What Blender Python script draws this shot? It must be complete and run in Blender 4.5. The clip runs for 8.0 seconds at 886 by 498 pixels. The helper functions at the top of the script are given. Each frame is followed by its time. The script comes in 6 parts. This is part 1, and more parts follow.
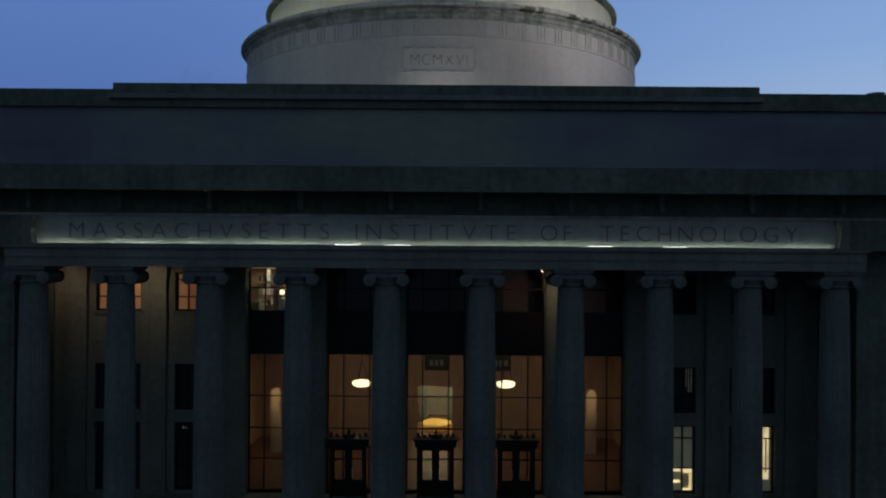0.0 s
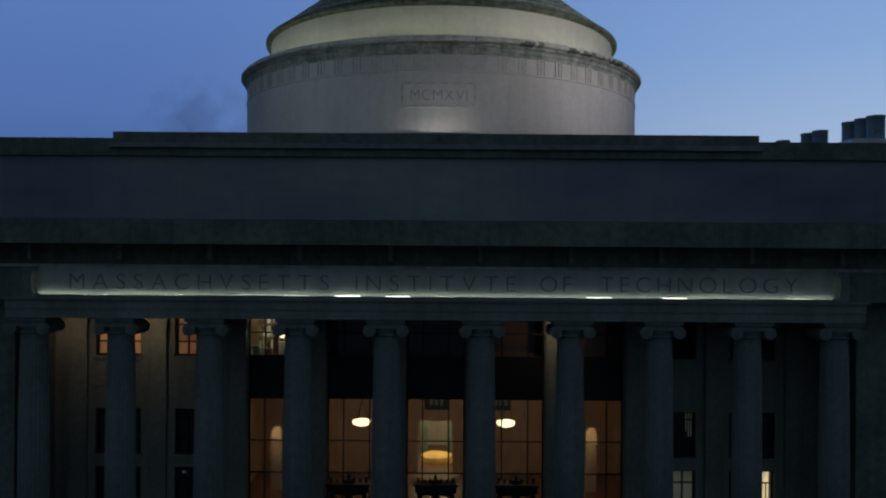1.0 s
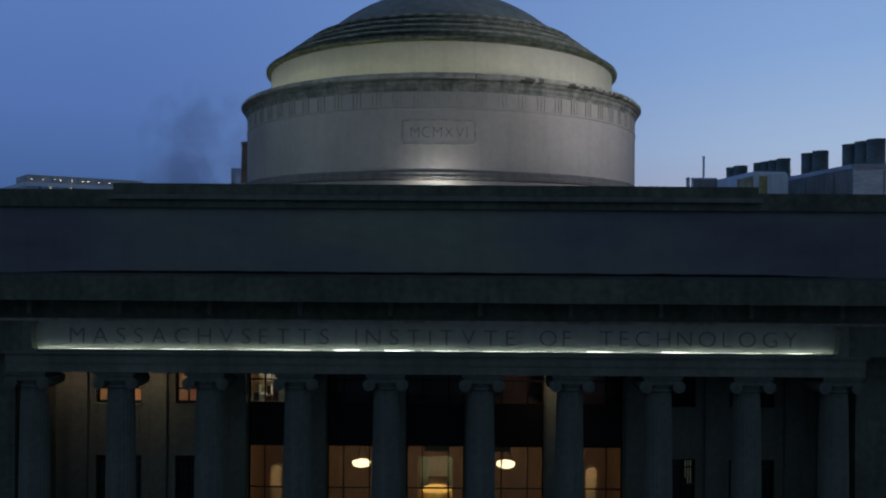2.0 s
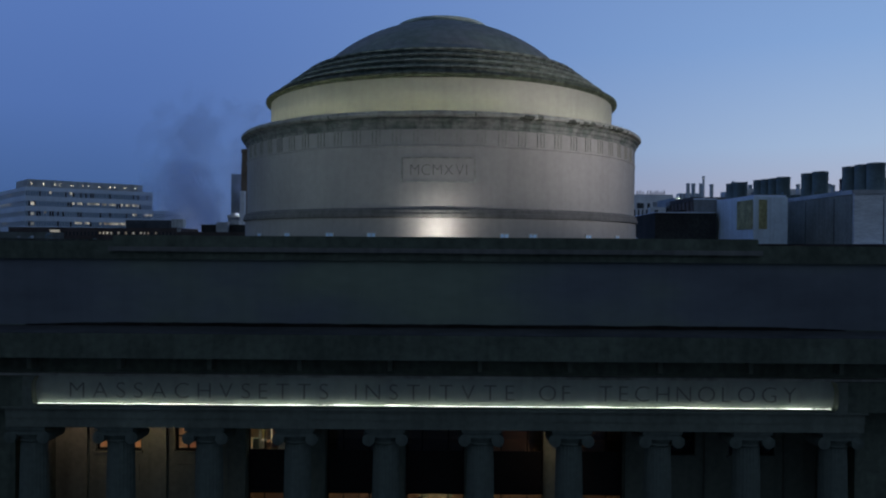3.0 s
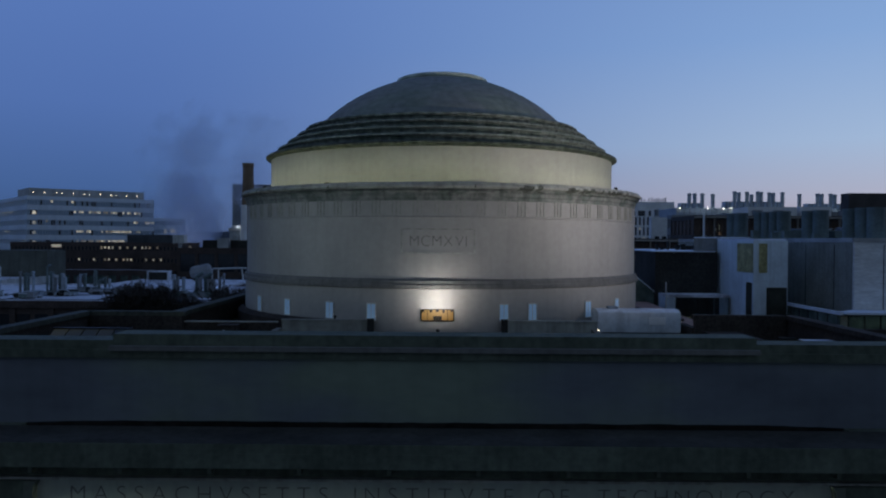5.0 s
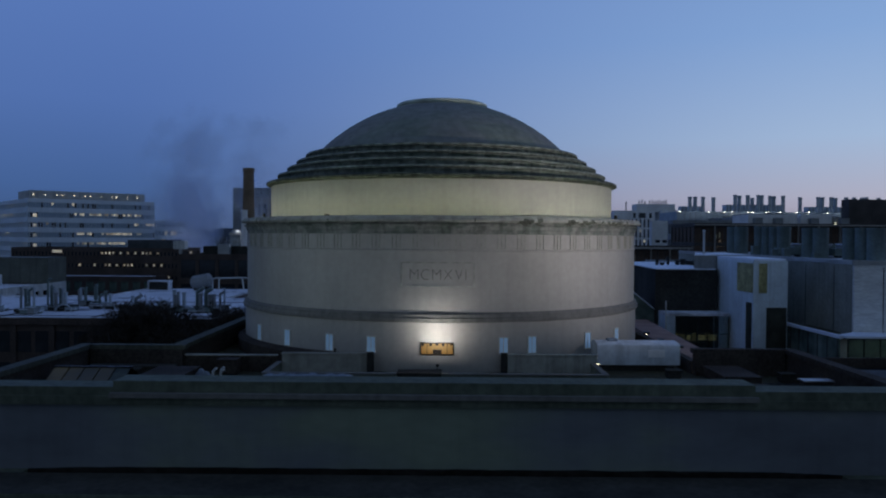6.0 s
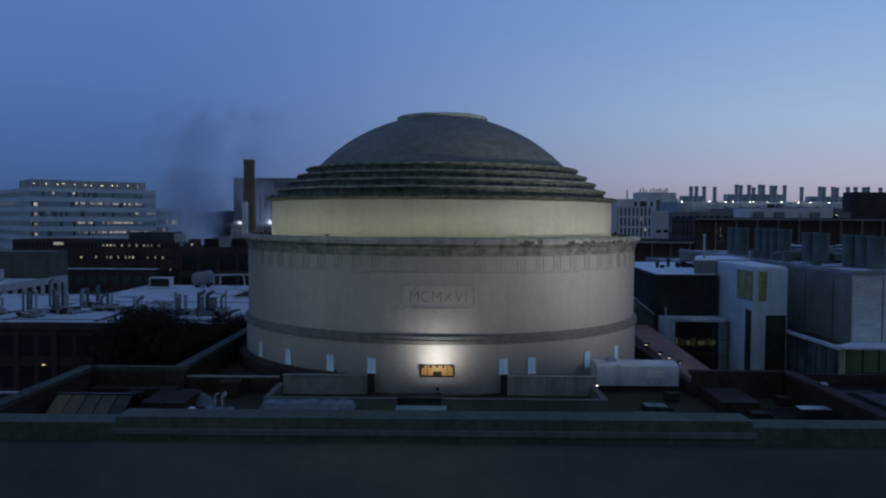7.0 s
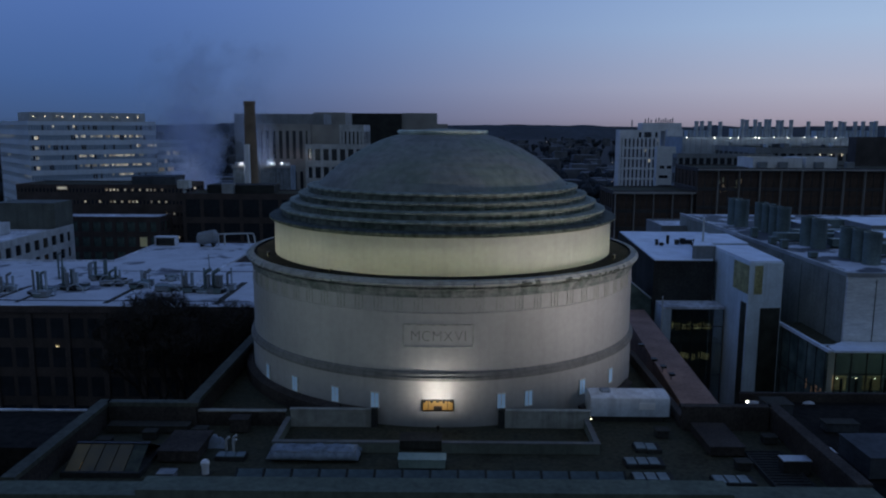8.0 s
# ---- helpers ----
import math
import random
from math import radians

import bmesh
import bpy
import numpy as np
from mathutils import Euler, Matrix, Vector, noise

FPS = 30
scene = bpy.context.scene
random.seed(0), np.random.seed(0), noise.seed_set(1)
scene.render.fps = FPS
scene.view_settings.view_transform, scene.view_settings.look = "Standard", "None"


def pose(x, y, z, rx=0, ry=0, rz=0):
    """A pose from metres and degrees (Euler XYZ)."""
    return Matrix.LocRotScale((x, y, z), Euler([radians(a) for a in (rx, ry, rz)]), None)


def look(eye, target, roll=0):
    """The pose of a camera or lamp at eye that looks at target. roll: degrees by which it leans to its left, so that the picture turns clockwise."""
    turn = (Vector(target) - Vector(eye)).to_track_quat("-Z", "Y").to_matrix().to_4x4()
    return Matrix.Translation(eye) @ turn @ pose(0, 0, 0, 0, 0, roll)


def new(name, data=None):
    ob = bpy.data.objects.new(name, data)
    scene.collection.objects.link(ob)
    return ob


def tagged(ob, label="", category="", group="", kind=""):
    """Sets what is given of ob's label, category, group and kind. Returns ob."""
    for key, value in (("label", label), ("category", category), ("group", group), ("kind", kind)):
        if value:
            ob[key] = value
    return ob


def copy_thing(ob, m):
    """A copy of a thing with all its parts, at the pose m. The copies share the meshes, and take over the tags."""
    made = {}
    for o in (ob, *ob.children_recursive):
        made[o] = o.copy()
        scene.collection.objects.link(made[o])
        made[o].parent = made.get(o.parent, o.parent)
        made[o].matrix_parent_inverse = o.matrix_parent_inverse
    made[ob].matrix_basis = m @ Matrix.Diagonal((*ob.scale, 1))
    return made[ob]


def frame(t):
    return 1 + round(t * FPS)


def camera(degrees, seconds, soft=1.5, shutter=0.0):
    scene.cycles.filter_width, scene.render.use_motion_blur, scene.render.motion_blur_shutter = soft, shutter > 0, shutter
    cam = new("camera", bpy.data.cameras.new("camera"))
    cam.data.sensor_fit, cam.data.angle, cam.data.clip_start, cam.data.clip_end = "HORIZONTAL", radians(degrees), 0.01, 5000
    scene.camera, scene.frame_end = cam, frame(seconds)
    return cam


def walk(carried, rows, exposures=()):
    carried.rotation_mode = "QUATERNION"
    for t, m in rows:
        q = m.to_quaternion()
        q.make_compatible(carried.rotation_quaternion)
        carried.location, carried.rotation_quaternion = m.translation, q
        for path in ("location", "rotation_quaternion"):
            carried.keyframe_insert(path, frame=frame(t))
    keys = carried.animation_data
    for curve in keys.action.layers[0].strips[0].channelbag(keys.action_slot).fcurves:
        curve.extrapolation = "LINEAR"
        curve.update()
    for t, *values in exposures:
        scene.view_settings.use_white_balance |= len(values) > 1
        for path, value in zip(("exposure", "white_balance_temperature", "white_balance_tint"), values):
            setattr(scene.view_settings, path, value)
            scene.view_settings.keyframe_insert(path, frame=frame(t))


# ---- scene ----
cam = camera(60.1, 8.0, soft=2.1)
METRES, EYE, TILT, LEAN, TURN = 28.0, 16.0, 0.0, -0.42, 0.0
ROWS = [
    (0.0, 0.0, 0.0, 0.0, 0.0, -0.0, -0.0),
    (0.5, 0.0015, -0.0004, 0.044, 0.05, -0.03, 0.03),
    (1.0, 0.0019, -0.0012, 0.0895, 0.06, -0.06, 0.02),
    (1.5, 0.0035, -0.002, 0.1369, 0.11, -0.11, 0.03),
    (3.0, 0.0048, -0.0025, 0.2833, 0.12, -0.31, 0.0),
    (3.5, 0.0062, -0.0034, 0.3315, 0.14, -0.36, 0.0),
    (4.0, 0.0074, -0.0038, 0.3788, 0.16, -0.43, 0.02),
    (4.5, 0.0084, -0.0045, 0.4257, 0.2, -0.57, 0.04),
    (6.0, 0.0118, -0.0055, 0.5643, 0.28, -0.92, 0.03),
    (6.5, 0.0132, -0.0067, 0.6104, 0.32, -1.36, 0.05),
    (7.0, 0.0143, -0.0078, 0.6652, 0.36, -2.26, 0.05),
    (7.3, 0.0167, -0.0093, 0.7465, 0.42, -3.72, 0.095),
    (7.5, 0.0186, -0.0109, 0.8127, 0.47, -5.04, 0.13),
    (7.7, 0.0206, -0.0131, 0.8892, 0.52, -6.49, 0.155),
    (8.0, 0.0236, -0.0171, 0.9995, 0.6, -8.94, 0.19),
]
walk(cam, [(t, pose(0, 0, EYE, TILT, LEAN, TURN) @ pose(METRES * x, METRES * y, METRES * z, 90 + pitch, roll, yaw)) for t, x, y, z, yaw, pitch, roll in ROWS], ((0.0, .04), (7.0, .04), (8.0, .08)))

# ---- world: dusk sky, brightest low on the right, dim behind ----
world = bpy.data.worlds.new("dusk_sky")
scene.world = world
world.use_nodes = True
wn, wl = world.node_tree.nodes, world.node_tree.links
wn.clear()


def ramp(nodes, stops, mode="LINEAR"):
    r = nodes.new("ShaderNodeValToRGB")
    r.color_ramp.interpolation = mode
    while len(r.color_ramp.elements) > 1:
        r.color_ramp.elements.remove(r.color_ramp.elements[-1])
    r.color_ramp.elements[0].position = stops[0][0]
    r.color_ramp.elements[0].color = (*stops[0][1], 1)
    for p, c in stops[1:]:
        r.color_ramp.elements.new(p).color = (*c, 1)
    return r


def remap(nodes, links, value, a, b, c, d, smooth=True):
    m = nodes.new("ShaderNodeMapRange")
    m.interpolation_type = "SMOOTHSTEP" if smooth else "LINEAR"
    for i, v in zip((1, 2, 3, 4), (a, b, c, d)):
        m.inputs[i].default_value = v
    links.new(value, m.inputs[0])
    return m.outputs[0]


SKY_LEFT = [(0.0, (.040, .074, .158)), (.012, (.046, .09, .21)), (.06, (.056, .118, .296)), (.16, (.080, .158, .405)), (.30, (.097, .186, .465)), (.6, (.07, .14, .38)), (1.0, (.052, .10, .28))]
SKY_RIGHT = [(0.0, (.275, .24, .30)), (.014, (.355, .315, .39)), (.05, (.415, .42, .53)), (.12, (.355, .475, .67)), (.24, (.232, .378, .655)), (.6, (.10, .18, .44)), (1.0, (.055, .10, .27))]
coord = wn.new("ShaderNodeTexCoord")
split = wn.new("ShaderNodeSeparateXYZ")
wl.new(coord.outputs["Generated"], split.inputs[0])
left_ramp, right_ramp = ramp(wn, SKY_LEFT), ramp(wn, SKY_RIGHT)
wl.new(split.outputs[2], left_ramp.inputs[0])
wl.new(split.outputs[2], right_ramp.inputs[0])
side = remap(wn, wl, split.outputs[0], -.42, .62, 0, 1)
sky_mix = wn.new("ShaderNodeMix")
sky_mix.data_type = "RGBA"
wl.new(side, sky_mix.inputs[0])
wl.new(left_ramp.outputs[0], sky_mix.inputs[6])
wl.new(right_ramp.outputs[0], sky_mix.inputs[7])
back = remap(wn, wl, split.outputs[1], -.55, .45, 1, 0)
dim_mix = wn.new("ShaderNodeMix")
dim_mix.data_type = "RGBA"
wl.new(back, dim_mix.inputs[0])
wl.new(sky_mix.outputs[2], dim_mix.inputs[6])
dim_mix.inputs[7].default_value = (.086, .122, .186, 1)
sky = wn.new("ShaderNodeBackground")
wl.new(dim_mix.outputs[2], sky.inputs[0])
wl.new(sky.outputs[0], wn.new("ShaderNodeOutputWorld").inputs[0])

AX = -0.35                       # the building's axis of symmetry
DOME_X, DOME_Y = -0.3, 70.5      # the dome's axis
ROOF = 22.3


def lamp(name, kind, energy, colour, m, **settings):
    data = bpy.data.lights.new(name, kind)
    data.energy, data.color = energy, colour
    for key, value in settings.items():
        if key == "size":
            data.size = value
        elif key == "size_y":
            data.shape, data.size_y = "RECTANGLE", value
        elif key == "spot":
            data.spot_size, data.spot_blend = radians(value), 1.0
        elif key == "spread":
            data.spread = radians(value)
        elif key == "radius":
            data.shadow_soft_size = value
    ob = new(name, data)
    ob.matrix_world = m
    return ob


for fx, fy, fz, power, tone, aim in ((-21, 40.6, 26.6, 1250, (.80, .97, 1.0), -11), (21.5, 40.6, 31.0, 7600, (1.0, .93, .96), 11), (-9, 40.4, 26.6, 520, (.88, .98, 1.0), -3), (8.3, 40.4, 27.4, 1350, (1.0, .95, .96), 3)):
    lamp("floodlight", "SPOT", power, tone, look((fx, fy, fz), (DOME_X + aim, 64, 35.5)), spot=74, radius=.25)
# spot over the sign at the drum's foot
lamp("sign_spotlight", "AREA", 80, (1.0, .98, .96), look((AX, 51.45, 24.56), (AX, 53.1, 26.0)), size=1.1, size_y=.25)
# ring of lamps in the gutter behind the lower cornice
for k in range(22):
    a = 2 * math.pi * (k + .5) / 22
    px, py = DOME_X + 17.0 * math.sin(a), DOME_Y - 17.0 * math.cos(a)
    lamp("gutter_light", "AREA", 21.5, (.94, 1.0, .62), look((px, py, 33.3), (DOME_X + 15.2 * math.sin(a), DOME_Y - 15.2 * math.cos(a), 35.0)), size=5.2, size_y=.12, spread=170)
# lobby and portico
lamp("lobby_light", "AREA", 255, (1.0, .71, .46), look((AX, 48, 10.0), (AX, 48, 0)), size=18, size_y=8)
lamp("hall_light", "AREA", 205, (1.0, .82, .46), look((AX, 57.5, 6.6), (AX, 57.5, 0)), size=2.6, size_y=4)
lamp("portico_light", "SPOT", 76, (1.0, .72, .48), look((-16.1, 39.5, 14.75), (-16.1, 42.0, 13.2)), spot=128, radius=.12)
lamp("portico_light", "SPOT", 52, (1.0, .66, .50), look((-20.3, 39.6, 14.75), (-20.3, 42.0, 13.0)), spot=112, radius=.12)
lamp("portico_light", "SPOT", 85, (1.0, .71, .47), look((5.9, 39.7, 14.75), (5.75, 42.0, 13.0)), spot=90, radius=.12)

for px in (-10.88, 9.8):
    lamp("niche_light", "AREA", 20, (1.0, .62, .26), look((px, 49.0, 6.9), (px, 50.4, 4.4)), size=.5, size_y=.3)
lamp("plant_light", "POINT", 420, (.80, .88, 1.0), pose(-61.9, 234.4, 33.3), radius=.25)
lamp("plant_light", "POINT", 600, (.80, .88, 1.0), pose(-82, 236, 30), radius=1.0)
lamp("plant_light", "POINT", 260, (.80, .92, 1.0), pose(-53.4, 236.0, 33.6), radius=.25)
lamp("plant_light", "AREA", 170, (.72, .84, 1.0), look((116, 270.6, 41.9), (116, 273, 39.4)), size=62, size_y=.3)
lamp("glass_hall_light", "AREA", 12, (.9, 1.0, .86), look((47, 74.3, 22.0), (47, 74.3, 0)), size=14, size_y=1)
lamp("upper_room_light", "AREA", 55, (1.0, .95, .72), look((-9.6, 43.6, 15.2), (-9.6, 44.2, 0)), size=1.6, size_y=1.4)

# ---- materials ----


def material(name, colour, rough=.8, metal=0.0, grain=6.0, spread=.18, blotch=.25, blotch_spread=.25, bump=.15, streaks=0.0, stretch=(1, 1, 1), tint=None, pieces=0.0, spec=.3):
    """Two scales of noise on a base colour, with relief, and upright streaks where asked."""
    m = bpy.data.materials.new(name)
    m.use_nodes = True
    n, l = m.node_tree.nodes, m.node_tree.links
    b = n["Principled BSDF"]
    b.inputs["Roughness"].default_value, b.inputs["Metallic"].default_value = rough, metal
    b.inputs["Specular IOR Level"].default_value = spec
    tc, mp = n.new("ShaderNodeTexCoord"), n.new("ShaderNodeMapping")
    mp.inputs["Scale"].default_value = stretch
    l.new(tc.outputs["Object"], mp.inputs[0])
    fine, wide = n.new("ShaderNodeTexNoise"), n.new("ShaderNodeTexNoise")
    fine.inputs["Scale"].default_value, fine.inputs["Detail"].default_value = grain, 6
    wide.inputs["Scale"].default_value, wide.inputs["Detail"].default_value = blotch, 4
    l.new(mp.outputs[0], fine.inputs[0])
    l.new(mp.outputs[0], wide.inputs[0])
    f = remap(n, l, fine.outputs["Fac"], .3, .7, 1 - spread, 1 + spread, False)
    w = remap(n, l, wide.outputs["Fac"], .3, .7, 1 - blotch_spread, 1 + blotch_spread, False)
    k = n.new("ShaderNodeMath")
    k.operation = "MULTIPLY"
    l.new(f, k.inputs[0])
    l.new(w, k.inputs[1])
    value = k.outputs[0]
    if streaks:
        sm, sn = n.new("ShaderNodeMapping"), n.new("ShaderNodeTexNoise")
        sm.inputs["Scale"].default_value = (1.1, 1.1, .07)
        sn.inputs["Scale"].default_value, sn.inputs["Detail"].default_value = 1.6, 5
        l.new(tc.outputs["Object"], sm.inputs[0])
        l.new(sm.outputs[0], sn.inputs[0])
        s = remap(n, l, sn.outputs["Fac"], .42, .68, 1, 1 - streaks)
        k2 = n.new("ShaderNodeMath")
        k2.operation = "MULTIPLY"
        l.new(value, k2.inputs[0])
        l.new(s, k2.inputs[1])
        value = k2.outputs[0]
    if pieces:
        oi, gi = n.new("ShaderNodeObjectInfo"), n.new("ShaderNodeNewGeometry")
        ad = n.new("ShaderNodeMath")
        ad.operation = "ADD"
        l.new(oi.outputs["Random"], ad.inputs[0])
        l.new(gi.outputs["Random Per Island"], ad.inputs[1])
        s = remap(n, l, ad.outputs[0], 0, 2, 1 - pieces, 1 + pieces, False)
        k3 = n.new("ShaderNodeMath")
        k3.operation = "MULTIPLY"
        l.new(value, k3.inputs[0])
        l.new(s, k3.inputs[1])
        value = k3.outputs[0]
    c = n.new("ShaderNodeVectorMath")
    c.operation = "SCALE"
    if tint:
        tm = n.new("ShaderNodeMix")
        tm.data_type = "RGBA"
        l.new(remap(n, l, wide.outputs["Fac"], .4, .66, 0, 1), tm.inputs[0])
        tm.inputs[6].default_value, tm.inputs[7].default_value = (*colour, 1), (*tint, 1)
        l.new(tm.outputs[2], c.inputs[0])
    else:
        c.inputs[0].default_value = colour
    l.new(value, c.inputs["Scale"])
    l.new(c.outputs[0], b.inputs["Base Color"])
    if bump:
        bp = n.new("ShaderNodeBump")
        bp.inputs["Strength"].default_value, bp.inputs["Distance"].default_value = bump, .05
        l.new(fine.outputs["Fac"], bp.inputs["Height"])
        l.new(bp.outputs[0], b.inputs["Normal"])
    return m


def glowing(name, colour, strength, vary=0.0, base=None):
    m = bpy.data.materials.new(name)
    m.use_nodes = True
    n, l = m.node_tree.nodes, m.node_tree.links
    b = n["Principled BSDF"]
    b.inputs["Base Color"].default_value = (*(base or colour), 1)
    b.inputs["Emission Color"].default_value = (*colour, 1)
    b.inputs["Emission Strength"].default_value = strength
    if vary:
        oi = n.new("ShaderNodeObjectInfo")
        tc, no = n.new("ShaderNodeTexCoord"), n.new("ShaderNodeTexNoise")
        no.inputs["Scale"].default_value = .9
        l.new(tc.outputs["Object"], no.inputs[0])
        k = n.new("ShaderNodeMath")
        k.operation = "MULTIPLY"
        l.new(remap(n, l, oi.outputs["Random"], 0, 1, strength * (1 - vary), strength * (1 + vary), False), k.inputs[0])
        l.new(remap(n, l, no.outputs["Fac"], .3, .7, .4, 1.6, False), k.inputs[1])
        l.new(k.outputs[0], b.inputs["Emission Strength"])
    return m


def glass(name, colour=(.8, .85, .85), rough=.02, clear=.8):
    m = bpy.data.materials.new(name)
    m.use_nodes = True
    n, l = m.node_tree.nodes, m.node_tree.links
    n.remove(n["Principled BSDF"])
    t, g, x = n.new("ShaderNodeBsdfTransparent"), n.new("ShaderNodeBsdfGlossy"), n.new("ShaderNodeMixShader")
    t.inputs[0].default_value = (*colour, 1)
    g.inputs["Roughness"].default_value = rough
    x.inputs[0].default_value = 1 - clear
    l.new(t.outputs[0], x.inputs[1])
    l.new(g.outputs[0], x.inputs[2])
    l.new(x.outputs[0], n["Material Output"].inputs[0])
    return m


STONE = material("sooty_limestone", (.175, .198, .158), .85, grain=3.5, spread=.12, blotch=.22, blotch_spread=.22, streaks=.14, bump=.2)
# copy of STONE with the columns' dimness put into a darker colour
STONE_COLUMN_SHADE = material("shade_dark_column_limestone", (.132, .158, .132), .88, grain=3.5, spread=.12, blotch=.22, blotch_spread=.22, streaks=.14, bump=.2)
ATTIC = material("rain_washed_limestone", (.182, .205, .232), .85, grain=1.6, spread=.05, blotch=.12, blotch_spread=.34, streaks=.06, tint=(.178, .215, .165), stretch=(.7, 1, 1.6), bump=.08)
# mossy on copings; on the pavilion walls its darkness replaces shade
STONE_MOSS_SHADE = material("mossy_shade_dark_limestone", (.118, .14, .105), .9, grain=3, spread=.2, blotch=.35, blotch_spread=.25, streaks=.2, bump=.25)
DARKSTONE = material("very_dark_limestone", (.078, .086, .068), .9, grain=3, spread=.2, blotch=.35, blotch_spread=.3, streaks=.2, bump=.25)
STONE_BAND = material("grey_stained_stone", (.18, .18, .165), .9, grain=2.5, spread=.14, blotch=.3, blotch_spread=.14, streaks=.15, bump=.2)
STONE_CROWN = material("weathered_crown_stone", (.37, .375, .33), .9, grain=2.5, spread=.14, blotch=.25, blotch_spread=.2, streaks=.3, bump=.2)
WHITEMETAL = material("white_enamelled_metal", (.82, .83, .83), .35, grain=3, spread=.05, blotch=.4, blotch_spread=.08, bump=0, spec=.5)
TOWERCLAD = material("pale_teal_metal_panels", (.72, .84, .92), .5, grain=3, spread=.06, blotch=.25, blotch_spread=.14, streaks=.12)
PALECLAD = material("pale_blue_grey_cladding", (.62, .72, .80), .5, grain=3, spread=.08, blotch=.3, blotch_spread=.16, streaks=.18)
STONE_FRIEZE = material("lamp_lit_limestone", (.335, .372, .325), .85, grain=2.5, spread=.06, blotch=.16, blotch_spread=.14, streaks=.1, bump=.08)
STONE_DRUM = material("floodlit_limestone", (.375, .365, .335), .85, grain=2.5, spread=.05, blotch=.16, blotch_spread=.12, streaks=.06, bump=.06)
STONE_STAINED = material("stained_limestone", (.15, .165, .135), .9, grain=2.2, spread=.3, blotch=.7, blotch_spread=.3, streaks=.4, tint=(.075, .09, .072), bump=.35, pieces=.14)
# streaky stain, its colour darkened further to offset the gutter lamps' light
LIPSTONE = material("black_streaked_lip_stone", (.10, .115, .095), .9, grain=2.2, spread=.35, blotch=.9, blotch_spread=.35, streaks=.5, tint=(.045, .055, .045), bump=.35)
STONE_DOME = material("weathered_dome_stone", (.305, .312, .28), .9, grain=1.6, spread=.12, blotch=.28, blotch_spread=.3, streaks=.18, tint=(.20, .225, .18), bump=.2, pieces=.06)
BRONZE = material("dark_bronze", (.028, .025, .022), .45, .6, grain=9, spread=.2, bump=.1)
STEP_BLOCK = material("grimy_step_stone", (.265, .30, .25), .9, grain=2.4, spread=.22, blotch=.5, blotch_spread=.25, streaks=.45, tint=(.14, .175, .13), bump=.25, pieces=.35)
LETTER_WORN = material("worn_letter_stone", (.15, .15, .138), .9, grain=8, spread=.2, bump=.1)
LETTER = material("carved_letter_stone", (.15, .158, .145), .9, grain=8, spread=.25, bump=.1)
ROOFING = material("dark_roof_membrane", (.078, .076, .050), .9, grain=3, spread=.3, blotch=.3, blotch_spread=.4, tint=(.046, .048, .034), bump=.3, spec=.06)
TARROOF = material("black_tar_roof", (.022, .021, .019), .95, grain=2, spread=.3, blotch=.2, blotch_spread=.4, bump=.2, spec=.03)
GRAVEL = material("dark_ground", (.035, .036, .037), .95, grain=2, spread=.4, blotch=.05, blotch_spread=.4, bump=.3)
SNOW = material("roof_snow", (.74, .82, .93), .6, grain=2.5, spread=.07, blotch=.4, blotch_spread=.12, bump=.35)
SNOWY = material("thin_snow_on_roof", (.62, .65, .70), .8, grain=1.8, spread=.35, blotch=.25, blotch_spread=.35, bump=.3)
BRICK = material("dark_red_brick", (.085, .068, .063), .9, grain=5, spread=.3, blotch=.3, blotch_spread=.25, bump=.25)
TAN = material("tan_roof_panel", (.32, .195, .145), .85, grain=3, spread=.2, blotch=.4, blotch_spread=.25, bump=.2)
CONCRETE = material("pale_concrete", (.53, .55, .55), .85, grain=4, spread=.12, blotch=.3, blotch_spread=.22, streaks=.2, bump=.2)
BLUEPANEL = material("blue_grey_plant_panels", (.36, .42, .48), .6, grain=3, spread=.1, blotch=.25, blotch_spread=.18, streaks=.15)
GREYWALL = material("grey_panel_wall", (.26, .28, .29), .7, grain=3, spread=.12, blotch=.25, blotch_spread=.2, streaks=.2)
WHITEWALL = material("white_painted_wall", (.84, .84, .83), .7, grain=3, spread=.08, blotch=.2, blotch_spread=.15, streaks=.12)
BEIGE = material("beige_precast", (.35, .335, .305), .85, grain=3, spread=.1, blotch=.2, blotch_spread=.15)
DARKWALL = material("black_cladding", (.046, .047, .044), .8, grain=4, spread=.25, blotch=.3, blotch_spread=.3, spec=.08)
METAL = material("brushed_grey_metal", (.42, .44, .45), .45, .7, grain=5, spread=.12, blotch=.5, blotch_spread=.2)
GREENMETAL = material("green_grey_metal", (.18, .235, .225), .55, .4, grain=4, spread=.15, blotch=.4, blotch_spread=.25, streaks=.2)
YELLOW = material("yellow_panel", (.40, .38, .19), .7, grain=4, spread=.3, blotch=.8, blotch_spread=.35)
PALEMETAL = material("pale_painted_metal", (.60, .62, .60), .6, .1, grain=4, spread=.1, blotch=.6, blotch_spread=.18, streaks=.25)
WARMWALL = material("warm_lobby_plaster", (.34, .25, .18), .8, grain=2, spread=.1, blotch=.4, blotch_spread=.15)
DARKGLASS = material("dark_window_glass", (.03, .035, .04), .12, grain=1, spread=.2, bump=0, spec=.6)
OFFICEWHITE = material("blue_white_spandrel_panels", (.74, .83, .92), .45, grain=1, spread=.06, blotch=.05, blotch_spread=.12, streaks=.1, bump=0, spec=.4)
BLUEGLASS = material("blue_grey_window_glass", (.33, .43, .52), .12, grain=1, spread=.2, bump=0, spec=.6)
PANE = glass("clear_pane", (.86, .86, .84), .03, .93)
FACADE_PANE = glass("tinted_facade_pane", (.62, .74, .70), .05, .68)
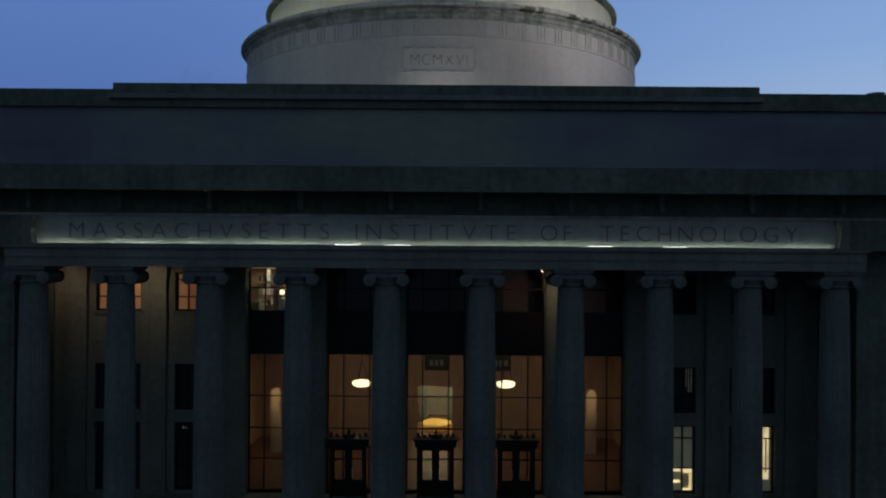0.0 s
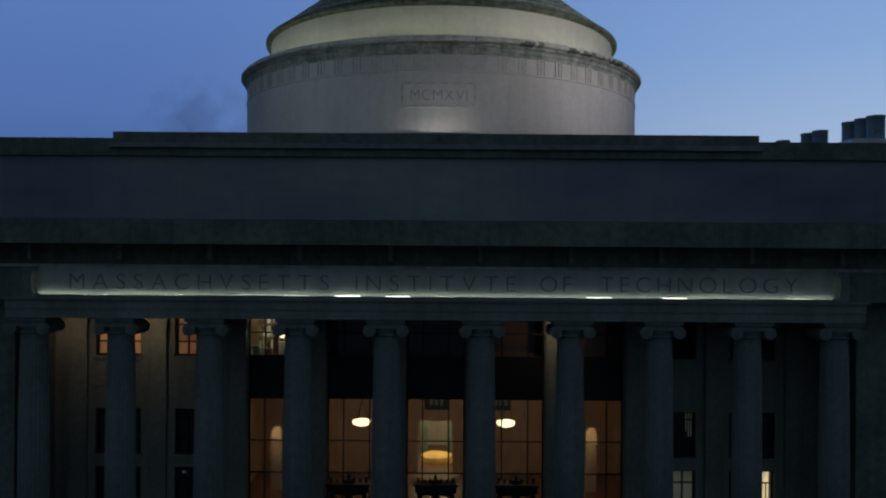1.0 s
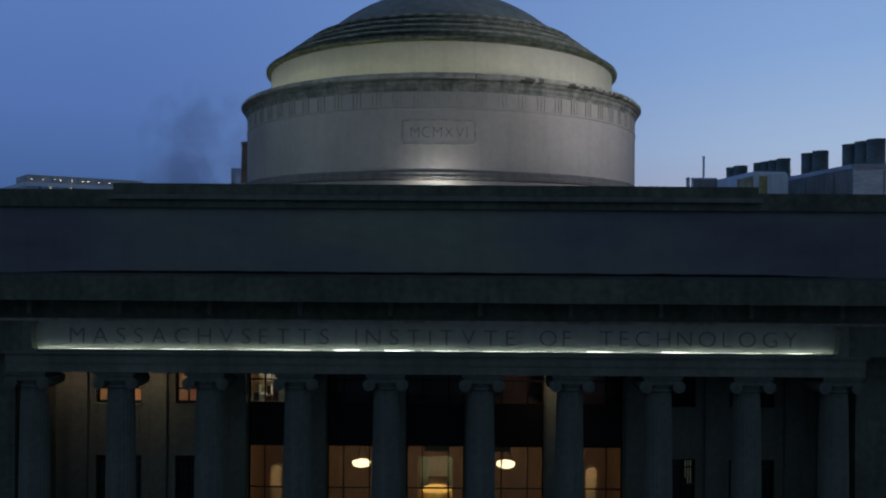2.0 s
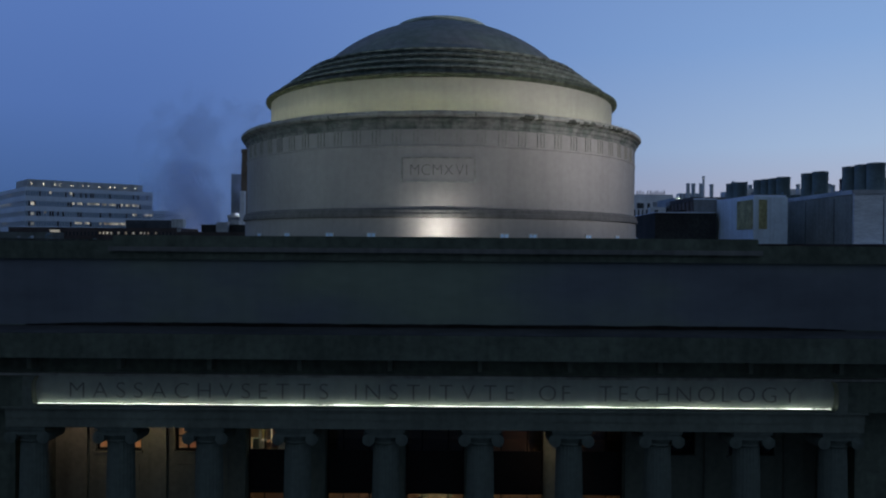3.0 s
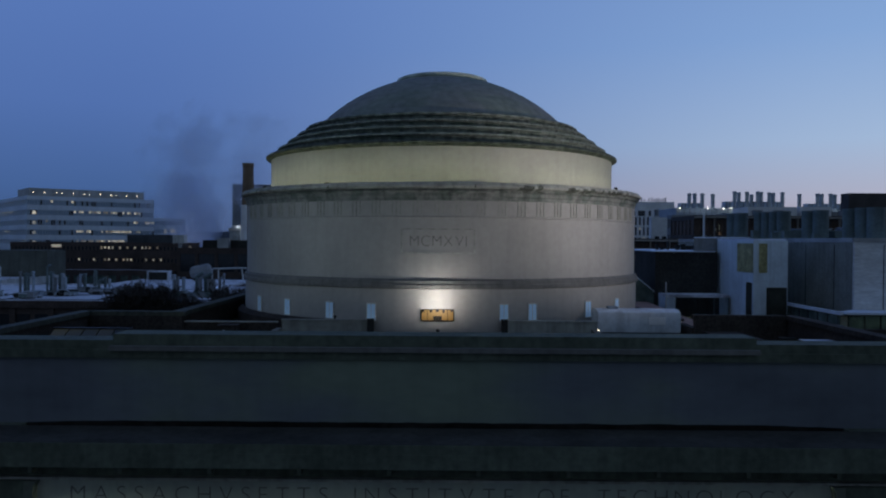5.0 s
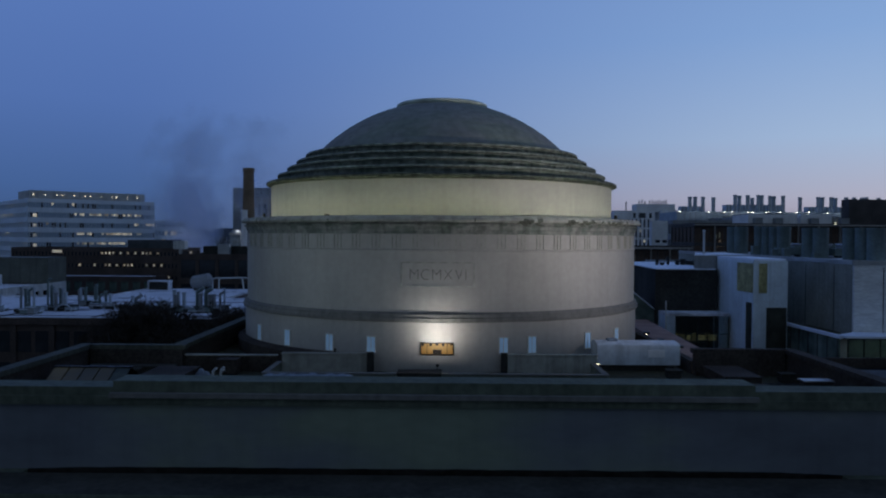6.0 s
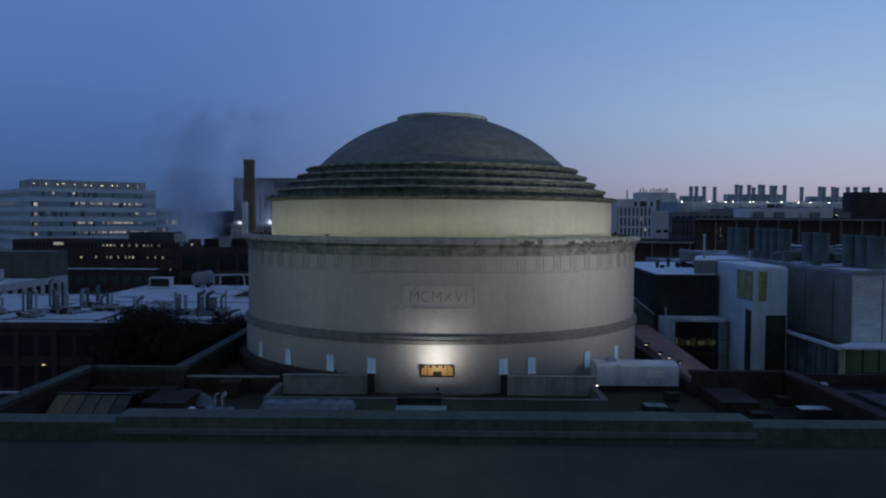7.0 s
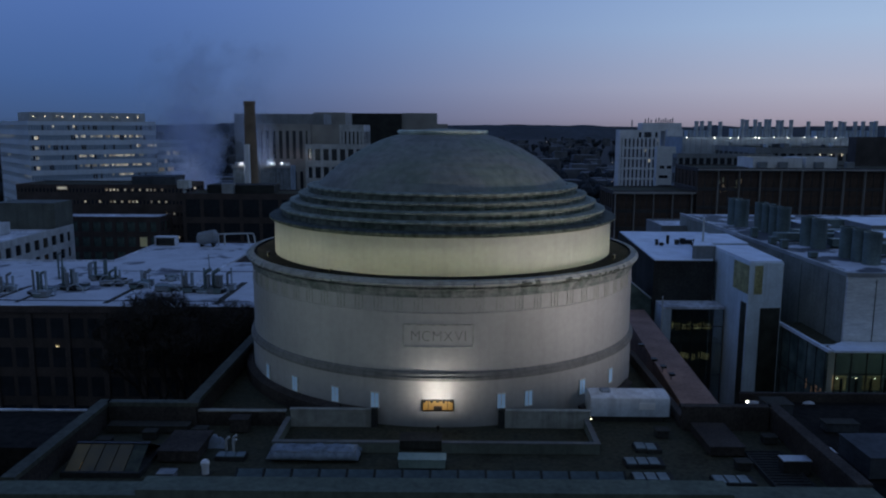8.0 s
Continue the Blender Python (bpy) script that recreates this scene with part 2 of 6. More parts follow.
WARM = glowing("warm_lit_window", (1.0, .78, .50), .09, .8)
PALE = glowing("pale_lit_window", (1.0, .88, .66), .22, .8)
BRIGHT = glowing("bright_lit_window", (1.0, .80, .42), .75, .3)
ORANGE = glowing("orange_lit_window", (1.0, .42, .2), .045, .6)
ORANGE_DIM = glowing("dim_orange_window", (1.0, .55, .25), .03, .5)
LED = glowing("led_strip", (.92, 1.0, .86), 5.5, .3)
BOWL = glowing("lit_alabaster_bowl", (1.0, .86, .5), 2.4)
PLANTGLOW = glowing("cool_work_lamp", (.78, .92, 1.0), 1.7)
SPARK = glowing("lamp_glow", (1.0, .92, .78), 9)
GLINT = glowing("small_lamp_glow", (1.0, .88, .66), 3)
SIGN = glowing("amber_sign", (1.0, .48, .08), .085, 0, (.2, .12, .03))
PORTHOLE = glowing("blue_lit_pane", (.46, .72, .98), .05, .25)
DIM = glowing("dim_lit_window", (.9, .85, .5), .022, .3)
ROOMDIM = glowing("faint_amber_room", (1.0, .66, .34), .03, .5)
ROOMGLOW = glowing("dim_amber_room", (1.0, .76, .44), .085, .6)
BROWNGLASS = material("brown_tinted_glass", (.115, .082, .064), .3, grain=.6, spread=.3, blotch=.2, blotch_spread=.5, bump=0, spec=.1)
TOWN = material("far_town_wall", (.13, .14, .155), .9, grain=.1, spread=.3, blotch=.02, blotch_spread=.3, bump=0)
LANTERN_PANE = glowing("olive_lantern_glass", (.62, .56, .20), .008, .6, (.04, .042, .024))
LANTERN_EDGE = material("green_lantern_glass", (.045, .052, .03), .3, grain=2, spread=.4, blotch=1, blotch_spread=.4, bump=0, spec=.25)
AMBER = glowing("amber_lantern_glow", (1.0, .58, .18), .075, .4)
PARAPET = material("sooty_brick", (.06, .052, .046), .95, grain=5, spread=.3, blotch=.4, blotch_spread=.3, bump=.3, spec=.1)
BROWNWALL = material("dark_brown_cladding", (.082, .076, .074), .7, grain=3, spread=.2, blotch=.2, blotch_spread=.3, spec=.15)
STRIPGLASS = material("dull_teal_skylight_glass", (.085, .115, .115), .5, grain=3, spread=.15, blotch=.9, blotch_spread=.25, bump=0, spec=.2)
FROSTED = material("frosted_skylight_glass", (.13, .17, .165), .4, grain=3, spread=.12, blotch=.9, blotch_spread=.2, bump=0, spec=.4)
CHIMNEY = material("brown_chimney_brick", (.25, .18, .12), .9, grain=3, spread=.2, blotch=.3, blotch_spread=.2, bump=.3)
# near-black colour for the shade in the gap behind the cornice
GAP_BLACK = material("black_gap_shade", (.022, .021, .019), .95, grain=2, spread=.4, blotch=.3, blotch_spread=.5, bump=.3, spec=.05)
LEAD = material("dull_lead_sheet", (.058, .057, .048), .9, grain=3, spread=.2, blotch=.4, blotch_spread=.3, bump=.2, spec=.1)
HUTSHELL = material("weathered_white_metal", (.62, .68, .73), .65, grain=4, spread=.08, blotch=.8, blotch_spread=.16, streaks=.2, spec=.25)
HUTMETAL = material("dull_pale_blue_metal", (.25, .30, .35), .75, grain=4, spread=.1, blotch=.8, blotch_spread=.22, streaks=.35, spec=.2)
GREENPANEL = material("pale_green_panel", (.30, .40, .35), .6, grain=4, spread=.1, blotch=.6, blotch_spread=.2, spec=.2)
STAIN = material("black_green_stain", (.11, .12, .098), .95, grain=5, spread=.4, blotch=1.5, blotch_spread=.4, bump=.2, spec=.1)
RINGSTONE = material("pale_green_ring_stone", (.60, .66, .55), .85, grain=2, spread=.15, blotch=.6, blotch_spread=.2, bump=.2)
NAVYWALL = material("dark_slate_cladding", (.075, .085, .095), .8, grain=3, spread=.2, blotch=.3, blotch_spread=.3, spec=.1)
STACKMETAL = material("blue_grey_stack_metal", (.42, .48, .53), .6, .2, grain=3, spread=.1, blotch=.5, blotch_spread=.2)
TEALDARK = material("dark_olive_glass", (.055, .06, .05), .4, grain=.8, spread=.3, blotch=.3, blotch_spread=.4, bump=0, spec=.15)
# mottled stain, darkened to carry the shadow under the step lips
RISER_SHADE = material("mottled_shade_step_stone", (.24, .265, .215), .9, grain=2.2, spread=.35, blotch=.8, blotch_spread=.3, streaks=.5, tint=(.085, .11, .08), bump=.35)
MOULD_SHADE = material("shade_mottled_mould_stone", (.27, .28, .25), .9, grain=3, spread=.2, blotch=.9, blotch_spread=.25, streaks=.35, tint=(.12, .14, .12), bump=.2)
PALESTONE = material("pale_ashlar", (.72, .75, .76), .85, grain=2, spread=.1, blotch=.5, blotch_spread=.12, stretch=(1, 1, 4), bump=.2)
OLIVECLAD = material("dark_olive_louvres", (.12, .13, .11), .8, grain=3, spread=.15, blotch=.3, blotch_spread=.2, streaks=.2)
# darker tone for concrete that is turned from the bright sky
SIDE_SHADE = material("olive_side_shade", (.26, .275, .245), .8, grain=3, spread=.15, blotch=.3, blotch_spread=.2, streaks=.2)
TEALGLASS = material("teal_window_glass", (.10, .14, .125), .2, grain=.6, spread=.3, blotch=.3, blotch_spread=.4, bump=0, spec=.35)
LOBBYFLOOR = material("brown_polished_floor", (.11, .066, .048), .45, grain=4, spread=.15, blotch=.6, blotch_spread=.2, bump=.05)
GOLDCLOTH = material("golden_table_cloth", (.66, .46, .16), .8, grain=5, spread=.12, blotch=1.2, blotch_spread=.2, bump=.1)
GREENBOARD = material("dark_green_board", (.02, .03, .018), .6, grain=6, spread=.2, bump=0)
BARK = material("bark", (.045, .038, .03), .95, grain=8, spread=.3, bump=.3)
HILL = material("wooded_hill", (.034, .040, .047), 1, grain=.03, spread=.3, blotch=.004, blotch_spread=.3, bump=0)


def patchy(name, bare, snow, scale, cut):
    """Snow lying in patches on a bare roof."""
    m = material(name, snow, .75, grain=2.5, spread=.1, blotch=.3, blotch_spread=.12, bump=.3)
    n, l = m.node_tree.nodes, m.node_tree.links
    b = n["Principled BSDF"]
    white = b.inputs["Base Color"].links[0].from_socket
    tc, no, mx = n.new("ShaderNodeTexCoord"), n.new("ShaderNodeTexNoise"), n.new("ShaderNodeMix")
    no.inputs["Scale"].default_value, no.inputs["Detail"].default_value = scale, 5
    mx.data_type = "RGBA"
    l.new(tc.outputs["Object"], no.inputs[0])
    l.new(remap(n, l, no.outputs["Fac"], cut - .05, cut + .05, 0, 1), mx.inputs[0])
    mx.inputs[6].default_value = (*bare, 1)
    l.new(white, mx.inputs[7])
    l.new(mx.outputs[2], b.inputs["Base Color"])
    return m


PATCHSNOW = patchy("patchy_roof_snow", (.10, .11, .12), (.62, .65, .70), .24, .53)
THINSNOW = patchy("trodden_patchy_snow", (.16, .17, .19), (.56, .59, .64), .22, .40)
STEAM = bpy.data.materials.new("steam_droplets")
STEAM.use_nodes = True
sn, sl_ = STEAM.node_tree.nodes, STEAM.node_tree.links
sn.remove(sn["Principled BSDF"])
s_dif, s_thr, s_mix = sn.new("ShaderNodeBsdfDiffuse"), sn.new("ShaderNodeBsdfTranslucent"), sn.new("ShaderNodeMixShader")
s_dif.inputs[0].default_value = s_thr.inputs[0].default_value = (.83, .89, 1.0, 1)
sl_.new(s_dif.outputs[0], s_mix.inputs[1])
sl_.new(s_thr.outputs[0], s_mix.inputs[2])
sl_.new(s_mix.outputs[0], sn["Material Output"].inputs[0])

# ---- mesh helpers ----


def box(bm, x0, x1, y0, y1, z0, z1):
    v = [bm.verts.new(p) for p in ((x0, y0, z0), (x1, y0, z0), (x1, y1, z0), (x0, y1, z0), (x0, y0, z1), (x1, y0, z1), (x1, y1, z1), (x0, y1, z1))]
    for f in ((3, 2, 1, 0), (4, 5, 6, 7), (0, 1, 5, 4), (1, 2, 6, 5), (2, 3, 7, 6), (3, 0, 4, 7)):
        bm.faces.new([v[i] for i in f])


def prism(bm, outline, z0, z1):
    low, high = [bm.verts.new((x, y, z0)) for x, y in outline], [bm.verts.new((x, y, z1)) for x, y in outline]
    n = len(outline)
    for i in range(n):
        bm.faces.new((low[i], low[(i + 1) % n], high[(i + 1) % n], high[i]))
    bm.faces.new(high)
    bm.faces.new(low[::-1])


def lathe(bm, profile, segments=96, cx=0.0, cy=0.0, a0=0.0, a1=2 * math.pi):
    """Turns a profile of (radius, height) round an upright axis; closed all round by default."""
    full = abs(a1 - a0 - 2 * math.pi) < 1e-6
    n = segments if full else segments + 1
    rings = []
    for r, z in profile:
        rings.append([bm.verts.new((cx + r * math.sin(a0 + (a1 - a0) * i / segments), cy - r * math.cos(a0 + (a1 - a0) * i / segments), z)) for i in range(n)])
    for p, q in zip(rings, rings[1:]):
        for i in range(segments):
            j = (i + 1) % n
            bm.faces.new((p[i], p[j], q[j], q[i]))
    return rings


def tube(bm, p, q, r0, r1, sides=8):
    p, q = Vector(p), Vector(q)
    way = (q - p).normalized()
    u = way.orthogonal().normalized()
    w = way.cross(u)
    low = [bm.verts.new(p + r0 * (math.cos(t) * u + math.sin(t) * w)) for t in (2 * math.pi * i / sides for i in range(sides))]
    high = [bm.verts.new(q + r1 * (math.cos(t) * u + math.sin(t) * w)) for t in (2 * math.pi * i / sides for i in range(sides))]
    for i in range(sides):
        bm.faces.new((low[i], low[(i + 1) % sides], high[(i + 1) % sides], high[i]))
    bm.faces.new(high)
    bm.faces.new(low[::-1])


def bent(bm, points, r, sides=8):
    """One round pipe swept along points."""
    pts = [Vector(p) for p in points]
    rings = []
    for i, p in enumerate(pts):
        way = (pts[min(i + 1, len(pts) - 1)] - pts[max(i - 1, 0)]).normalized()
        u = way.cross(Vector((0, 1, 0)))
        u = u.normalized() if u.length > .05 else Vector((1, 0, 0))
        v = way.cross(u).normalized()
        rings.append([bm.verts.new(p + r * (math.cos(2 * math.pi * k / sides) * u + math.sin(2 * math.pi * k / sides) * v)) for k in range(sides)])
    for a, b in zip(rings, rings[1:]):
        for k in range(sides):
            bm.faces.new((a[k], a[(k + 1) % sides], b[(k + 1) % sides], b[k]))
    bm.faces.new(rings[0][::-1])
    bm.faces.new(rings[-1])
    bmesh.ops.recalc_face_normals(bm, faces=bm.faces)


def finish(bm, name, mat, smooth=False, angle=.6):
    bmesh.ops.recalc_face_normals(bm, faces=bm.faces)
    mesh = bpy.data.meshes.new(name)
    bm.to_mesh(mesh)
    bm.free()
    mesh.materials.append(mat)
    if smooth:
        mesh.polygons.foreach_set("use_smooth", [True] * len(mesh.polygons))
        mesh.set_sharp_from_angle(angle=angle)
    return mesh


def part(name, bm, mat, parent=None, label="", smooth=False, at=None):
    ob = new(name, finish(bm, name, mat, smooth))
    if at is not None:
        ob.matrix_basis = at
    ob.parent = parent
    if label:
        ob["label"] = label
    return ob


def shared(name, mesh, parent, at):
    ob = new(name, mesh)
    ob.parent = parent
    ob.matrix_basis = at
    return ob


def thing(name, label, category, at=None, group="", kind=""):
    ob = new(name)
    ob.empty_display_size = .2
    if at is not None:
        ob.matrix_basis = at
    return tagged(ob, label, category, group, kind)


def boxes(*rows):
    bm = bmesh.new()
    for r in rows:
        box(bm, *r)
    return bm


def setting(name, bm, mat, label, category, smooth=False):
    return tagged(part(name, bm, mat, None, label, smooth), label, category, kind="structure")

# ---- ground and far distance ----
setting("ground", boxes((-5000, 5000, -1500, 5000, -.5, 0)), GRAVEL, "dark winter ground between the buildings", "ground")

bm = bmesh.new()
prev = None
for i in range(121):
    hx = -3600 + 60 * i
    hz = 62 + 16 * noise.noise((hx * .0016, 3.1, 0)) + 7 * noise.noise((hx * .008, 9.0, 0)) + 2.5 * noise.noise((hx * .04, 1.0, 0))
    row = [bm.verts.new((hx, 3300, 0)), bm.verts.new((hx, 3900, hz)), bm.verts.new((hx, 4500, 0))]
    if prev:
        for a in (0, 1):
            bm.faces.new((prev[a], row[a], row[a + 1], prev[a + 1]))
    prev = row
tagged(part("backdrop_hills", bm, HILL), "dark wooded hills along the horizon", "hills", kind="structure")

# ---- main building: roof slab, attic, cornice, frieze, portico ----
BX0, BX1 = -25.2, 24.4
bm = boxes((BX0, BX1, 40.4, 53.4, 22.284, ROOF), (BX0, BX1, 42.4, 53.4, 16.2, 22.28), (-18.6, 18.0, 53.4, 92, 16.2, ROOF), (-18.6, -18.2, 53.4, 92, 0, 16.2), (17.6, 18.0, 53.4, 92, 0, 16.2), (-18.2, 17.6, 91.6, 92, 0, 16.2))
setting("roof", bm, ROOFING, "flat dark roof of the main building round the drum", "roof")
# attic wall; the middle stretch of its coping stands a little higher
setting("wall_attic", boxes((BX0, BX1, 38.9, 42.4, 18.0, 22.28), (BX0, BX1, 38.9, 40.4, 22.28, 23.1)), ATTIC, "plain limestone attic wall above the cornice", "wall")
setting("coping", boxes((BX0, BX1, 38.7, 40.5, 23.1, 23.55), (BX0, BX1, 38.85, 40.5, 23.55, 24.0)), STONE_MOSS_SHADE, "mossy stepped coping along the attic", "coping")
setting("coping_middle", boxes((-16.8, 16.0, 38.83, 40.55, 23.55, 24.32)), STONE_MOSS_SHADE, "raised middle stretch of the attic coping", "coping")
setting("coping_ledge", boxes((-16.9, 16.1, 38.5, 38.9, 23.5, 23.74)), STONE_BAND, "thin pale ledge along the attic coping", "coping")
# parapets round the flat roof
for x0, x1, y0, y1 in ((BX0, BX0 + .65, 40.56, 53.4), (BX1 - .65, BX1, 40.56, 53.4), (BX0 + .65, -18.0, 52.75, 53.4), (17.4, BX1 - .65, 52.75, 53.4), (-18.8, -18.15, 53.4, 92)):
    setting("parapet", boxes((x0 + .08, x1 - .08, y0, y1, ROOF, 23.85)), PARAPET, "dark brick parapet round the roof", "parapet")
    # the same coping gets a darker material on the right
    setting("parapet_coping", boxes((x0 - .1, x1 + .1, y0, y1, 23.85, 24.15)), PARAPET if x0 > 0 else DARKSTONE, "dark coping on the parapet", "coping")
setting("parapet", boxes((17.4, 17.9, 53.4, 70, ROOF, 23.2)), PARAPET, "low brick parapet beside the drum", "parapet")
# cornice with sloped top, gutter and soffit bands
bm = boxes((BX0 - 6, BX1 + 6, 35.0, 38.2, 18.95, 19.75), (BX0 - 6, -21.2, 38.2, 38.9, 18.95, 19.75), (20.5, BX1 + 6, 38.2, 38.9, 18.95, 19.75),
           (BX0 - 6, BX1 + 6, 34.98, 35.4, 18.62, 19.3), (BX0 - 6, BX1 + 6, 37.1, 38.9, 17.62, 18.95))
# solid black strip with a wavering top, in place of the gap's shadow
course = bmesh.new()
rows_ = []
for k in range(141):
    fx = -21.2 + 41.7 * k / 140
    top = 19.76 + .12 * min(1, k / 14, (140 - k) / 14) + .05 * noise.noise((fx * .5, 0, 3)) + .025 * noise.noise((fx * 2.1, 5, 1))
    rows_.append([course.verts.new((fx, y, z)) for y, z in ((38.84, 19.4), (38.84, top - .03), (38.86, top), (38.9, top), (38.9, 19.4))])
for a, b in zip(rows_, rows_[1:]):
    for q in range(5):
        course.faces.new((a[q], b[q], b[(q + 1) % 5], a[(q + 1) % 5]))
course.faces.new(rows_[0])
course.faces.new(rows_[-1][::-1])
setting("flashing", course, GAP_BLACK, "black strip standing in for the shadowed gap at the attic's foot", "flashing")
# added dark sheet that keeps the cornice top from catching the sky
setting("cornice_cover", boxes((BX0 - 6, BX1 + 6, 35.05, 38.2, 19.75, 19.77)), LEAD, "thin dark sheet added to dim the cornice top", "cover")
cornice = setting("cornice", bm, STONE_MOSS_SHADE, "projecting limestone cornice over the portico", "cornice")
bracket_mesh = finish(boxes((-.1, .1, -1.6, 0, -.3, 0), (-.1, .1, -.5, 0, -1.1, -.3)), "bracket", STONE)
for k in range(-6, 7):
    shared("bracket", bracket_mesh, cornice, pose(AX + 4.33 * (k + .5), 37.1, 18.95))
# frieze: a lit band between stone blocks, above the architrave
setting("frieze_block", boxes((BX0 - 6, AX - 19.4, 36.5, 38.6, 16.05, 17.5)), STONE_MOSS_SHADE, "plain stone block at the frieze's end", "wall")
setting("frieze_block", boxes((AX + 19.4, BX1 + 6, 36.5, 38.6, 16.05, 17.5)), STONE_MOSS_SHADE, "plain stone block at the frieze's end", "wall")
bm = boxes((AX - 19.4, AX + 19.4, 36.9, 38.6, 16.05, 17.5))
tagged(setting("frieze_lip", boxes((BX0 - 6, BX1 + 6, 36.70, 37.1, 17.5, 17.62)), STONE_CROWN, "thin stone lip over the frieze", "moulding"))
setting("ledge_lip", boxes((AX - 19.4, AX + 19.4, 36.66, 36.70, 16.05, 16.17)), STONE, "thin lip along the lamp ledge", "moulding")
setting("wall_frieze", bm, STONE_FRIEZE, "smooth limestone frieze lit from below", "wall")
bm = boxes((AX - 20.6, AX + 20.6, 36.62, 38.6, 15.05, 15.5), (AX - 20.6, AX + 20.6, 36.56, 38.6, 15.5, 15.95), (AX - 20.7, AX + 20.7, 36.42, 38.6, 15.95, 16.05))
setting("architrave", bm, STONE, "banded limestone architrave on the columns", "architrave")

# carved inscriptions
def lettering(text, x0, x1, z, height, depth, owner, place, thin, ink, wide=1.12):
    """One mesh a letter, with equal gaps, from x0 to x1; place(x, z) gives each letter's pose."""
    made = []
    for ch in text:
        cu = bpy.data.curves.new("letter", "FONT")
        cu.body, cu.size, cu.extrude, cu.offset = ch, height / .7, depth, -thin
        tmp = bpy.data.objects.new("letter", cu)
        mesh = bpy.data.meshes.new_from_object(tmp)
        bpy.data.objects.remove(tmp)
        mesh.materials.clear()
        mesh.materials.append(ink)
        xs_ = [v.co.x for v in mesh.vertices]
        made.append((mesh, min(xs_), max(xs_)))
    gap = (x1 - x0 - wide * sum(b - a for _, a, b in made)) / max(1, len(made) - 1)
    x = x0
    for mesh, a, b in made:
        w = wide * (b - a)
        ob = new("letter", mesh)
        ob.parent = owner
        ob.matrix_basis = place(x + w / 2, z) @ Matrix.Diagonal((wide, 1, 1, 1)) @ Matrix.Translation((-(a + b) / 2, 0, 0))
        x += w + gap


title = thing("inscription", "row of capital letters carved along the frieze", "inscription", kind="structure")
flat = lambda x, z: pose(x, 36.895, z, 90, 0, 0)
for word, wx0, wx1 in (("MASSACHVSETTS", -18.0, -5.5), ("INSTITVTE", -4.2, 3.5), ("OF", 4.7, 6.2), ("TECHNOLOGY", 7.6, 17.1)):
    lettering(word, wx0, wx1, 16.42, .78, .012, title, flat, .02, LETTER, 1.04)

# light strips on the ledge below the frieze
lamp_mesh = finish(boxes((-.6, .6, -.017, .017, 0, .018)), "tube", LED)
tray_mesh = finish(boxes((-.61, .61, -.035, .035, -.03, -.002)), "tray", PALEMETAL)
random.seed(4)
for k in range(32):
    lift = .012 if k in (12, 14, 22, 25) else -.003 if k in (10, 16, 30, 2, 5) else -.006 if k in (9, 18, 19, 26, 28) else -.011
    m = pose(AX - 18.75 + 1.21 * k, 36.80, 16.15 + lift, 0, random.uniform(-.1, .1), 0)
    strip = thing("light_strip", "white linear lamp on the ledge under the frieze", "light", m, "frieze lamps")
    shared("tube", lamp_mesh, strip, Matrix())
    shared("tray", tray_mesh, strip, Matrix())

# concave stone stops at both ends of the lit band
for sgn in (-1, 1):
    bm = bmesh.new()
    outline = [(0, 16.05), (-.12, 16.08), (.10, 16.22), (.16, 16.5), (.18, 16.9), (.13, 17.25), (.0, 17.5), (.6, 17.5), (.6, 16.05)]
    low = [bm.verts.new((AX + sgn * (19.12 + x), 36.45, z)) for x, z in outline]
    high = [bm.verts.new((AX + sgn * (19.12 + x), 36.9, z)) for x, z in outline]
    for i in range(len(outline)):
        q = (i + 1) % len(outline)
        bm.faces.new((low[i], low[q], high[q], high[i]))
    bm.faces.new(low)
    bm.faces.new(high[::-1])
    setting("frieze_stop", bm, STONE, "curved stone stop at the frieze's end", "moulding")

# columns
def column_meshes():
    shaft = bmesh.new()
    prof, rings = [(.735, 3.45), (.735, 5.5), (.725, 8.0), (.70, 10.5), (.655, 13.2), (.62, 14.25)], []
    flutes = 24
    for r, z in prof:
        ring = []
        for i in range(flutes * 4):
            a = 2 * math.pi * i / (flutes * 4)
            rr = r - .045 * r * abs(math.sin(a * flutes / 2)) ** 1.5
            ring.append(shaft.verts.new((rr * math.cos(a), rr * math.sin(a), z)))
        rings.append(ring)
    n = flutes * 4
    for p, q in zip(rings, rings[1:]):
        for i in range(n):
            shaft.faces.new((p[i], p[(i + 1) % n], q[(i + 1) % n], q[i]))
    base = bmesh.new()
    lathe(base, [(0, 2.9), (1.0, 2.9), (1.02, 3.0), (1.0, 3.12), (.88, 3.17), (.84, 3.26), (.88, 3.3), (.9, 3.37), (.86, 3.44), (.76, 3.47), (0, 3.47)], 40)
    box(base, -1.02, 1.02, -1.02, 1.02, 2.55, 2.9)
    cap = bmesh.new()
    lathe(cap, [(.63, 14.2), (.68, 14.24), (.70, 14.3), (.64, 14.34), (.68, 14.45), (.8, 14.6), (.8, 14.68), (0, 14.68)], 40)
    box(cap, -.86, .86, -.78, .78, 14.62, 14.86)
    box(cap, -.95, .95, -.9, .9, 14.88, 15.05)
    for sx in (-1, 1):
        tube(cap, (sx * .80, -.80, 14.50), (sx * .80, .80, 14.50), .30, .30, 20)
        tube(cap, (sx * .80, -.83, 14.50), (sx * .80, .83, 14.50), .20, .20, 18)
        tube(cap, (sx * .80, -.87, 14.50), (sx * .80, .87, 14.50), .08, .08, 12)
    return finish(shaft, "shaft", STONE_COLUMN_SHADE, True), finish(base, "base", STONE_COLUMN_SHADE, True), finish(cap, "capital", STONE_COLUMN_SHADE, True)


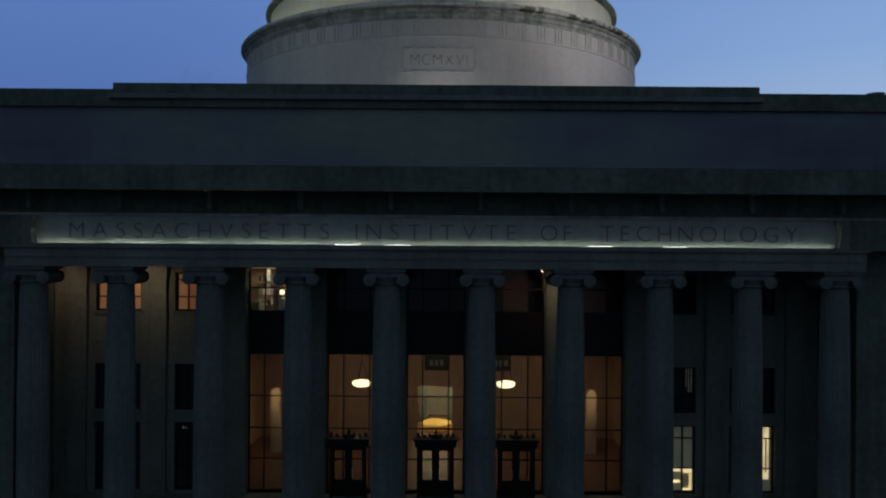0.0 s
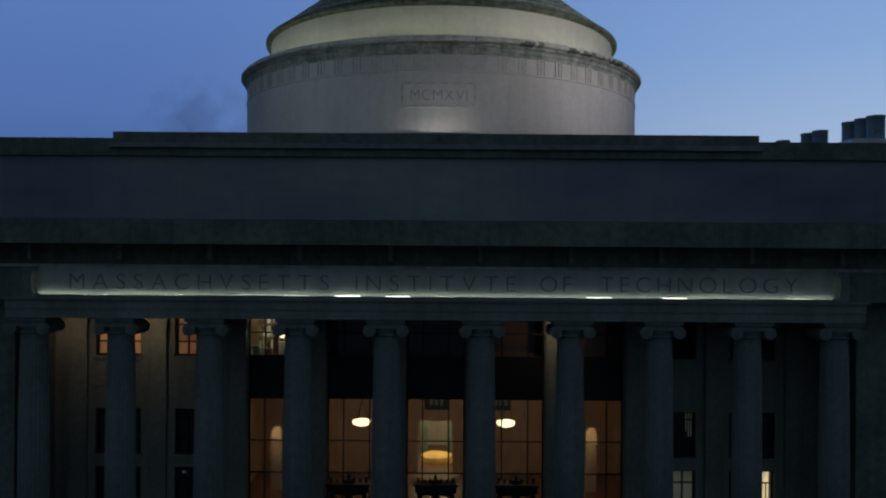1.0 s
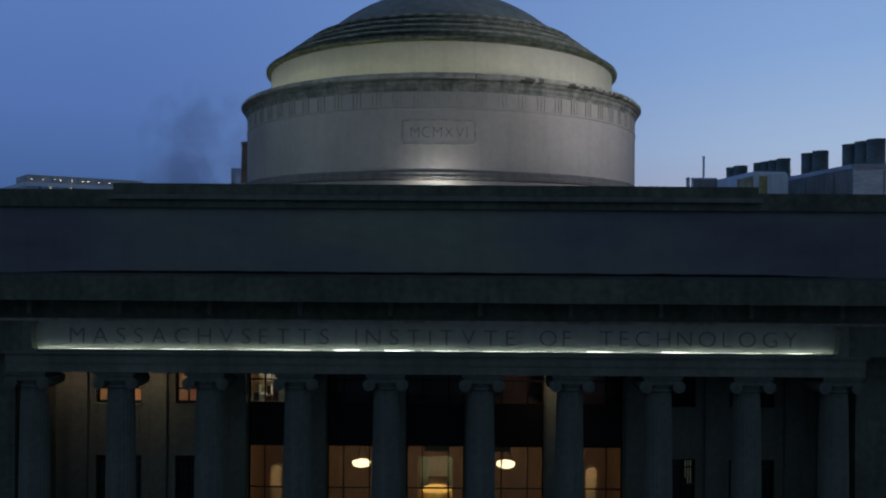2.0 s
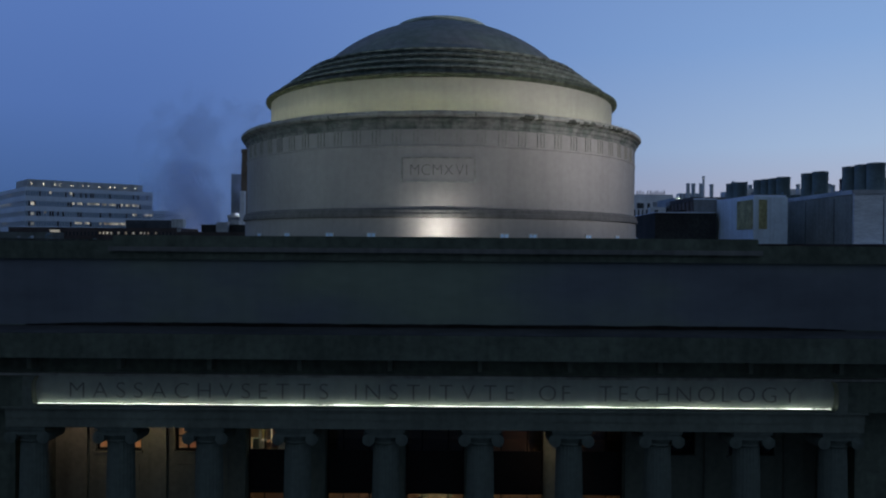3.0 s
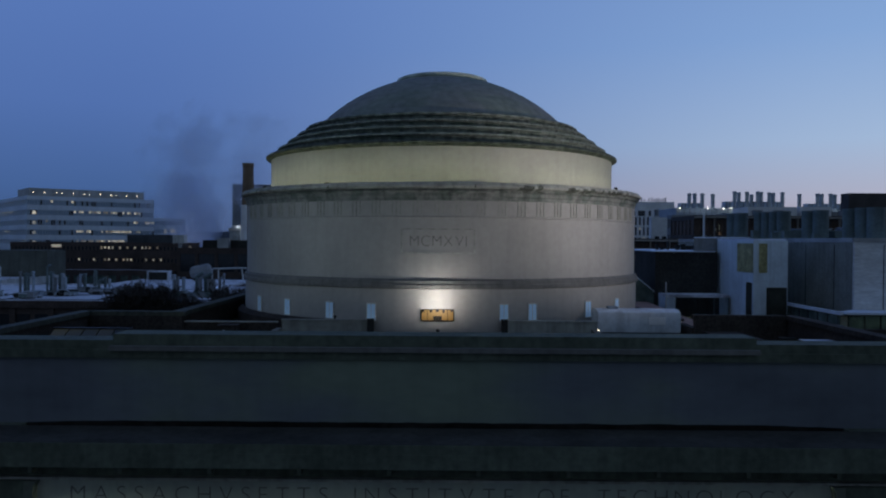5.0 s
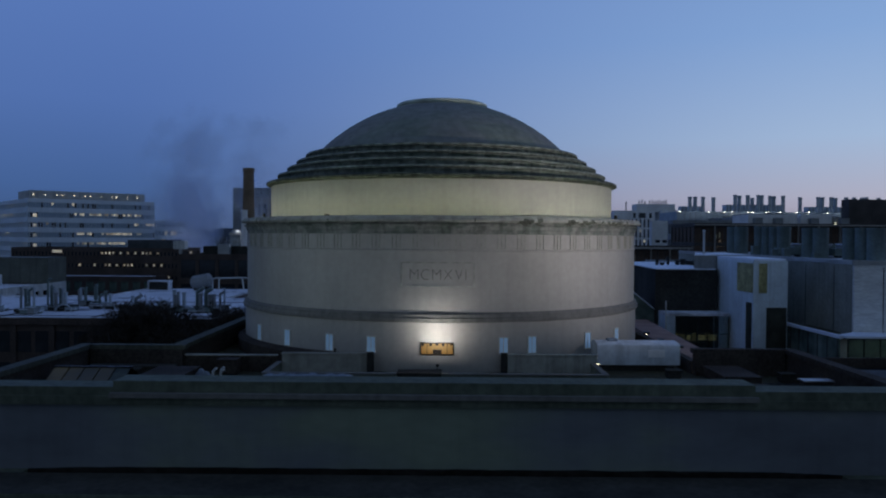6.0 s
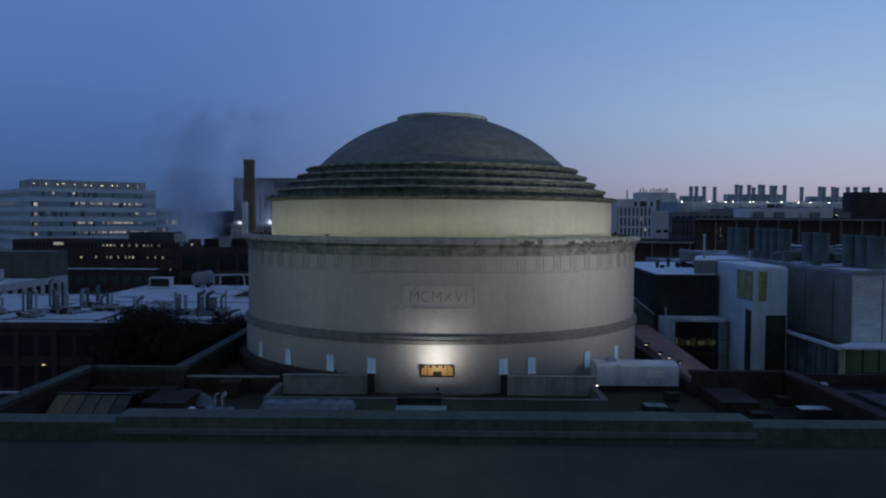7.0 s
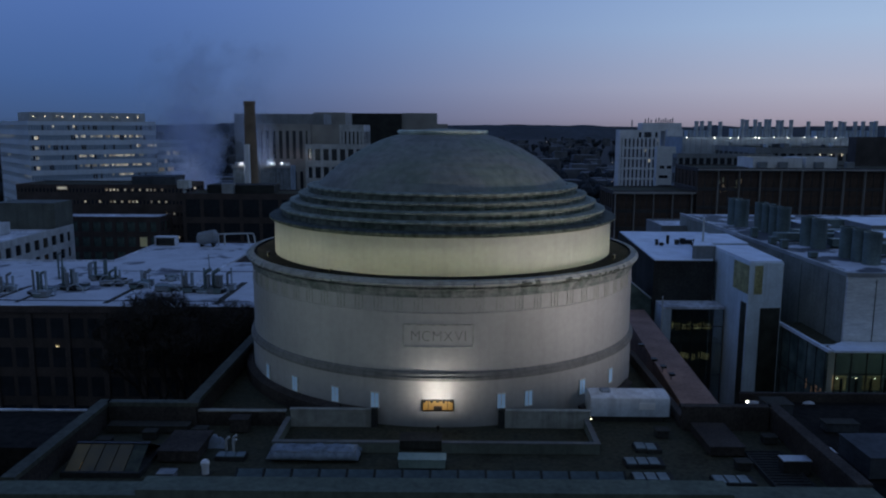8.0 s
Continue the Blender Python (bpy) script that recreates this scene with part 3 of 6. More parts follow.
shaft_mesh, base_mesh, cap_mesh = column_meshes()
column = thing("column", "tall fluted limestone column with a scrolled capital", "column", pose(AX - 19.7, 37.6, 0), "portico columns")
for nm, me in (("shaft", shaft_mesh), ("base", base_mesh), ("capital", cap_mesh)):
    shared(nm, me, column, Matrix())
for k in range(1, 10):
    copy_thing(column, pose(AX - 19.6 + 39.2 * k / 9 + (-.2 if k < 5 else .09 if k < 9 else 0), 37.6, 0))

# portico: floor, steps, ceiling, back wall with piers
bm = boxes((AX - 22, AX + 22, 36.3, 58, 1.2, 2.55))
for k in range(14):
    box(bm, AX - 20, AX + 20, 36.3 - .36 * (k + 1), 36.3 - .36 * k, 0, 2.37 - .17 * k)
setting("floor_portico", bm, STONE, "stone portico floor and wide front steps", "floor")
setting("ceiling_portico", boxes((AX - 21.5, AX + 21.5, 38.6, 42.0, 15.05, 15.6)), STONE, "plain stone portico ceiling", "ceiling")
PITCH = 39.2 / 9
bm = bmesh.new()
WY0, WY1 = 42.0, 42.6
for sgn in (-1, 1):                       # solid wall beyond the portico, in plane with the columns
    xs = sorted((AX + sgn * 20.9, AX + sgn * 31))
    # darker stone here in place of the shade on a deeper-set wall
    setting("wall_pavilion", boxes((xs[0], xs[1], 38.0, 42.0, 0, 16.05)), STONE_MOSS_SHADE, "plain stone wall beside the portico", "wall")
OPEN = []                                 # (x0, x1, z0, z1) of each opening in the back wall
for k in range(-2, 3):
    c = AX + PITCH * k
    OPEN.append((c - 1.62, c + 1.6, 2.55, 15.05))
SIDE_BAYS, SIDE_ROWS = (-17.78, -13.42, 12.68, 17.02), ((2.7, 6.4), (7.1, 9.6), (12.5, 14.6))
for c in SIDE_BAYS:
    for z0, z1 in SIDE_ROWS:
        OPEN.append((c - 1.25, c + 1.25, z0, z1))
xs = sorted({AX - 20.9, AX + 20.9} | {o[0] for o in OPEN} | {o[1] for o in OPEN})
for a, b in zip(xs, xs[1:]):
    z = 0.0
    for o in sorted((o for o in OPEN if o[0] < (a + b) / 2 < o[1]), key=lambda o: o[2]):
        box(bm, a, b, WY0, WY1, z, o[2])
        z = o[3]
    if z < 15.6:
        box(bm, a, b, WY0, WY1, z, 16.2)
    setting("wall_portico", bm, STONE, "limestone bay of the portico's back wall", "wall")
    bm = bmesh.new()
for k in range(-5, 5):
    bm = boxes((-.5, .5, -.2, 0, 2.55, 14.3), (-.54, .54, -.26, 0, 14.3, 15.05), (-.54, .54, -.26, 0, 2.55, 3.2))
    tagged(part("pilaster", bm, STONE, at=pose(AX + PITCH * (k + .5), WY0, 0)), "flat limestone pilaster behind a column", "pilaster", "portico pilasters", "structure")

# tall lobby windows with bronze bars, a dark spandrel and an upper window
for k in range(-2, 3):
    c = AX + PITCH * k
    w = tagged(new("window_%d" % (k + 3)), "tall bronze-framed lobby window with a dark spandrel", "window", kind="structure")
    rows = [(c - 1.6, c + 1.6, 42.2, 42.32, 10.15, 10.3), (c - 1.6, c + 1.6, 42.2, 42.32, 12.4, 12.55), (c - 1.6, c - 1.52, 42.2, 42.32, 2.55, 15.05), (c + 1.52, c + 1.6, 42.2, 42.32, 2.55, 15.05)]
    part("window_frame", boxes(*rows), BRONZE, w)
    part("spandrel", boxes((c - 1.52, c + 1.52, 42.24, 42.32, 10.3, 12.4)), BRONZE, w, "dark bronze spandrel panel")
    bar = finish(boxes((-.035, .035, -.05, .05, 0, 1)), "bar", BRONZE)
    for x in (-.72, .72):
        for z0, z1 in ((2.55, 10.15), (12.55, 15.05)):
            shared("bar", bar, w, Matrix.LocRotScale((c + x, 42.26, z0), None, (1, 1, z1 - z0)))
    cross = finish(boxes((-1.52, 1.52, -.04, .04, -.035, .035)), "crossbar", BRONZE)
    for z in (4.4, 6.08, 7.85, 13.8):
        shared("crossbar", cross, w, pose(c, 42.26, z))
    pane = part("pane", boxes((c - 1.52, c + 1.52, 42.275, 42.29, 2.55, 10.15)), PANE, w)
    pane.visible_shadow = False
    up = part("pane", boxes((c - 1.52, c + 1.52, 42.275, 42.29, 12.55, 15.05)), PANE, w)
    up.visible_shadow = False

# smaller windows in the side bays
n_win = 6
for c in SIDE_BAYS:
    for z0, z1 in SIDE_ROWS:
        w = tagged(new("window_%d" % n_win), "broad metal-framed window in the stone wall", "window", kind="structure")
        n_win += 1
        bay, h = SIDE_BAYS.index(c), z1 - z0
        frame_rows = [(c - 1.25, c - 1.16, 42.15, 42.3, z0, z1), (c + 1.16, c + 1.25, 42.15, 42.3, z0, z1), (c - 1.16, c + 1.16, 42.15, 42.3, z1 - .08, z1), (c - 1.16, c + 1.16, 42.15, 42.3, z0, z0 + .08)]
        part("window_frame", boxes(*frame_rows), BRONZE, w)
        for x in (-.58, 0, .58):
            part("bar", boxes((c + x - .035, c + x + .035, 42.17, 42.27, z0 + .08, z1 - .08)), BRONZE, w)
        for f in (.35, .8):
            part("crossbar", boxes((c - 1.16, c + 1.16, 42.17, 42.27, z0 + h * f, z0 + h * f + .06)), BRONZE, w)
        if z0 > 12 and bay < 2:        # lamplight behind a half-drawn curtain
            part("pane", boxes((c - 1.2, c - .75, 42.3, 42.33, z0 + .03, z1 - .03)), ORANGE_DIM, w, "dull red curtain behind the glass")
            part("pane", boxes((c - .75, c + 1.2, 42.3, 42.33, z0 + .03, z1 - .03)), ORANGE if bay else ORANGE_DIM, w, "warmly lit pane")
        elif z0 < 3 and bay == 2:      # dim room with a bright lower sash
            part("pane", boxes((c - 1.2, c + 1.2, 42.3, 42.33, z0 + h * .35, z1 - .03)), DIM, w, "dimly lit pane")
            part("pane", boxes((c - 1.2, c + 1.2, 42.34, 42.37, z0 + .03, z0 + h * .35)), DIM, w, "dimly lit pane")
            part("lit_edge", boxes((c + 1.02, c + 1.14, 42.3, 42.33, z0 + .1, z0 + h * .34), (c + .62, c + 1.02, 42.3, 42.33, z0 + h * .28, z0 + h * .34), (c + .62, c + 1.02, 42.3, 42.33, z0 + .1, z0 + .18), (c - .5, c + .5, 42.3, 42.33, z0 + h * .30, z0 + h * .34),
                                   (c + .05, c + .5, 42.3, 42.33, z0 + .5, z0 + .62)), BRIGHT, w, "bright lit edge of a desk and sash")
        elif z0 < 3 and bay == 3:      # bright room with a pale inner frame
            part("pane", boxes((c - .25, c + .55, 42.3, 42.33, z0 + .03, z1 - .03), (c + .55, c + 1.05, 42.3, 42.33, z0 + .7, z1 - .03)), BRIGHT, w, "brightly lit pane")
            part("pane", boxes((c + 1.05, c + 1.2, 42.3, 42.33, z0 + .03, z1 - .03), (c + .55, c + 1.05, 42.3, 42.33, z0 + .03, z0 + .7)), DIM, w, "dimly lit pane")
            part("pane", boxes((c - 1.2, c - .25, 42.3, 42.33, z0 + .03, z1 - .03)), DARKGLASS, w)
            part("inner_frame", boxes((c + .86, c + .92, 42.28, 42.3, z0 + 1.1, z0 + h * .8)), TAN, w)
        elif bay == 2 and 7 < z0 < 8:  # lamplit blind slats
            part("pane", boxes((c - 1.2, c + 1.2, 42.3, 42.33, z0 + .03, z1 - .03)), DARKGLASS, w)
            for x in (.78, .92, 1.06):
                part("lit_slat", boxes((c + x, c + x + .035, 42.28, 42.3, z0 + 1.1 + .3 * (x < .8), z1 - .12)), DIM, w, "pale lit blind slat")
        else:
            part("pane", boxes((c - 1.2, c + 1.2, 42.3, 42.33, z0 + .03, z1 - .03)), DARKGLASS, w)
        if z0 < 3 and bay == 1:
            part("room_lamp", boxes((c - .9, c - .78, 42.27, 42.29, z1 - .42, z1 - .3), (c - .68, c - .58, 42.27, 42.29, z1 - .42, z1 - .3)), DIM, w, "small lamps inside")
        part("window_sill", boxes((c - 1.35, c + 1.35, 41.86, 42.1, z0 - .16, z0)), STONE, w)
        if z0 > 12:
            part("apron", boxes((c - 1.15, c + 1.15, 41.93, 42.0, z0 - 1.65, z0 - .75)), STONE, w, "raised stone panel under the window")

setting("floor_lobby", boxes((-12.9, 12.2, 42.6, 62, 2.56, 2.6)), LOBBYFLOOR, "dark brown polished lobby floor", "floor")
# lobby behind the glass
bm = boxes((-13.2, -12.9, 42.6, 55, 2.4, 15.4), (12.2, 12.5, 42.6, 55, 2.4, 15.4), (-12.9, -1.72, 54.5, 55, 2.55, 10.6), (.76, 12.2, 54.5, 55, 2.55, 10.6), (-1.72, .76, 54.5, 55, 6.22, 10.6))
setting("wall_lobby", bm, WARMWALL, "warm plaster walls of the lit lobby", "wall")
setting("ceiling_lobby", boxes((-12.9, 12.2, 42.6, 55, 10.6, 10.9), (-2.3, 1.6, 55, 62, 6.9, 7.1)), WARMWALL, "plaster lobby ceiling", "ceiling")
setting("wall_hall", boxes((-2.3, -2.0, 55, 62, 2.55, 6.9), (1.3, 1.6, 55, 62, 2.55, 6.9), (-2.3, 1.6, 62, 62.3, 2.4, 7.1)), WARMWALL, "plaster walls of the corridor behind the lobby", "wall")
bm = boxes((-12.9, 12.2, 45.4, 45.7, 10.9, 15.4), (-12.9, 12.2, 42.6, 45.7, 12.2, 12.4), (-12.9, 12.2, 42.6, 45.7, 15.4, 15.6), (-8.0, -7.7, 42.6, 45.4, 12.4, 15.4), (-12.9, 12.2, 42.6, 45.7, 10.9, 11.1))
setting("wall_upper_rooms", bm, WARMWALL, "plaster walls of the rooms above the lobby", "wall")
# arched lit niches standing in from the lobby's ends, and small wall lamps near the ceiling
for nx in (-10.88, 9.8):
    bm = bmesh.new()
    outline = [(-.34, 0), (.34, 0), (.34, 3.85)] + [(.34 * math.cos(q * math.pi / 8), 3.85 + .34 * math.sin(q * math.pi / 8)) for q in range(1, 8)] + [(-.34, 3.85)]
    near_, far_ = [[bm.verts.new((x, y, z)) for x, z in outline] for y in (0, .35)]
    for i in range(len(outline)):
        q = (i + 1) % len(outline)
        bm.faces.new((near_[i], near_[q], far_[q], far_[i]))
    bm.faces.new(near_)
    bm.faces.new(far_[::-1])
    tagged(part("wall_niche", bm, BEIGE, at=pose(nx, 50.2, 2.6)), "warmly lit arched stone panel in the lobby", "niche", kind="structure")
for sx in (-8.0, -6.9, -6.35, -2.35, 1.15, 5.4, 6.5, 8.6):
    sc = thing("wall_lamp", "small dim brass lamp high on the lobby wall", "lamp", pose(sx, 54.5, 9.5), "lobby wall lamps")
    part("shade", boxes((-.07, .07, -.2, -.06, 0, .5)), ROOMGLOW, sc)
    part("bracket", boxes((-.03, .03, -.06, 0, .1, .3)), BRONZE, sc)
for hx, hw in ((3.65, .62), (-.35, .75)):
    hb = thing("hanging_board", "dark green board hung before the lobby wall", "board", pose(hx, 47.6, 8.45))
    part("board", boxes((-hw, hw, -.05, .05, 0, .95)), GREENBOARD, hb)
    for q in range(3):
        part("bar", boxes((-.42 + .32 * q, -.22 + .32 * q, -.07, -.05, .3, .66)), GREENMETAL, hb)
    for q in (-hw + .1, hw - .14):
        part("rod", boxes((q, q + .04, -.02, .02, .95, 2.15)), BRONZE, hb)
pil = finish(boxes((-.28, .28, -.18, 0, 2.6, 9.9), (-.36, .36, -.24, 0, 9.9, 10.3)), "lobby_pilaster", WARMWALL)
for x in (-11.6, -10.1, -8.6, -7.1, -5.6, -4.1, -2.3, 1.4, 2.9, 4.4, 5.9, 7.4, 8.9, 10.4):
    tagged(shared("lobby_pilaster", pil, None, pose(x, 54.5, 0)), "flat plaster pilaster on the lobby wall", "pilaster", "lobby pilasters", "structure")
dr = thing("hall_door", "pale double door with tall glass panes", "door", pose(AX, 61.9, 2.6))
part("frame", boxes((-1.1, -.95, -.1, .05, 0, 3.6), (.95, 1.1, -.1, .05, 0, 3.6), (-.95, .95, -.1, .05, 3.45, 3.6)), GREENMETAL, dr)
for s in (-1, 1):
    part("door_leaf", boxes((s * .48 - .45, s * .48 + .45, -.04, .02, 0, 3.45)), BEIGE, dr)
for lx in (AX - 4.7, AX + 4.36):
    pl = thing("pendant_lamp", "glowing alabaster bowl lamp on chains in the lobby", "lamp", pose(lx, 48.1, 0), "lobby pendants")
    bm = bmesh.new()
    lathe(bm, [(.05, 7.3), (.3, 7.33), (.5, 7.41), (.59, 7.53), (.57, 7.64), (.42, 7.7), (.05, 7.72)], 28)
    part("bowl", bm, BOWL, pl, "glowing cream bowl", True)
    for a in (0, 2.1, 4.2):
        bm = bmesh.new()
        tube(bm, (.47 * math.cos(a), .47 * math.sin(a), 7.68), (0, 0, 9.0), .025, .02, 6)
        part("chain", bm, BRONZE, pl)
    bm = bmesh.new()
    tube(bm, (0, 0, 9.0), (0, 0, 10.6), .025, .025, 6)
    part("rod", bm, BRONZE, pl)

for s in (-1, 1):
    cu = thing("curtain", "dark green curtain beside the corridor door", "curtain", pose(AX + s * 1.05, 59.5, 2.6))
    bm = bmesh.new()
    for k in range(6):
        lathe(bm, [(.09, 0), (.07, 1.8), (.09, 3.7)], 8, -.25 + .1 * k, .03 * (k % 2))
    part("cloth", bm, GREENMETAL, cu, "", True)
tb = thing("draped_table", "round table under a golden cloth", "table", pose(AX - .05, 57.2, 2.6))
bm = bmesh.new()
lathe(bm, [(1.26, 0), (1.22, .3), (1.14, .46), (.8, .58), (.5, .63), (.01, .65)], 28)
part("cloth", bm, GOLDCLOTH, tb, "golden draped cloth", True)
shelf = thing("bookshelf", "crowded shelf of pale and coloured things behind the upper window", "shelf", pose(-9.3, 44.9, 12.4))
for z in (0, .8, 1.6, 2.4):
    part("board", boxes((-1.5, 1.5, -.2, .2, z, z + .05)), TAN, shelf)
rng = random.Random(21)
for z in (.05, .85, 1.65):
    for k in range(12):
        part("item", boxes((-1.45 + .24 * k, -1.45 + .24 * k + rng.uniform(.1, .22), -.15, .1, z, z + rng.uniform(.25, .7))), rng.choice((WHITEWALL, TAN, GREENMETAL, YELLOW, BRICK, PALEMETAL)), shelf)
rng = random.Random(8)
for k in range(7):
    sh = thing("shelf_clutter", "pale lit things piled by the upper window", "clutter", pose(-10.45 + .36 * k, 43.0 + .15 * (k % 2), 12.4))
    part("pile", boxes((-.16, .16, -.15, .15, 0, rng.uniform(.3, 1.5))), rng.choice((WHITEWALL, TAN, PALEMETAL, GREENMETAL)), sh)
globe = thing("desk_lamp", "bright globe lamp at the upper window", "lamp", pose(-9.1, 43.4, 12.4))
bm = bmesh.new()
lathe(bm, [(.01, .95), (.1, .97), (.15, 1.08), (.1, 1.2), (.01, 1.22)], 14)
part("globe", bm, BOWL, globe, "", True)
part("stand", boxes((-.03, .03, -.03, .03, 0, .97)), BRONZE, globe)

# ornate entrance doors standing in front of the glass
def entrance(x):
    d = thing("entrance_door", "dark bronze double door with a crested canopy", "door", pose(x, 41.6, 2.55), "entrance doors")
    part("frame", boxes((-1.0, -.82, -.3, .3, 0, 2.75), (.82, 1.0, -.3, .3, 0, 2.75), (-.12, .12, -.2, .2, 0, 2.75)), BRONZE, d)
    part("canopy", boxes((-1.12, 1.12, -.4, .4, 2.75, 3.1), (-1.2, 1.2, -.46, .46, 3.1, 3.2)), BRONZE, d)
    bm = bmesh.new()
    for fx, h in ((-.95, .3), (-.62, .2), (-.3, .24), (0, .48), (.3, .24), (.62, .2), (.95, .3)):
        lathe(bm, [(.02, 3.2), (.1, 3.22), (.06, 3.2 + h * .4), (.11, 3.2 + h * .6), (.05, 3.2 + h * .85), (.0, 3.2 + h)], 8, fx, 0)
    lathe(bm, [(.3, 3.2), (.22, 3.36), (.0, 3.45)], 12, 0, 0)
    part("crest", bm, BRONZE, d)
    for s in (-1, 1):
        leaf = part("door_leaf", boxes((s * .47 - .35, s * .47 - .27, -.05, .05, 0, 2.75), (s * .47 + .27, s * .47 + .35, -.05, .05, 0, 2.75), (s * .47 - .27, s * .47 + .27, -.05, .05, 2.5, 2.75), (s * .47 - .27, s * .47 + .27, -.05, .05, 0, .9)), BRONZE, d)
        part("handle", boxes((s * .2 - .02, s * .2 + .02, -.14, -.1, 1.0, 1.5)), METAL, leaf)
    return d


for x in (AX - 4.7, AX + .03, AX + 4.4):
    entrance(x)

# ---- the domed drum ----
dome = thing("dome", "floodlit limestone drum carrying a stepped stone dome", "dome", pose(DOME_X, DOME_Y, 0))
bm = bmesh.new()
lathe(bm, [(17.45, 21.8), (17.45, 25.85)], 160)
part("plinth", bm, STONE_DRUM, dome, "", True)
bm = bmesh.new()
lathe(bm, [(17.45, 25.8), (17.62, 25.86), (17.62, 26.1), (17.52, 26.16), (17.52, 26.36), (17.4, 26.44), (17.3, 26.5)], 160)
part("band", bm, STONE_BAND, dome, "dark stained moulded band", True)
bm = bmesh.new()
lathe(bm, [(17.3, 26.4), (17.3, 30.75), (17.36, 30.78), (17.36, 30.86), (17.3, 30.9), (17.3, 32.4)], 160)
part("drum", bm, STONE_DRUM, dome, "", True)
# moulding whose dark colour holds both stains and the shadow under the cornice
bm = bmesh.new()
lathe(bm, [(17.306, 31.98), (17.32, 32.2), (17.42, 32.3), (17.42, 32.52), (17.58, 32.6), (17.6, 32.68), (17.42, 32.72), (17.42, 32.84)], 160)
part("bed_mould", bm, MOULD_SHADE, dome, "stained moulding with the cornice's shadow painted in", True)
bm = bmesh.new()
lathe(bm, [(17.42, 32.83), (17.76, 32.86), (17.82, 32.94), (17.82, 33.05), (17.72, 33.1), (17.66, 33.22), (17.2, 33.28), (17.14, 33.26)], 160)
part("cornice", bm, STONE_CROWN, dome, "weathered stone cornice", True)
bm = bmesh.new()
lathe(bm, [(17.14, 33.26), (17.1, 33.22), (17.08, 33.12), (15.2, 33.14)], 160)
part("gutter", bm, TARROOF, dome, "dark lined gutter behind the cornice", True)
bm = bmesh.new()
lathe(bm, [(15.3, 32.9), (15.3, 36.12)], 160)
part("upper_drum", bm, STONE_DRUM, dome, "smooth upper drum lit yellow-green", True)
bm = bmesh.new()
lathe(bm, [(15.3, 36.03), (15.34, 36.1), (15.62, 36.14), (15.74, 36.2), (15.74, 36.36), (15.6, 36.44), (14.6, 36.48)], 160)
part("upper_cornice", bm, LIPSTONE, dome, "stained lip over the upper drum, darkened against lamplight", True)
STEPS = ((14.78, 36.4, 37.1), (13.95, 37.05, 37.74), (13.15, 37.7, 38.36), (12.34, 38.3, 39.0))
for r, z0, z1 in STEPS:
    # a dark bed behind separate lipped blocks; its colour deepens the lips' shadow
    bm = bmesh.new()
    lathe(bm, [(r - .17, z0), (r - .17, z1 - .2), (r - .95, z1 - .04)], 128)
    step = part("step", bm, RISER_SHADE, dome, "stained step of the dome, painted dark for shade under its lip", True)
    half = math.pi / 64 - .0013
    made = []
    for mat in (STEP_BLOCK, STEP_BLOCK, STEP_BLOCK, STEP_BLOCK):
        bm = bmesh.new()
        rings = lathe(bm, [(r - .9, z1 + .05), (r - .05, z1), (r, z1 - .04), (r, z1 - .16), (r - .06, z1 - .22), (r - .2, z1 - .24)], 3, 0, 0, -half, half)
        for s in (0, -1):
            bm.faces.new([ring[s] for ring in rings])
        made.append(finish(bm, "block", mat, True))
    for k in range(64):
        shared("block", random.choice(made), step, pose(0, 0, random.uniform(-.012, .012), 0, 0, 360 * k / 64 + 2.8 * STEPS.index((r, z0, z1))))
bm = bmesh.new()
lathe(bm, [(14.6, 36.3), (13.9, 37.0), (13.1, 37.6), (12.3, 38.2), (11.3, 38.9)], 96)
part("core", bm, STONE_STAINED, dome)
bm = bmesh.new()
ZC, RC = 28.54, 15.47
levels = 9
for j in range(levels):
    e0 = math.acos(11.45 / RC) + (math.acos(3.9 / RC) - math.acos(11.45 / RC)) * j / levels
    e1 = math.acos(11.45 / RC) + (math.acos(3.9 / RC) - math.acos(11.45 / RC)) * (j + 1) / levels - .0005
    count = 56
    for k in range(count):
        off = .5 * (j % 2)
        a0, a1 = 2 * math.pi * (k + off) / count + .0006, 2 * math.pi * (k + 1 + off) / count - .0006
        em = (e0 + e1) / 2
        lathe(bm, [((RC - .012) * math.cos(e0), ZC + (RC - .012) * math.sin(e0)), (RC * math.cos(e0 + .004), ZC + RC * math.sin(e0 + .004)), (RC * math.cos(em), ZC + RC * math.sin(em)), (RC * math.cos(e1 - .004), ZC + RC * math.sin(e1 - .004)), ((RC - .012) * math.cos(e1), ZC + (RC - .012) * math.sin(e1))], 2, 0, 0, a0, a1)
tagged(part("shell", bm, STONE_DOME, dome, "shallow dome of grey stone slabs", True), kind="stuff")
bm = bmesh.new()
lathe(bm, [((RC - .014) * math.cos(e), ZC + (RC - .014) * math.sin(e)) for e in np.linspace(math.acos(11.5 / RC), math.pi / 2 - .01, 14)], 96)
part("shell_bed", bm, STONE_DOME, dome, "", True)
bm = bmesh.new()
lathe(bm, [(4.05, 43.2), (4.05, 43.55), (4.15, 43.6), (4.15, 43.78), (4.0, 43.86), (3.8, 43.86), (3.7, 43.7), (0.01, 43.7)], 72)
part("oculus_ring", bm, RINGSTONE, dome, "pale stone ring at the crown", True)

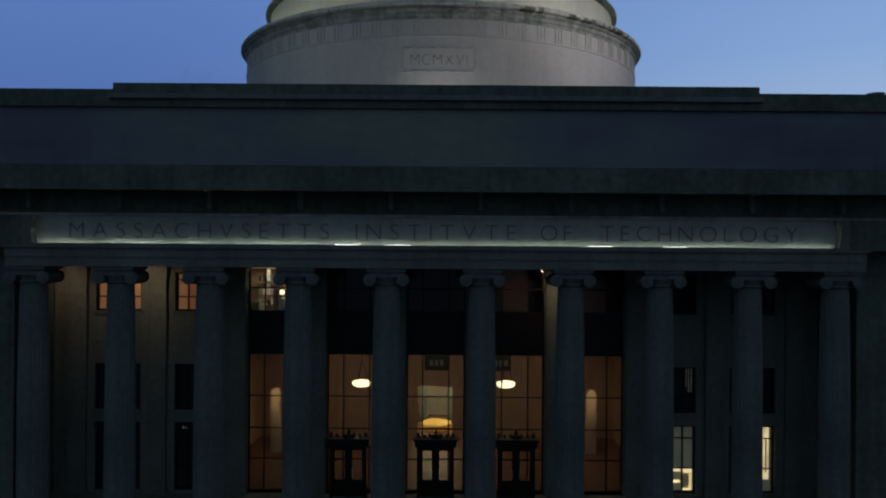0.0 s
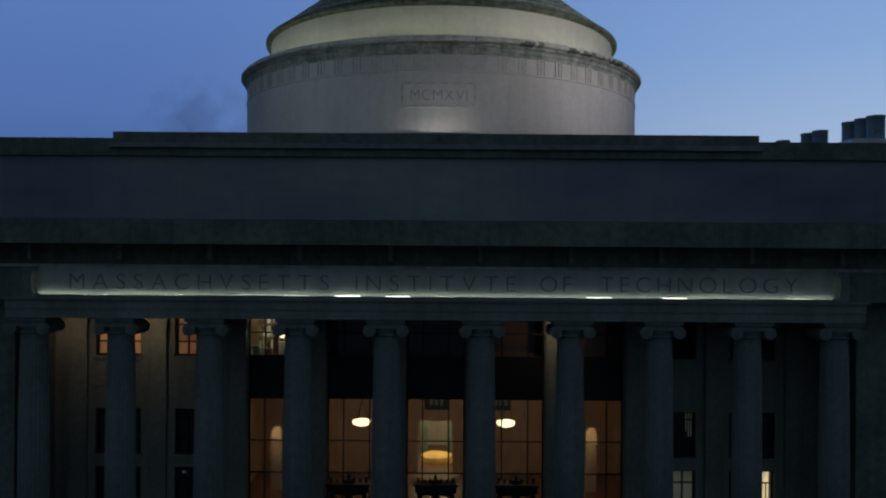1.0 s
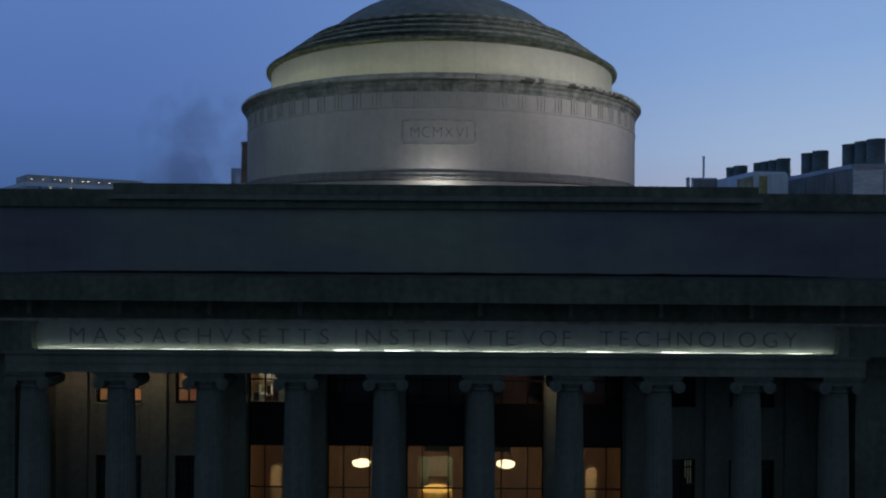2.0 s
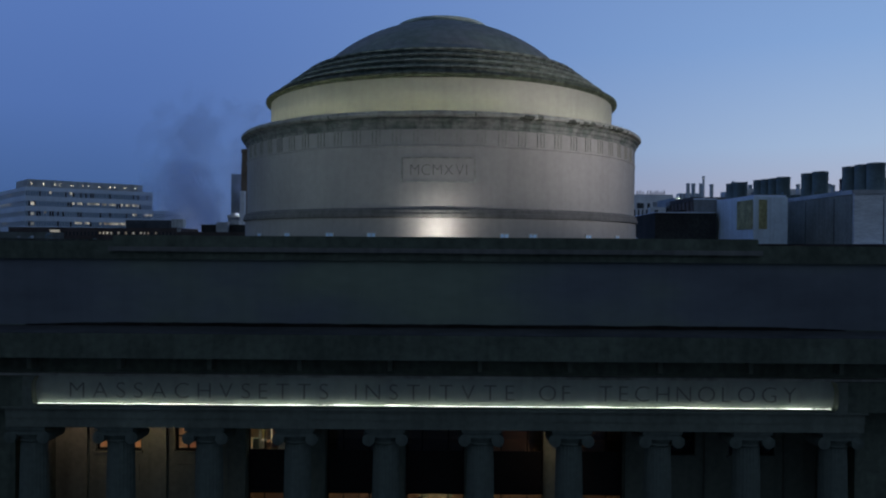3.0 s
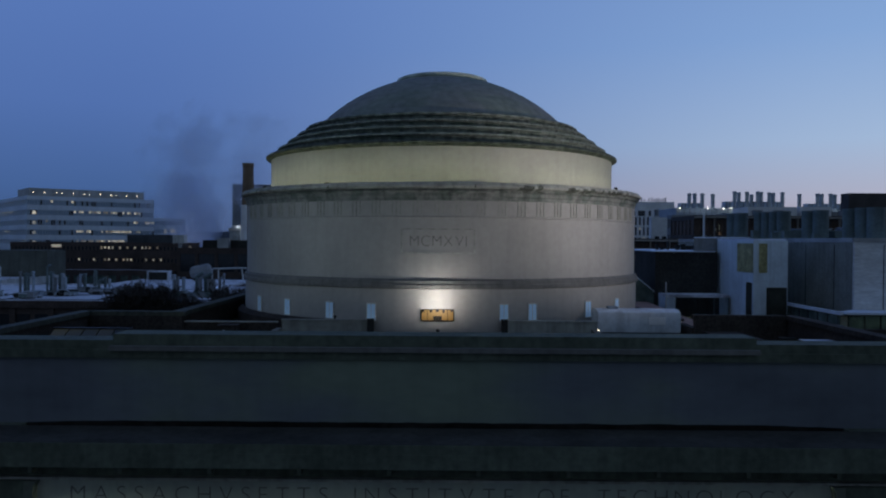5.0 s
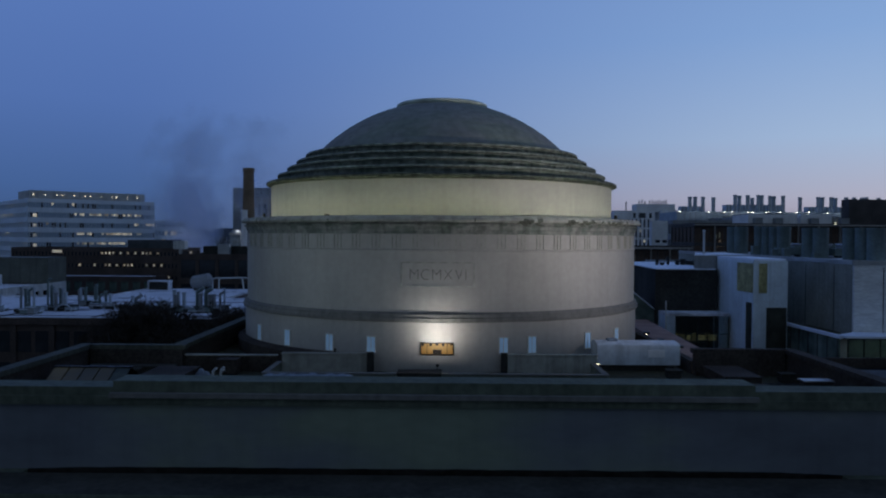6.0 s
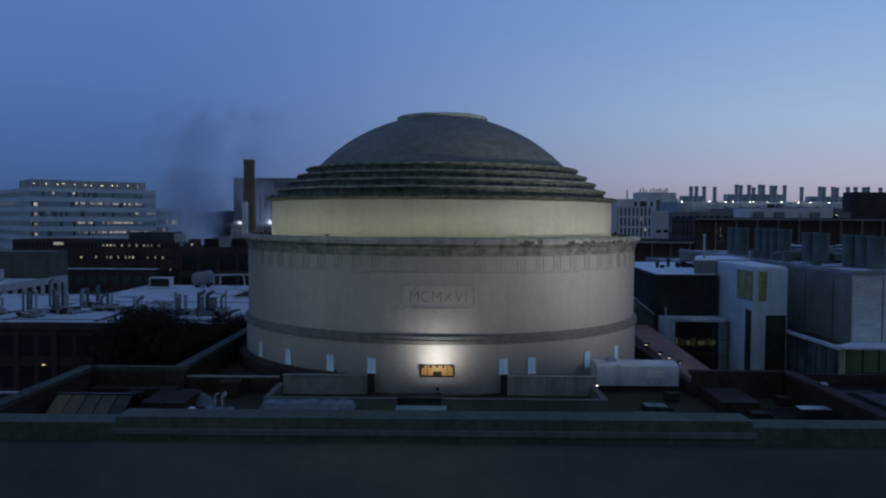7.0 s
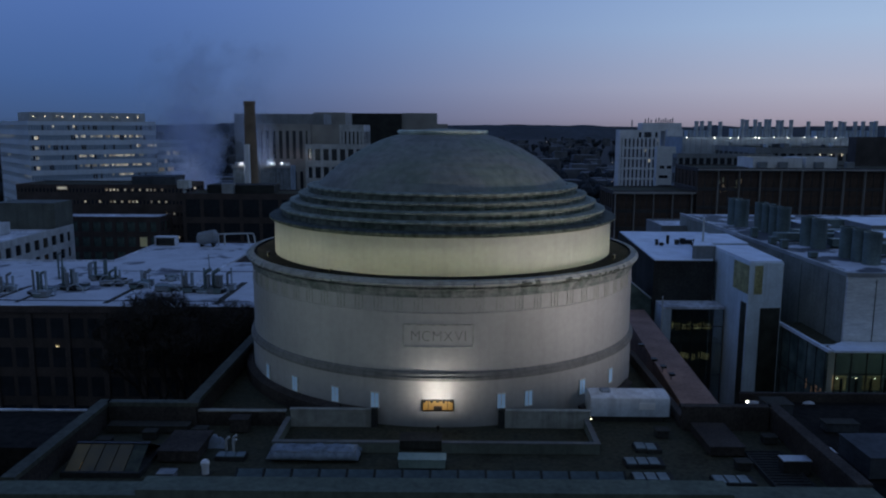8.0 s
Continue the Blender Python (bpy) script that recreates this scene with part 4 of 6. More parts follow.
# dark lamp housings standing in the gutter
for ang in (-64, 62, -31, 118, -118):
    a = radians(ang)
    gl = thing("gutter_lamp", "small dark floodlight housing in the gutter", "light", pose(DOME_X + 16.3 * math.sin(a), DOME_Y - 16.3 * math.cos(a), 33.12, 0, 0, ang))
    part("case", boxes((-.14, .14, -.1, .12, .22, .52 if abs(ang) > 40 else .3)), BRONZE, gl)
    part("stand", boxes((-.03, .03, -.03, .03, 0, .22)), BRONZE, gl)
# dark weather stains on the cornice
bm = bmesh.new()
rs = random.Random(17)
spots = [(rs.uniform(18, 58), rs.uniform(.3, 1.6)) for _ in range(26)] + [(rs.uniform(-80, 16), rs.uniform(.2, .6)) for _ in range(5)]
EDGE = [(17.60, 32.60), (17.615, 32.69), (17.432, 32.73), (17.432, 32.83), (17.772, 32.852), (17.832, 32.945), (17.832, 33.05), (17.732, 33.105), (17.674, 33.16), (17.672, 33.225)]
for ang, wid in spots:
    a, h = radians(ang), radians(wid) / 2
    i0, i1 = rs.choice((0, 0, 2, 3, 4)), rs.choice((5, 6, 6, 7, 9))
    lathe(bm, EDGE[i0:i1 + 1], 3, 0, 0, a - h, a + h)
tagged(part("stain", bm, STAIN, dome, "dark weather stains on the cornice"), kind="stuff")


def on_drum(x, z, r=17.31):
    """Pose on the drum's front, facing outwards, at the arc length x from the axis."""
    a = x / r
    return pose(r * math.sin(a), -r * math.cos(a), z, 90, 0, math.degrees(a))


glyph_mesh = finish(boxes((-.32, -.24, -.5, .5, 0, .06), (-.04, .04, -.5, .5, 0, .06), (.24, .32, -.5, .5, 0, .06), (-.36, .36, .5, .58, 0, .07)), "grooved_panel", STONE_CROWN)
for k in range(-13, 14):
    shared("grooved_panel", glyph_mesh, dome, on_drum(1.5 * k - .05, 31.42))
plaque = thing("plaque", "carved stone date panel with a raised border", "plaque", pose(DOME_X, DOME_Y, 0))
frame_rows = ((-2.6, 2.6, .80, .88, 0, .07), (-2.6, 2.6, -.88, -.80, 0, .07), (-2.6, -2.5, -.8, .8, 0, .07), (2.5, 2.6, -.8, .8, 0, .07))
for a, b, c, d, e, f in frame_rows:
    for q in range(6):
        xa, xb = a + (b - a) * q / 6, a + (b - a) * (q + 1) / 6
        if b - a < .2 and q:
            break
        if b - a < .2:
            xa, xb = a, b
        part("border", boxes((-(xb - xa) / 2, (xb - xa) / 2, c, d, e, f)), STONE_CROWN, plaque, at=on_drum((xa + xb) / 2 - .1, 29.15))
lettering("MCMXVI", -2.05, 1.9, 28.78, .78, .012, plaque, lambda x, z: on_drum(x, z, 17.315), .028, LETTER_WORN, .92)

# small pale windows round the plinth
vent_mesh = finish(boxes((-.3, .3, -.56, .56, 0, .05)), "window", PORTHOLE)
rim_mesh = finish(boxes((-.35, -.3, -.62, .62, 0, .09), (.3, .35, -.62, .62, 0, .09), (-.3, .3, .56, .62, 0, .09), (-.3, .3, -.62, -.56, 0, .09), (-.02, .02, -.56, .56, .05, .07)), "window_frame", PALEMETAL)
for ang in (-54.5, -40.7, -26.8, -15.8, 15.1, 22.3, 39.3, 52.3):
    a = radians(ang)
    shared("vent_panel", vent_mesh, dome, pose(17.46 * math.sin(a), -17.46 * math.cos(a), 24.15, 90, 0, ang))["label"] = "small pale blue-lit window"
    shared("window_frame", rim_mesh, dome, pose(17.46 * math.sin(a), -17.46 * math.cos(a), 24.15, 90, 0, ang))
sign = thing("lit_sign", "amber-lit window box with dark blocks at the drum's foot", "sign", pose(AX - .05, 53.0, 0))
part("case", boxes((-1.15, 1.15, -.12, .1, 23.6, 23.64), (-1.15, 1.15, -.2, .1, 24.39, 24.44), (-1.15, -1.1, -.12, .1, 23.64, 24.42), (1.1, 1.15, -.12, .1, 23.64, 24.42)), BRONZE, sign)
part("face", boxes((-1.1, 1.1, .0, .06, 23.64, 24.42)), SIGN, sign, "glowing amber face")
part("dark_block", boxes((-.3, .3, -.06, -.01, 23.6, 23.95)), BRONZE, sign)
for q in ((-.72, -.68, -.06, -.01, 23.6, 24.4), (.68, .72, -.06, -.01, 23.6, 24.4), (-1.08, -.92, -.06, -.01, 24.2, 24.38), (.92, 1.08, -.06, -.01, 24.25, 24.38)):
    part("dark_block", boxes(q), BRONZE, sign)
for q in ((-.55, -.36, 24.2, 24.37), (-.12, .1, 24.24, 24.37), (.34, .5, 24.18, 24.37)):
    part("dark_block", boxes((q[0], q[1], -.05, -.01, q[2], q[3])), BRONZE, sign)
sl = thing("spotlight", "small dark spotlight on the roof before the amber sign", "light", pose(AX, 50.9, ROOF))
part("case", boxes((-.11, .11, -.12, .05, .82, .97)), BRONZE, sl)
part("arm", boxes((-.03, .03, -.06, .0, 0, .82)), BRONZE, sl)

# ---- things on the flat roof ----
# kerb standing off the drum's foot on both sides, and dark posts between drum and low walls
bm = bmesh.new()
for a0, a1, top in ((-95, -17.5, 23.5), (38, 66, 22.7)):
    lathe(bm, [(17.52, 21.9), (17.52, top), (17.62, top), (18.1, top - .25), (18.15, 21.9)], 36, DOME_X, DOME_Y, radians(a0), radians(a1))
setting("skirt_drum", bm, PARAPET, "dark skirt round the drum's foot", "skirt")
pin = thing("roof_post", "thin dark vent pin on the drum's skirt", "post", pose(-7.6, 53.55, 23.2))
bm = bmesh.new()
lathe(bm, [(0.01, 0), (.05, 0), (.05, .55), (.09, .58), (.09, .68), (.01, .7)], 10)
part("pin", bm, BRONZE, pin)
for x in (-5.28, 4.05):
    po = thing("roof_post", "dark square post between the low wall and the drum", "post", pose(x, 52.95, ROOF))
    part("post", boxes((0, .45, 0, .3, 0, 1.35)), DARKWALL, po)
    part("cap", boxes((-.03, .48, -.03, .33, 1.35, 1.42)), LEAD, po)
setting("wall_back", boxes((-18.05, -11.6, 53.1, 53.38, ROOF, 23.4)), PARAPET, "dark brick wall between parapet and drum", "wall")
setting("wall_back_coping", boxes((-18.0, -11.55, 53.0, 53.44, 23.4, 23.48)), STONE_CROWN, "thin pale coping on the brick wall", "coping")
# low pale walls before the drum and the kerb round the light well
for x0, x1 in ((-11.2, -5.3), (4.5, 10.7)):
    tagged(part("low_wall", boxes((x0, x1, 53.0, 53.35, ROOF, 23.55), (x0 - .05, x1 + .05, 52.95, 53.4, 23.55, 23.65)), STONE_CROWN), "low limestone wall on the roof by the drum", "wall", "roof walls", "structure")
bm = boxes((-11.5, -2.95, 48.5, 48.8, ROOF, 23.0), (-.05, 10.6, 48.5, 48.8, ROOF, 23.0), (-11.5, -11.2, 48.8, 53.0, ROOF, 23.0), (10.3, 10.6, 48.8, 53.0, ROOF, 23.0))
setting("kerb_lightwell", bm, STONE, "stone kerb round the sunken roof well", "kerb")
setting("kerb_coping", boxes((-11.55, -2.95, 48.45, 48.85, 23.0, 23.07), (-.05, 10.65, 48.45, 48.85, 23.0, 23.07), (-11.55, -11.15, 48.85, 53.0, 23.0, 23.07), (10.25, 10.65, 48.85, 52.94, 23.0, 23.07)), STONE_BAND, "pale coping on the roof kerb", "coping")
hut = thing("plant_hut", "long pale metal plant box with a rounded top", "plant box", pose(0, 0, 0))
ARCH = [(54.3, 22.75), (54.3, 24.02)] + [(55.45 - 1.15 * math.cos(q * math.pi / 12), 24.02 + .32 * math.sin(q * math.pi / 12) ** .6) for q in range(1, 12)] + [(56.6, 24.02), (56.6, 22.75)]


def barrel(x0, x1, grow=0.0, taper=0.0):
    """A length of the rounded box along x, its far end drawn in by the taper."""
    bm = bmesh.new()
    rings = []
    for x, f in ((x0, 1), (x1 - taper, 1), (x1, 1 - .35 * (taper > 0))):
        rings.append([bm.verts.new((x, 55.45 + (y - 55.45) * (f + grow), 22.75 + (z - 22.75) * (f + grow))) for y, z in ARCH])
    n = len(ARCH)
    for a, b in zip(rings, rings[1:]):
        for i in range(n):
            bm.faces.new((a[i], a[(i + 1) % n], b[(i + 1) % n], b[i]))
    bm.faces.new(rings[0])
    bm.faces.new(rings[-1][::-1])
    bmesh.ops.recalc_face_normals(bm, faces=bm.faces)
    return bm


part("body", barrel(11.0, 17.0, 0, .12), HUTSHELL, hut, "", True)
for x in (11.6, 13.1, 14.0, 16.0):
    part("seam", barrel(x, x + .07, .012), HUTSHELL, hut)
part("hatch", boxes((14.6, 15.8, 54.24, 54.31, 23.3, 23.85)), WHITEMETAL, hut)
part("vent_cap", boxes((11.9, 12.6, 55.1, 55.8, 24.3, 24.5)), HUTMETAL, hut)
part("skid", boxes((11.3, 16.5, 54.5, 56.4, ROOF, 22.75)), DARKWALL, hut)
lampbox = thing("roof_lamp", "small bright lamp at the end of the low wall", "light", pose(10.75, 53.1, 23.0))
part("lens", boxes((-.14, .14, -.06, 0, 0, .035)), GLINT, lampbox)
part("bracket", boxes((-.05, .05, 0, .2, -.7, .05)), BRONZE, lampbox)
# skylight strip behind the attic
strip = thing("skylight", "row of grey glazed skylight panels behind the attic", "skylight", pose(0, 0, 0))
sk = finish(boxes((-.78, .78, -.62, .55, 0, .06)), "panel", STRIPGLASS)
for k in range(14):
    shared("panel", sk, strip, pose(-11.9 + 1.72 * k, 43.95, ROOF + .42, 24, 0, 0))
part("curb", boxes((-12.8, 11.4, 43.2, 44.7, ROOF, ROOF + .14)), DARKWALL, strip)
for k in range(15):
    part("rib", boxes((-.04, .04, -.65, .58, -.05, .12)), DARKWALL, strip, at=pose(-12.76 + 1.72 * k, 43.95, ROOF + .42, 24, 0, 0))
# plant and boxes
def roof_unit(x0, x1, y0, y1, z0, z1, mat, label, lid=None):
    u = thing("roof_unit", label, "roof unit", pose((x0 + x1) / 2, (y0 + y1) / 2, z0))
    w, d, h = (x1 - x0) / 2, (y1 - y0) / 2, z1 - z0
    part("body", boxes((-w, w, -d, d, .12, h)), mat, u)
    part("lid", boxes((-w - .06, w + .06, -d - .06, d + .06, h, h + .07)), lid or mat, u)
    part("skid", boxes((-w * .9, w * .9, -d * .8, d * .8, 0, .12)), DARKWALL, u)
    return u


roof_unit(-2.9, -.1, 48.9, 50.3, ROOF, 22.95, LEAD, "dull dark plant box standing in the kerb's gap")
roof_unit(-15.3, -14.0, 51.6, 52.6, ROOF, 23.3, PARAPET, "black flue box by the brick wall")
roof_unit(21.6, 23.3, 45.4, 46.2, ROOF, 23.3, DARKWALL, "low dark roof box with a glossy metal lid", METAL)
roof_unit(-2.8, .2, 45.9, 46.9, ROOF, 22.95, GREENPANEL, "low pale green metal box on the roof")
duct = thing("roof_unit", "long duct box under a lumpy tarpaulin with thin snow", "roof unit", pose(-8.5, 47.7, ROOF))
part("body", boxes((-2.8, 2.8, -.7, .6, .1, .7)), GREYWALL, duct)
part("skid", boxes((-2.6, 2.6, -.5, .5, 0, .1)), DARKWALL, duct)
bm = bmesh.new()
rows_ = []
for i in range(29):
    row = []
    for j in range(10):
        u, v = -3.05 + 6.1 * i / 28, -1.0 + 1.85 * j / 9
        edge = min(1, min(u + 3.05, 3.05 - u, v + 1.0, .85 - v) / .35)
        row.append(bm.verts.new((u + .12 * noise.noise((u * 2, v * 2, 4)), v, .30 + .47 * edge + .14 * noise.noise((u * 1.7, v * 2.4, 0)) + .07 * noise.noise((u * 5, v * 5, 2)))))
    rows_.append(row)
for a, b in zip(rows_, rows_[1:]):
    for i in range(9):
        bm.faces.new((a[i], b[i], b[i + 1], a[i + 1]))
tarp = part("tarpaulin", bm, HUTMETAL, duct, "crumpled pale cover", True)
tm_ = tarp.modifiers.new("thickness", "SOLIDIFY")
tm_.thickness = .04
lantern = thing("roof_lantern", "dark glazed roof lantern with a dim amber glow inside", "skylight", pose(-21.4, 46.6, ROOF))
part("curb", boxes((-2.5, 2.5, -2.2, 2.2, 0, .35)), DARKWALL, lantern)
for s in (-1, 1):
    for k in range(5):
        bm = bmesh.new()
        x0, x1 = -2.3 + .94 * k, -2.3 + .94 * k + .86
        vs = [bm.verts.new(p) for p in ((x0, s * 2.0, .35), (x1, s * 2.0, .35), (x1, s * .1, 1.35), (x0, s * .1, 1.35))]
        bm.faces.new(vs)
        low = [bm.verts.new(v.co - Vector((0, 0, .05))) for v in vs]
        bm.faces.new(low[::-1])
        for i in range(4):
            bm.faces.new((vs[i], vs[(i + 1) % 4], low[(i + 1) % 4], low[i]))
        part("pane", bm, LANTERN_PANE if s < 0 and k < 4 else LANTERN_EDGE, lantern)
part("ridge", boxes((-2.4, 2.4, -.12, .12, 1.28, 1.42)), BRONZE, lantern)
for gx, gz, gl in ((-1.75, .62, .55), (-1.5, .5, .3), (-.2, .45, .22), (.1, .42, .2), (-2.0, .42, .25)):
    part("glow", boxes((-.06, .06, -gl, gl, 0, .02)), AMBER, lantern, "amber glow behind the lantern's pane", at=pose(gx, -2.0 + (gz - .35) * 1.9 + .12, gz + .03, 27.8, 0, 0))
roof_unit(-18.6, -16.0, 46.6, 50.0, ROOF, 23.1, PARAPET, "dark plant box with a flat hood", PARAPET)
roof_unit(-17.6, -16.6, 43.9, 44.6, ROOF, 22.8, GREYWALL, "small grey roof vent box")
for x, y, rows in ((12.1, 46.95, 3), (12.1, 44.7, 3), (17.0, 44.4, 3), (13.3, 49.4, 1), (14.0, 49.3, 1)):
    sc = thing("skylight", "small skylight of pale frosted panes on the roof", "skylight", pose(x, y, ROOF))
    part("curb", boxes((-.2, rows * .75 + .1, -.6, .6, 0, .25)), DARKWALL, sc)
    pm = finish(boxes((0, .62, -.5, .5, .25, .31)), "pane", FROSTED)
    for k in range(rows):
        shared("pane", pm, sc, pose(-.1 + .75 * k, 0, 0))
dk = thing("grille_deck", "dark slatted grille deck on the roof", "grille", pose(20.4, 43.0, ROOF))
part("frame", boxes((-.1, 0, 0, 5.6, 0, .3), (2.3, 2.4, 0, 5.6, 0, .3), (0, 2.3, -.1, 0, 0, .3), (0, 2.3, 5.6, 5.7, 0, .3)), DARKWALL, dk)
slat = finish(boxes((0, 2.3, 0, .22, .1, .25)), "slat", DARKWALL)
for k in range(14):
    shared("slat", slat, dk, pose(0, .08 + .4 * k, 0))
roof_unit(17.9, 20.2, 48.2, 52.4, ROOF, 23.0, PARAPET, "black plant box by the brick parapet")
roof_unit(-24.0, -18.3, 51.4, 52.3, ROOF, 22.85, LEAD, "long dull duct along the parapet")
low_sky = thing("skylight", "low frosted skylight with dark bars on the roof", "skylight", pose(-14.0, 47.4, ROOF))
part("curb", boxes((-1.0, 1.0, -.45, .45, 0, .28)), DARKWALL, low_sky)
for k in range(3):
    part("pane", boxes((-.92 + .63 * k, -.35 + .63 * k, -.38, .38, .28, .33)), FROSTED, low_sky)
heap = thing("tarpaulin_heap", "crumpled pale blue tarpaulin heap on the roof", "tarpaulin", pose(-15.6, 49.4, ROOF))
bm = bmesh.new()
rows_ = []
for i in range(11):
    row = []
    for j in range(9):
        u, v = -.7 + 1.4 * i / 10, -.5 + 1.0 * j / 8
        e = max(0, 1 - (u / .7) ** 2) * max(0, 1 - (v / .5) ** 2)
        row.append(bm.verts.new((u, v, .04 + .75 * e + .3 * e ** .5 * noise.noise((u * 4, v * 4, 7)))))
    rows_.append(row)
for a, b in zip(rows_, rows_[1:]):
    for i in range(8):
        bm.faces.new((a[i], b[i], b[i + 1], a[i + 1]))
sheet = part("sheet", bm, HUTMETAL, heap)
thick_ = sheet.modifiers.new("thickness", "SOLIDIFY")
thick_.thickness = .03
for x, y in ((-20.6, 50.6), (-23.2, 49.2), (-17.2, 51.2), (15.6, 51.6), (22.8, 50.6), (19.4, 46.4)):
    roof_unit(x - .45, x + .45, y - .35, y + .35, ROOF, ROOF + .55, DARKWALL, "small dark vent box on the flat roof", LEAD)
hood = thing("roof_vent", "white domed roof vent", "roof vent", pose(-14.95, 45.0, ROOF))
bm = bmesh.new()
lathe(bm, [(.24, 0), (.22, .62), (.28, .66), (.28, .84), (.18, .98), (.0, 1.02)], 20)
part("hood", bm, WHITEMETAL, hood, "", True)
part("collar", boxes((-.36, .36, -.36, .36, 0, .08)), LEAD, hood)
for x, y in ((-14.7, 48.7), (-14.3, 49.0), (-14.1, 48.3)):
    vt = thing("roof_vent", "slim bent metal vent pipe", "roof vent", pose(x, y, ROOF))
    bm = bmesh.new()
    bent(bm, [(0, 0, 0), (0, 0, .7), (.06, -.02, .84), (.25, -.08, 1.0)], .08)
    part("pipe", bm, PALEMETAL, vt)

# wing roof strip beyond the drum, with small lamps along its edge
bm = bmesh.new()
prism(bm, [(19.2, 58.4), (22.3, 58.8), (24.4, 92), (21.6, 92)], 0, 22.0)
setting("wall_wing", bm, TAN, "tan roof strip of the wing beside the drum", "wing")
for bx, by in ((19.75, 74.5), (19.75, 69.6), (20.0, 67.4), (20.15, 65.2)):
    bl = thing("edge_lamp", "small hooded lamp on the roof edge", "light", pose(bx, by, 22.0), "edge lamps")
    part("post", boxes((-.03, .03, .0, .06, 0, .62)), BRONZE, bl)
    part("hood", boxes((-.34, .2, -.5, .1, .64, .68), (-.34, .2, -.53, -.5, .50, .68)), BRONZE, bl)
    part("lens", boxes((-.07, .07, -.1, .0, .40, .56)), GLINT, bl)
fl = thing("roof_flood", "bright lamp on the wing roof's corner", "light", pose(24.2, 58.2, 22.0))
part("post", boxes((-.04, .04, -.04, .04, 0, .5)), BRONZE, fl)
part("lens", boxes((-.06, .06, -.08, .08, .5, .6)), SPARK, fl)
setting("roof_east_wing", boxes((24.6, 62, 42, 60.8, 0, 21.6)), TARROOF, "dark flat roof of the adjoining wing", "roof")
setting("parapet_east_wing", boxes((24.6, 62, 60.8, 61.2, 0, 22.35), (62, 62.4, 42, 61.2, 0, 22.35)), PARAPET, "dark brick parapet of the adjoining wing", "parapet")
roof_unit(27.6, 33.0, 46.4, 50.4, 21.6, 23.1, NAVYWALL, "dark blue plant box on the adjoining roof")
roof_unit(25.6, 27.6, 57.6, 59.4, 21.6, 22.5, NAVYWALL, "small dark plant box by the adjoining parapet", LEAD)
roof_unit(28.6, 31.0, 54.2, 55.2, 21.6, 22.3, NAVYWALL, "low dark plant box on the adjoining roof", LEAD)
panel_ = thing("roof_hatch", "white metal roof hatch on the adjoining roof", "hatch", pose(26.6, 50.2, 21.6))
part("curb", boxes((-.55, .55, -.4, .4, 0, .35)), DARKWALL, panel_)
part("lid", boxes((-.6, .6, -.45, .45, .35, .42)), WHITEMETAL, panel_)
for sx, sy, sw in ((25.6, 60.5, .7), (30.2, 60.5, .5)):
    heap_ = thing("snow_patch", "thin patch of wind-blown roof snow", "snow", pose(sx, sy, 21.6))
    bm = bmesh.new()
    lathe(bm, [(1.0, 0), (.8, .1), (.45, .17), (.01, .2)], 14)
    part("snow", bm, THINSNOW, heap_, "", True, at=Matrix.Diagonal((sw, .2, 1.2, 1)))
setting("roof_west_link", boxes((-62, -25.4, 53.4, 61, 0, 20.3), (-25.4, -18.9, 53.5, 61, 0, 20.3)), TARROOF, "dark roof of the link to the west wing", "roof")
setting("ledge_west_link", boxes((-62, -18.9, 60.85, 61.05, 20.3, 20.44)), SNOWY, "snow-lined ledge of the west link", "ledge")
setting("roof_west_wing", boxes((-62, -25.4, 42, 52, 0, 17.5)), ROOFING, "dark lower roof of the west wing", "roof")

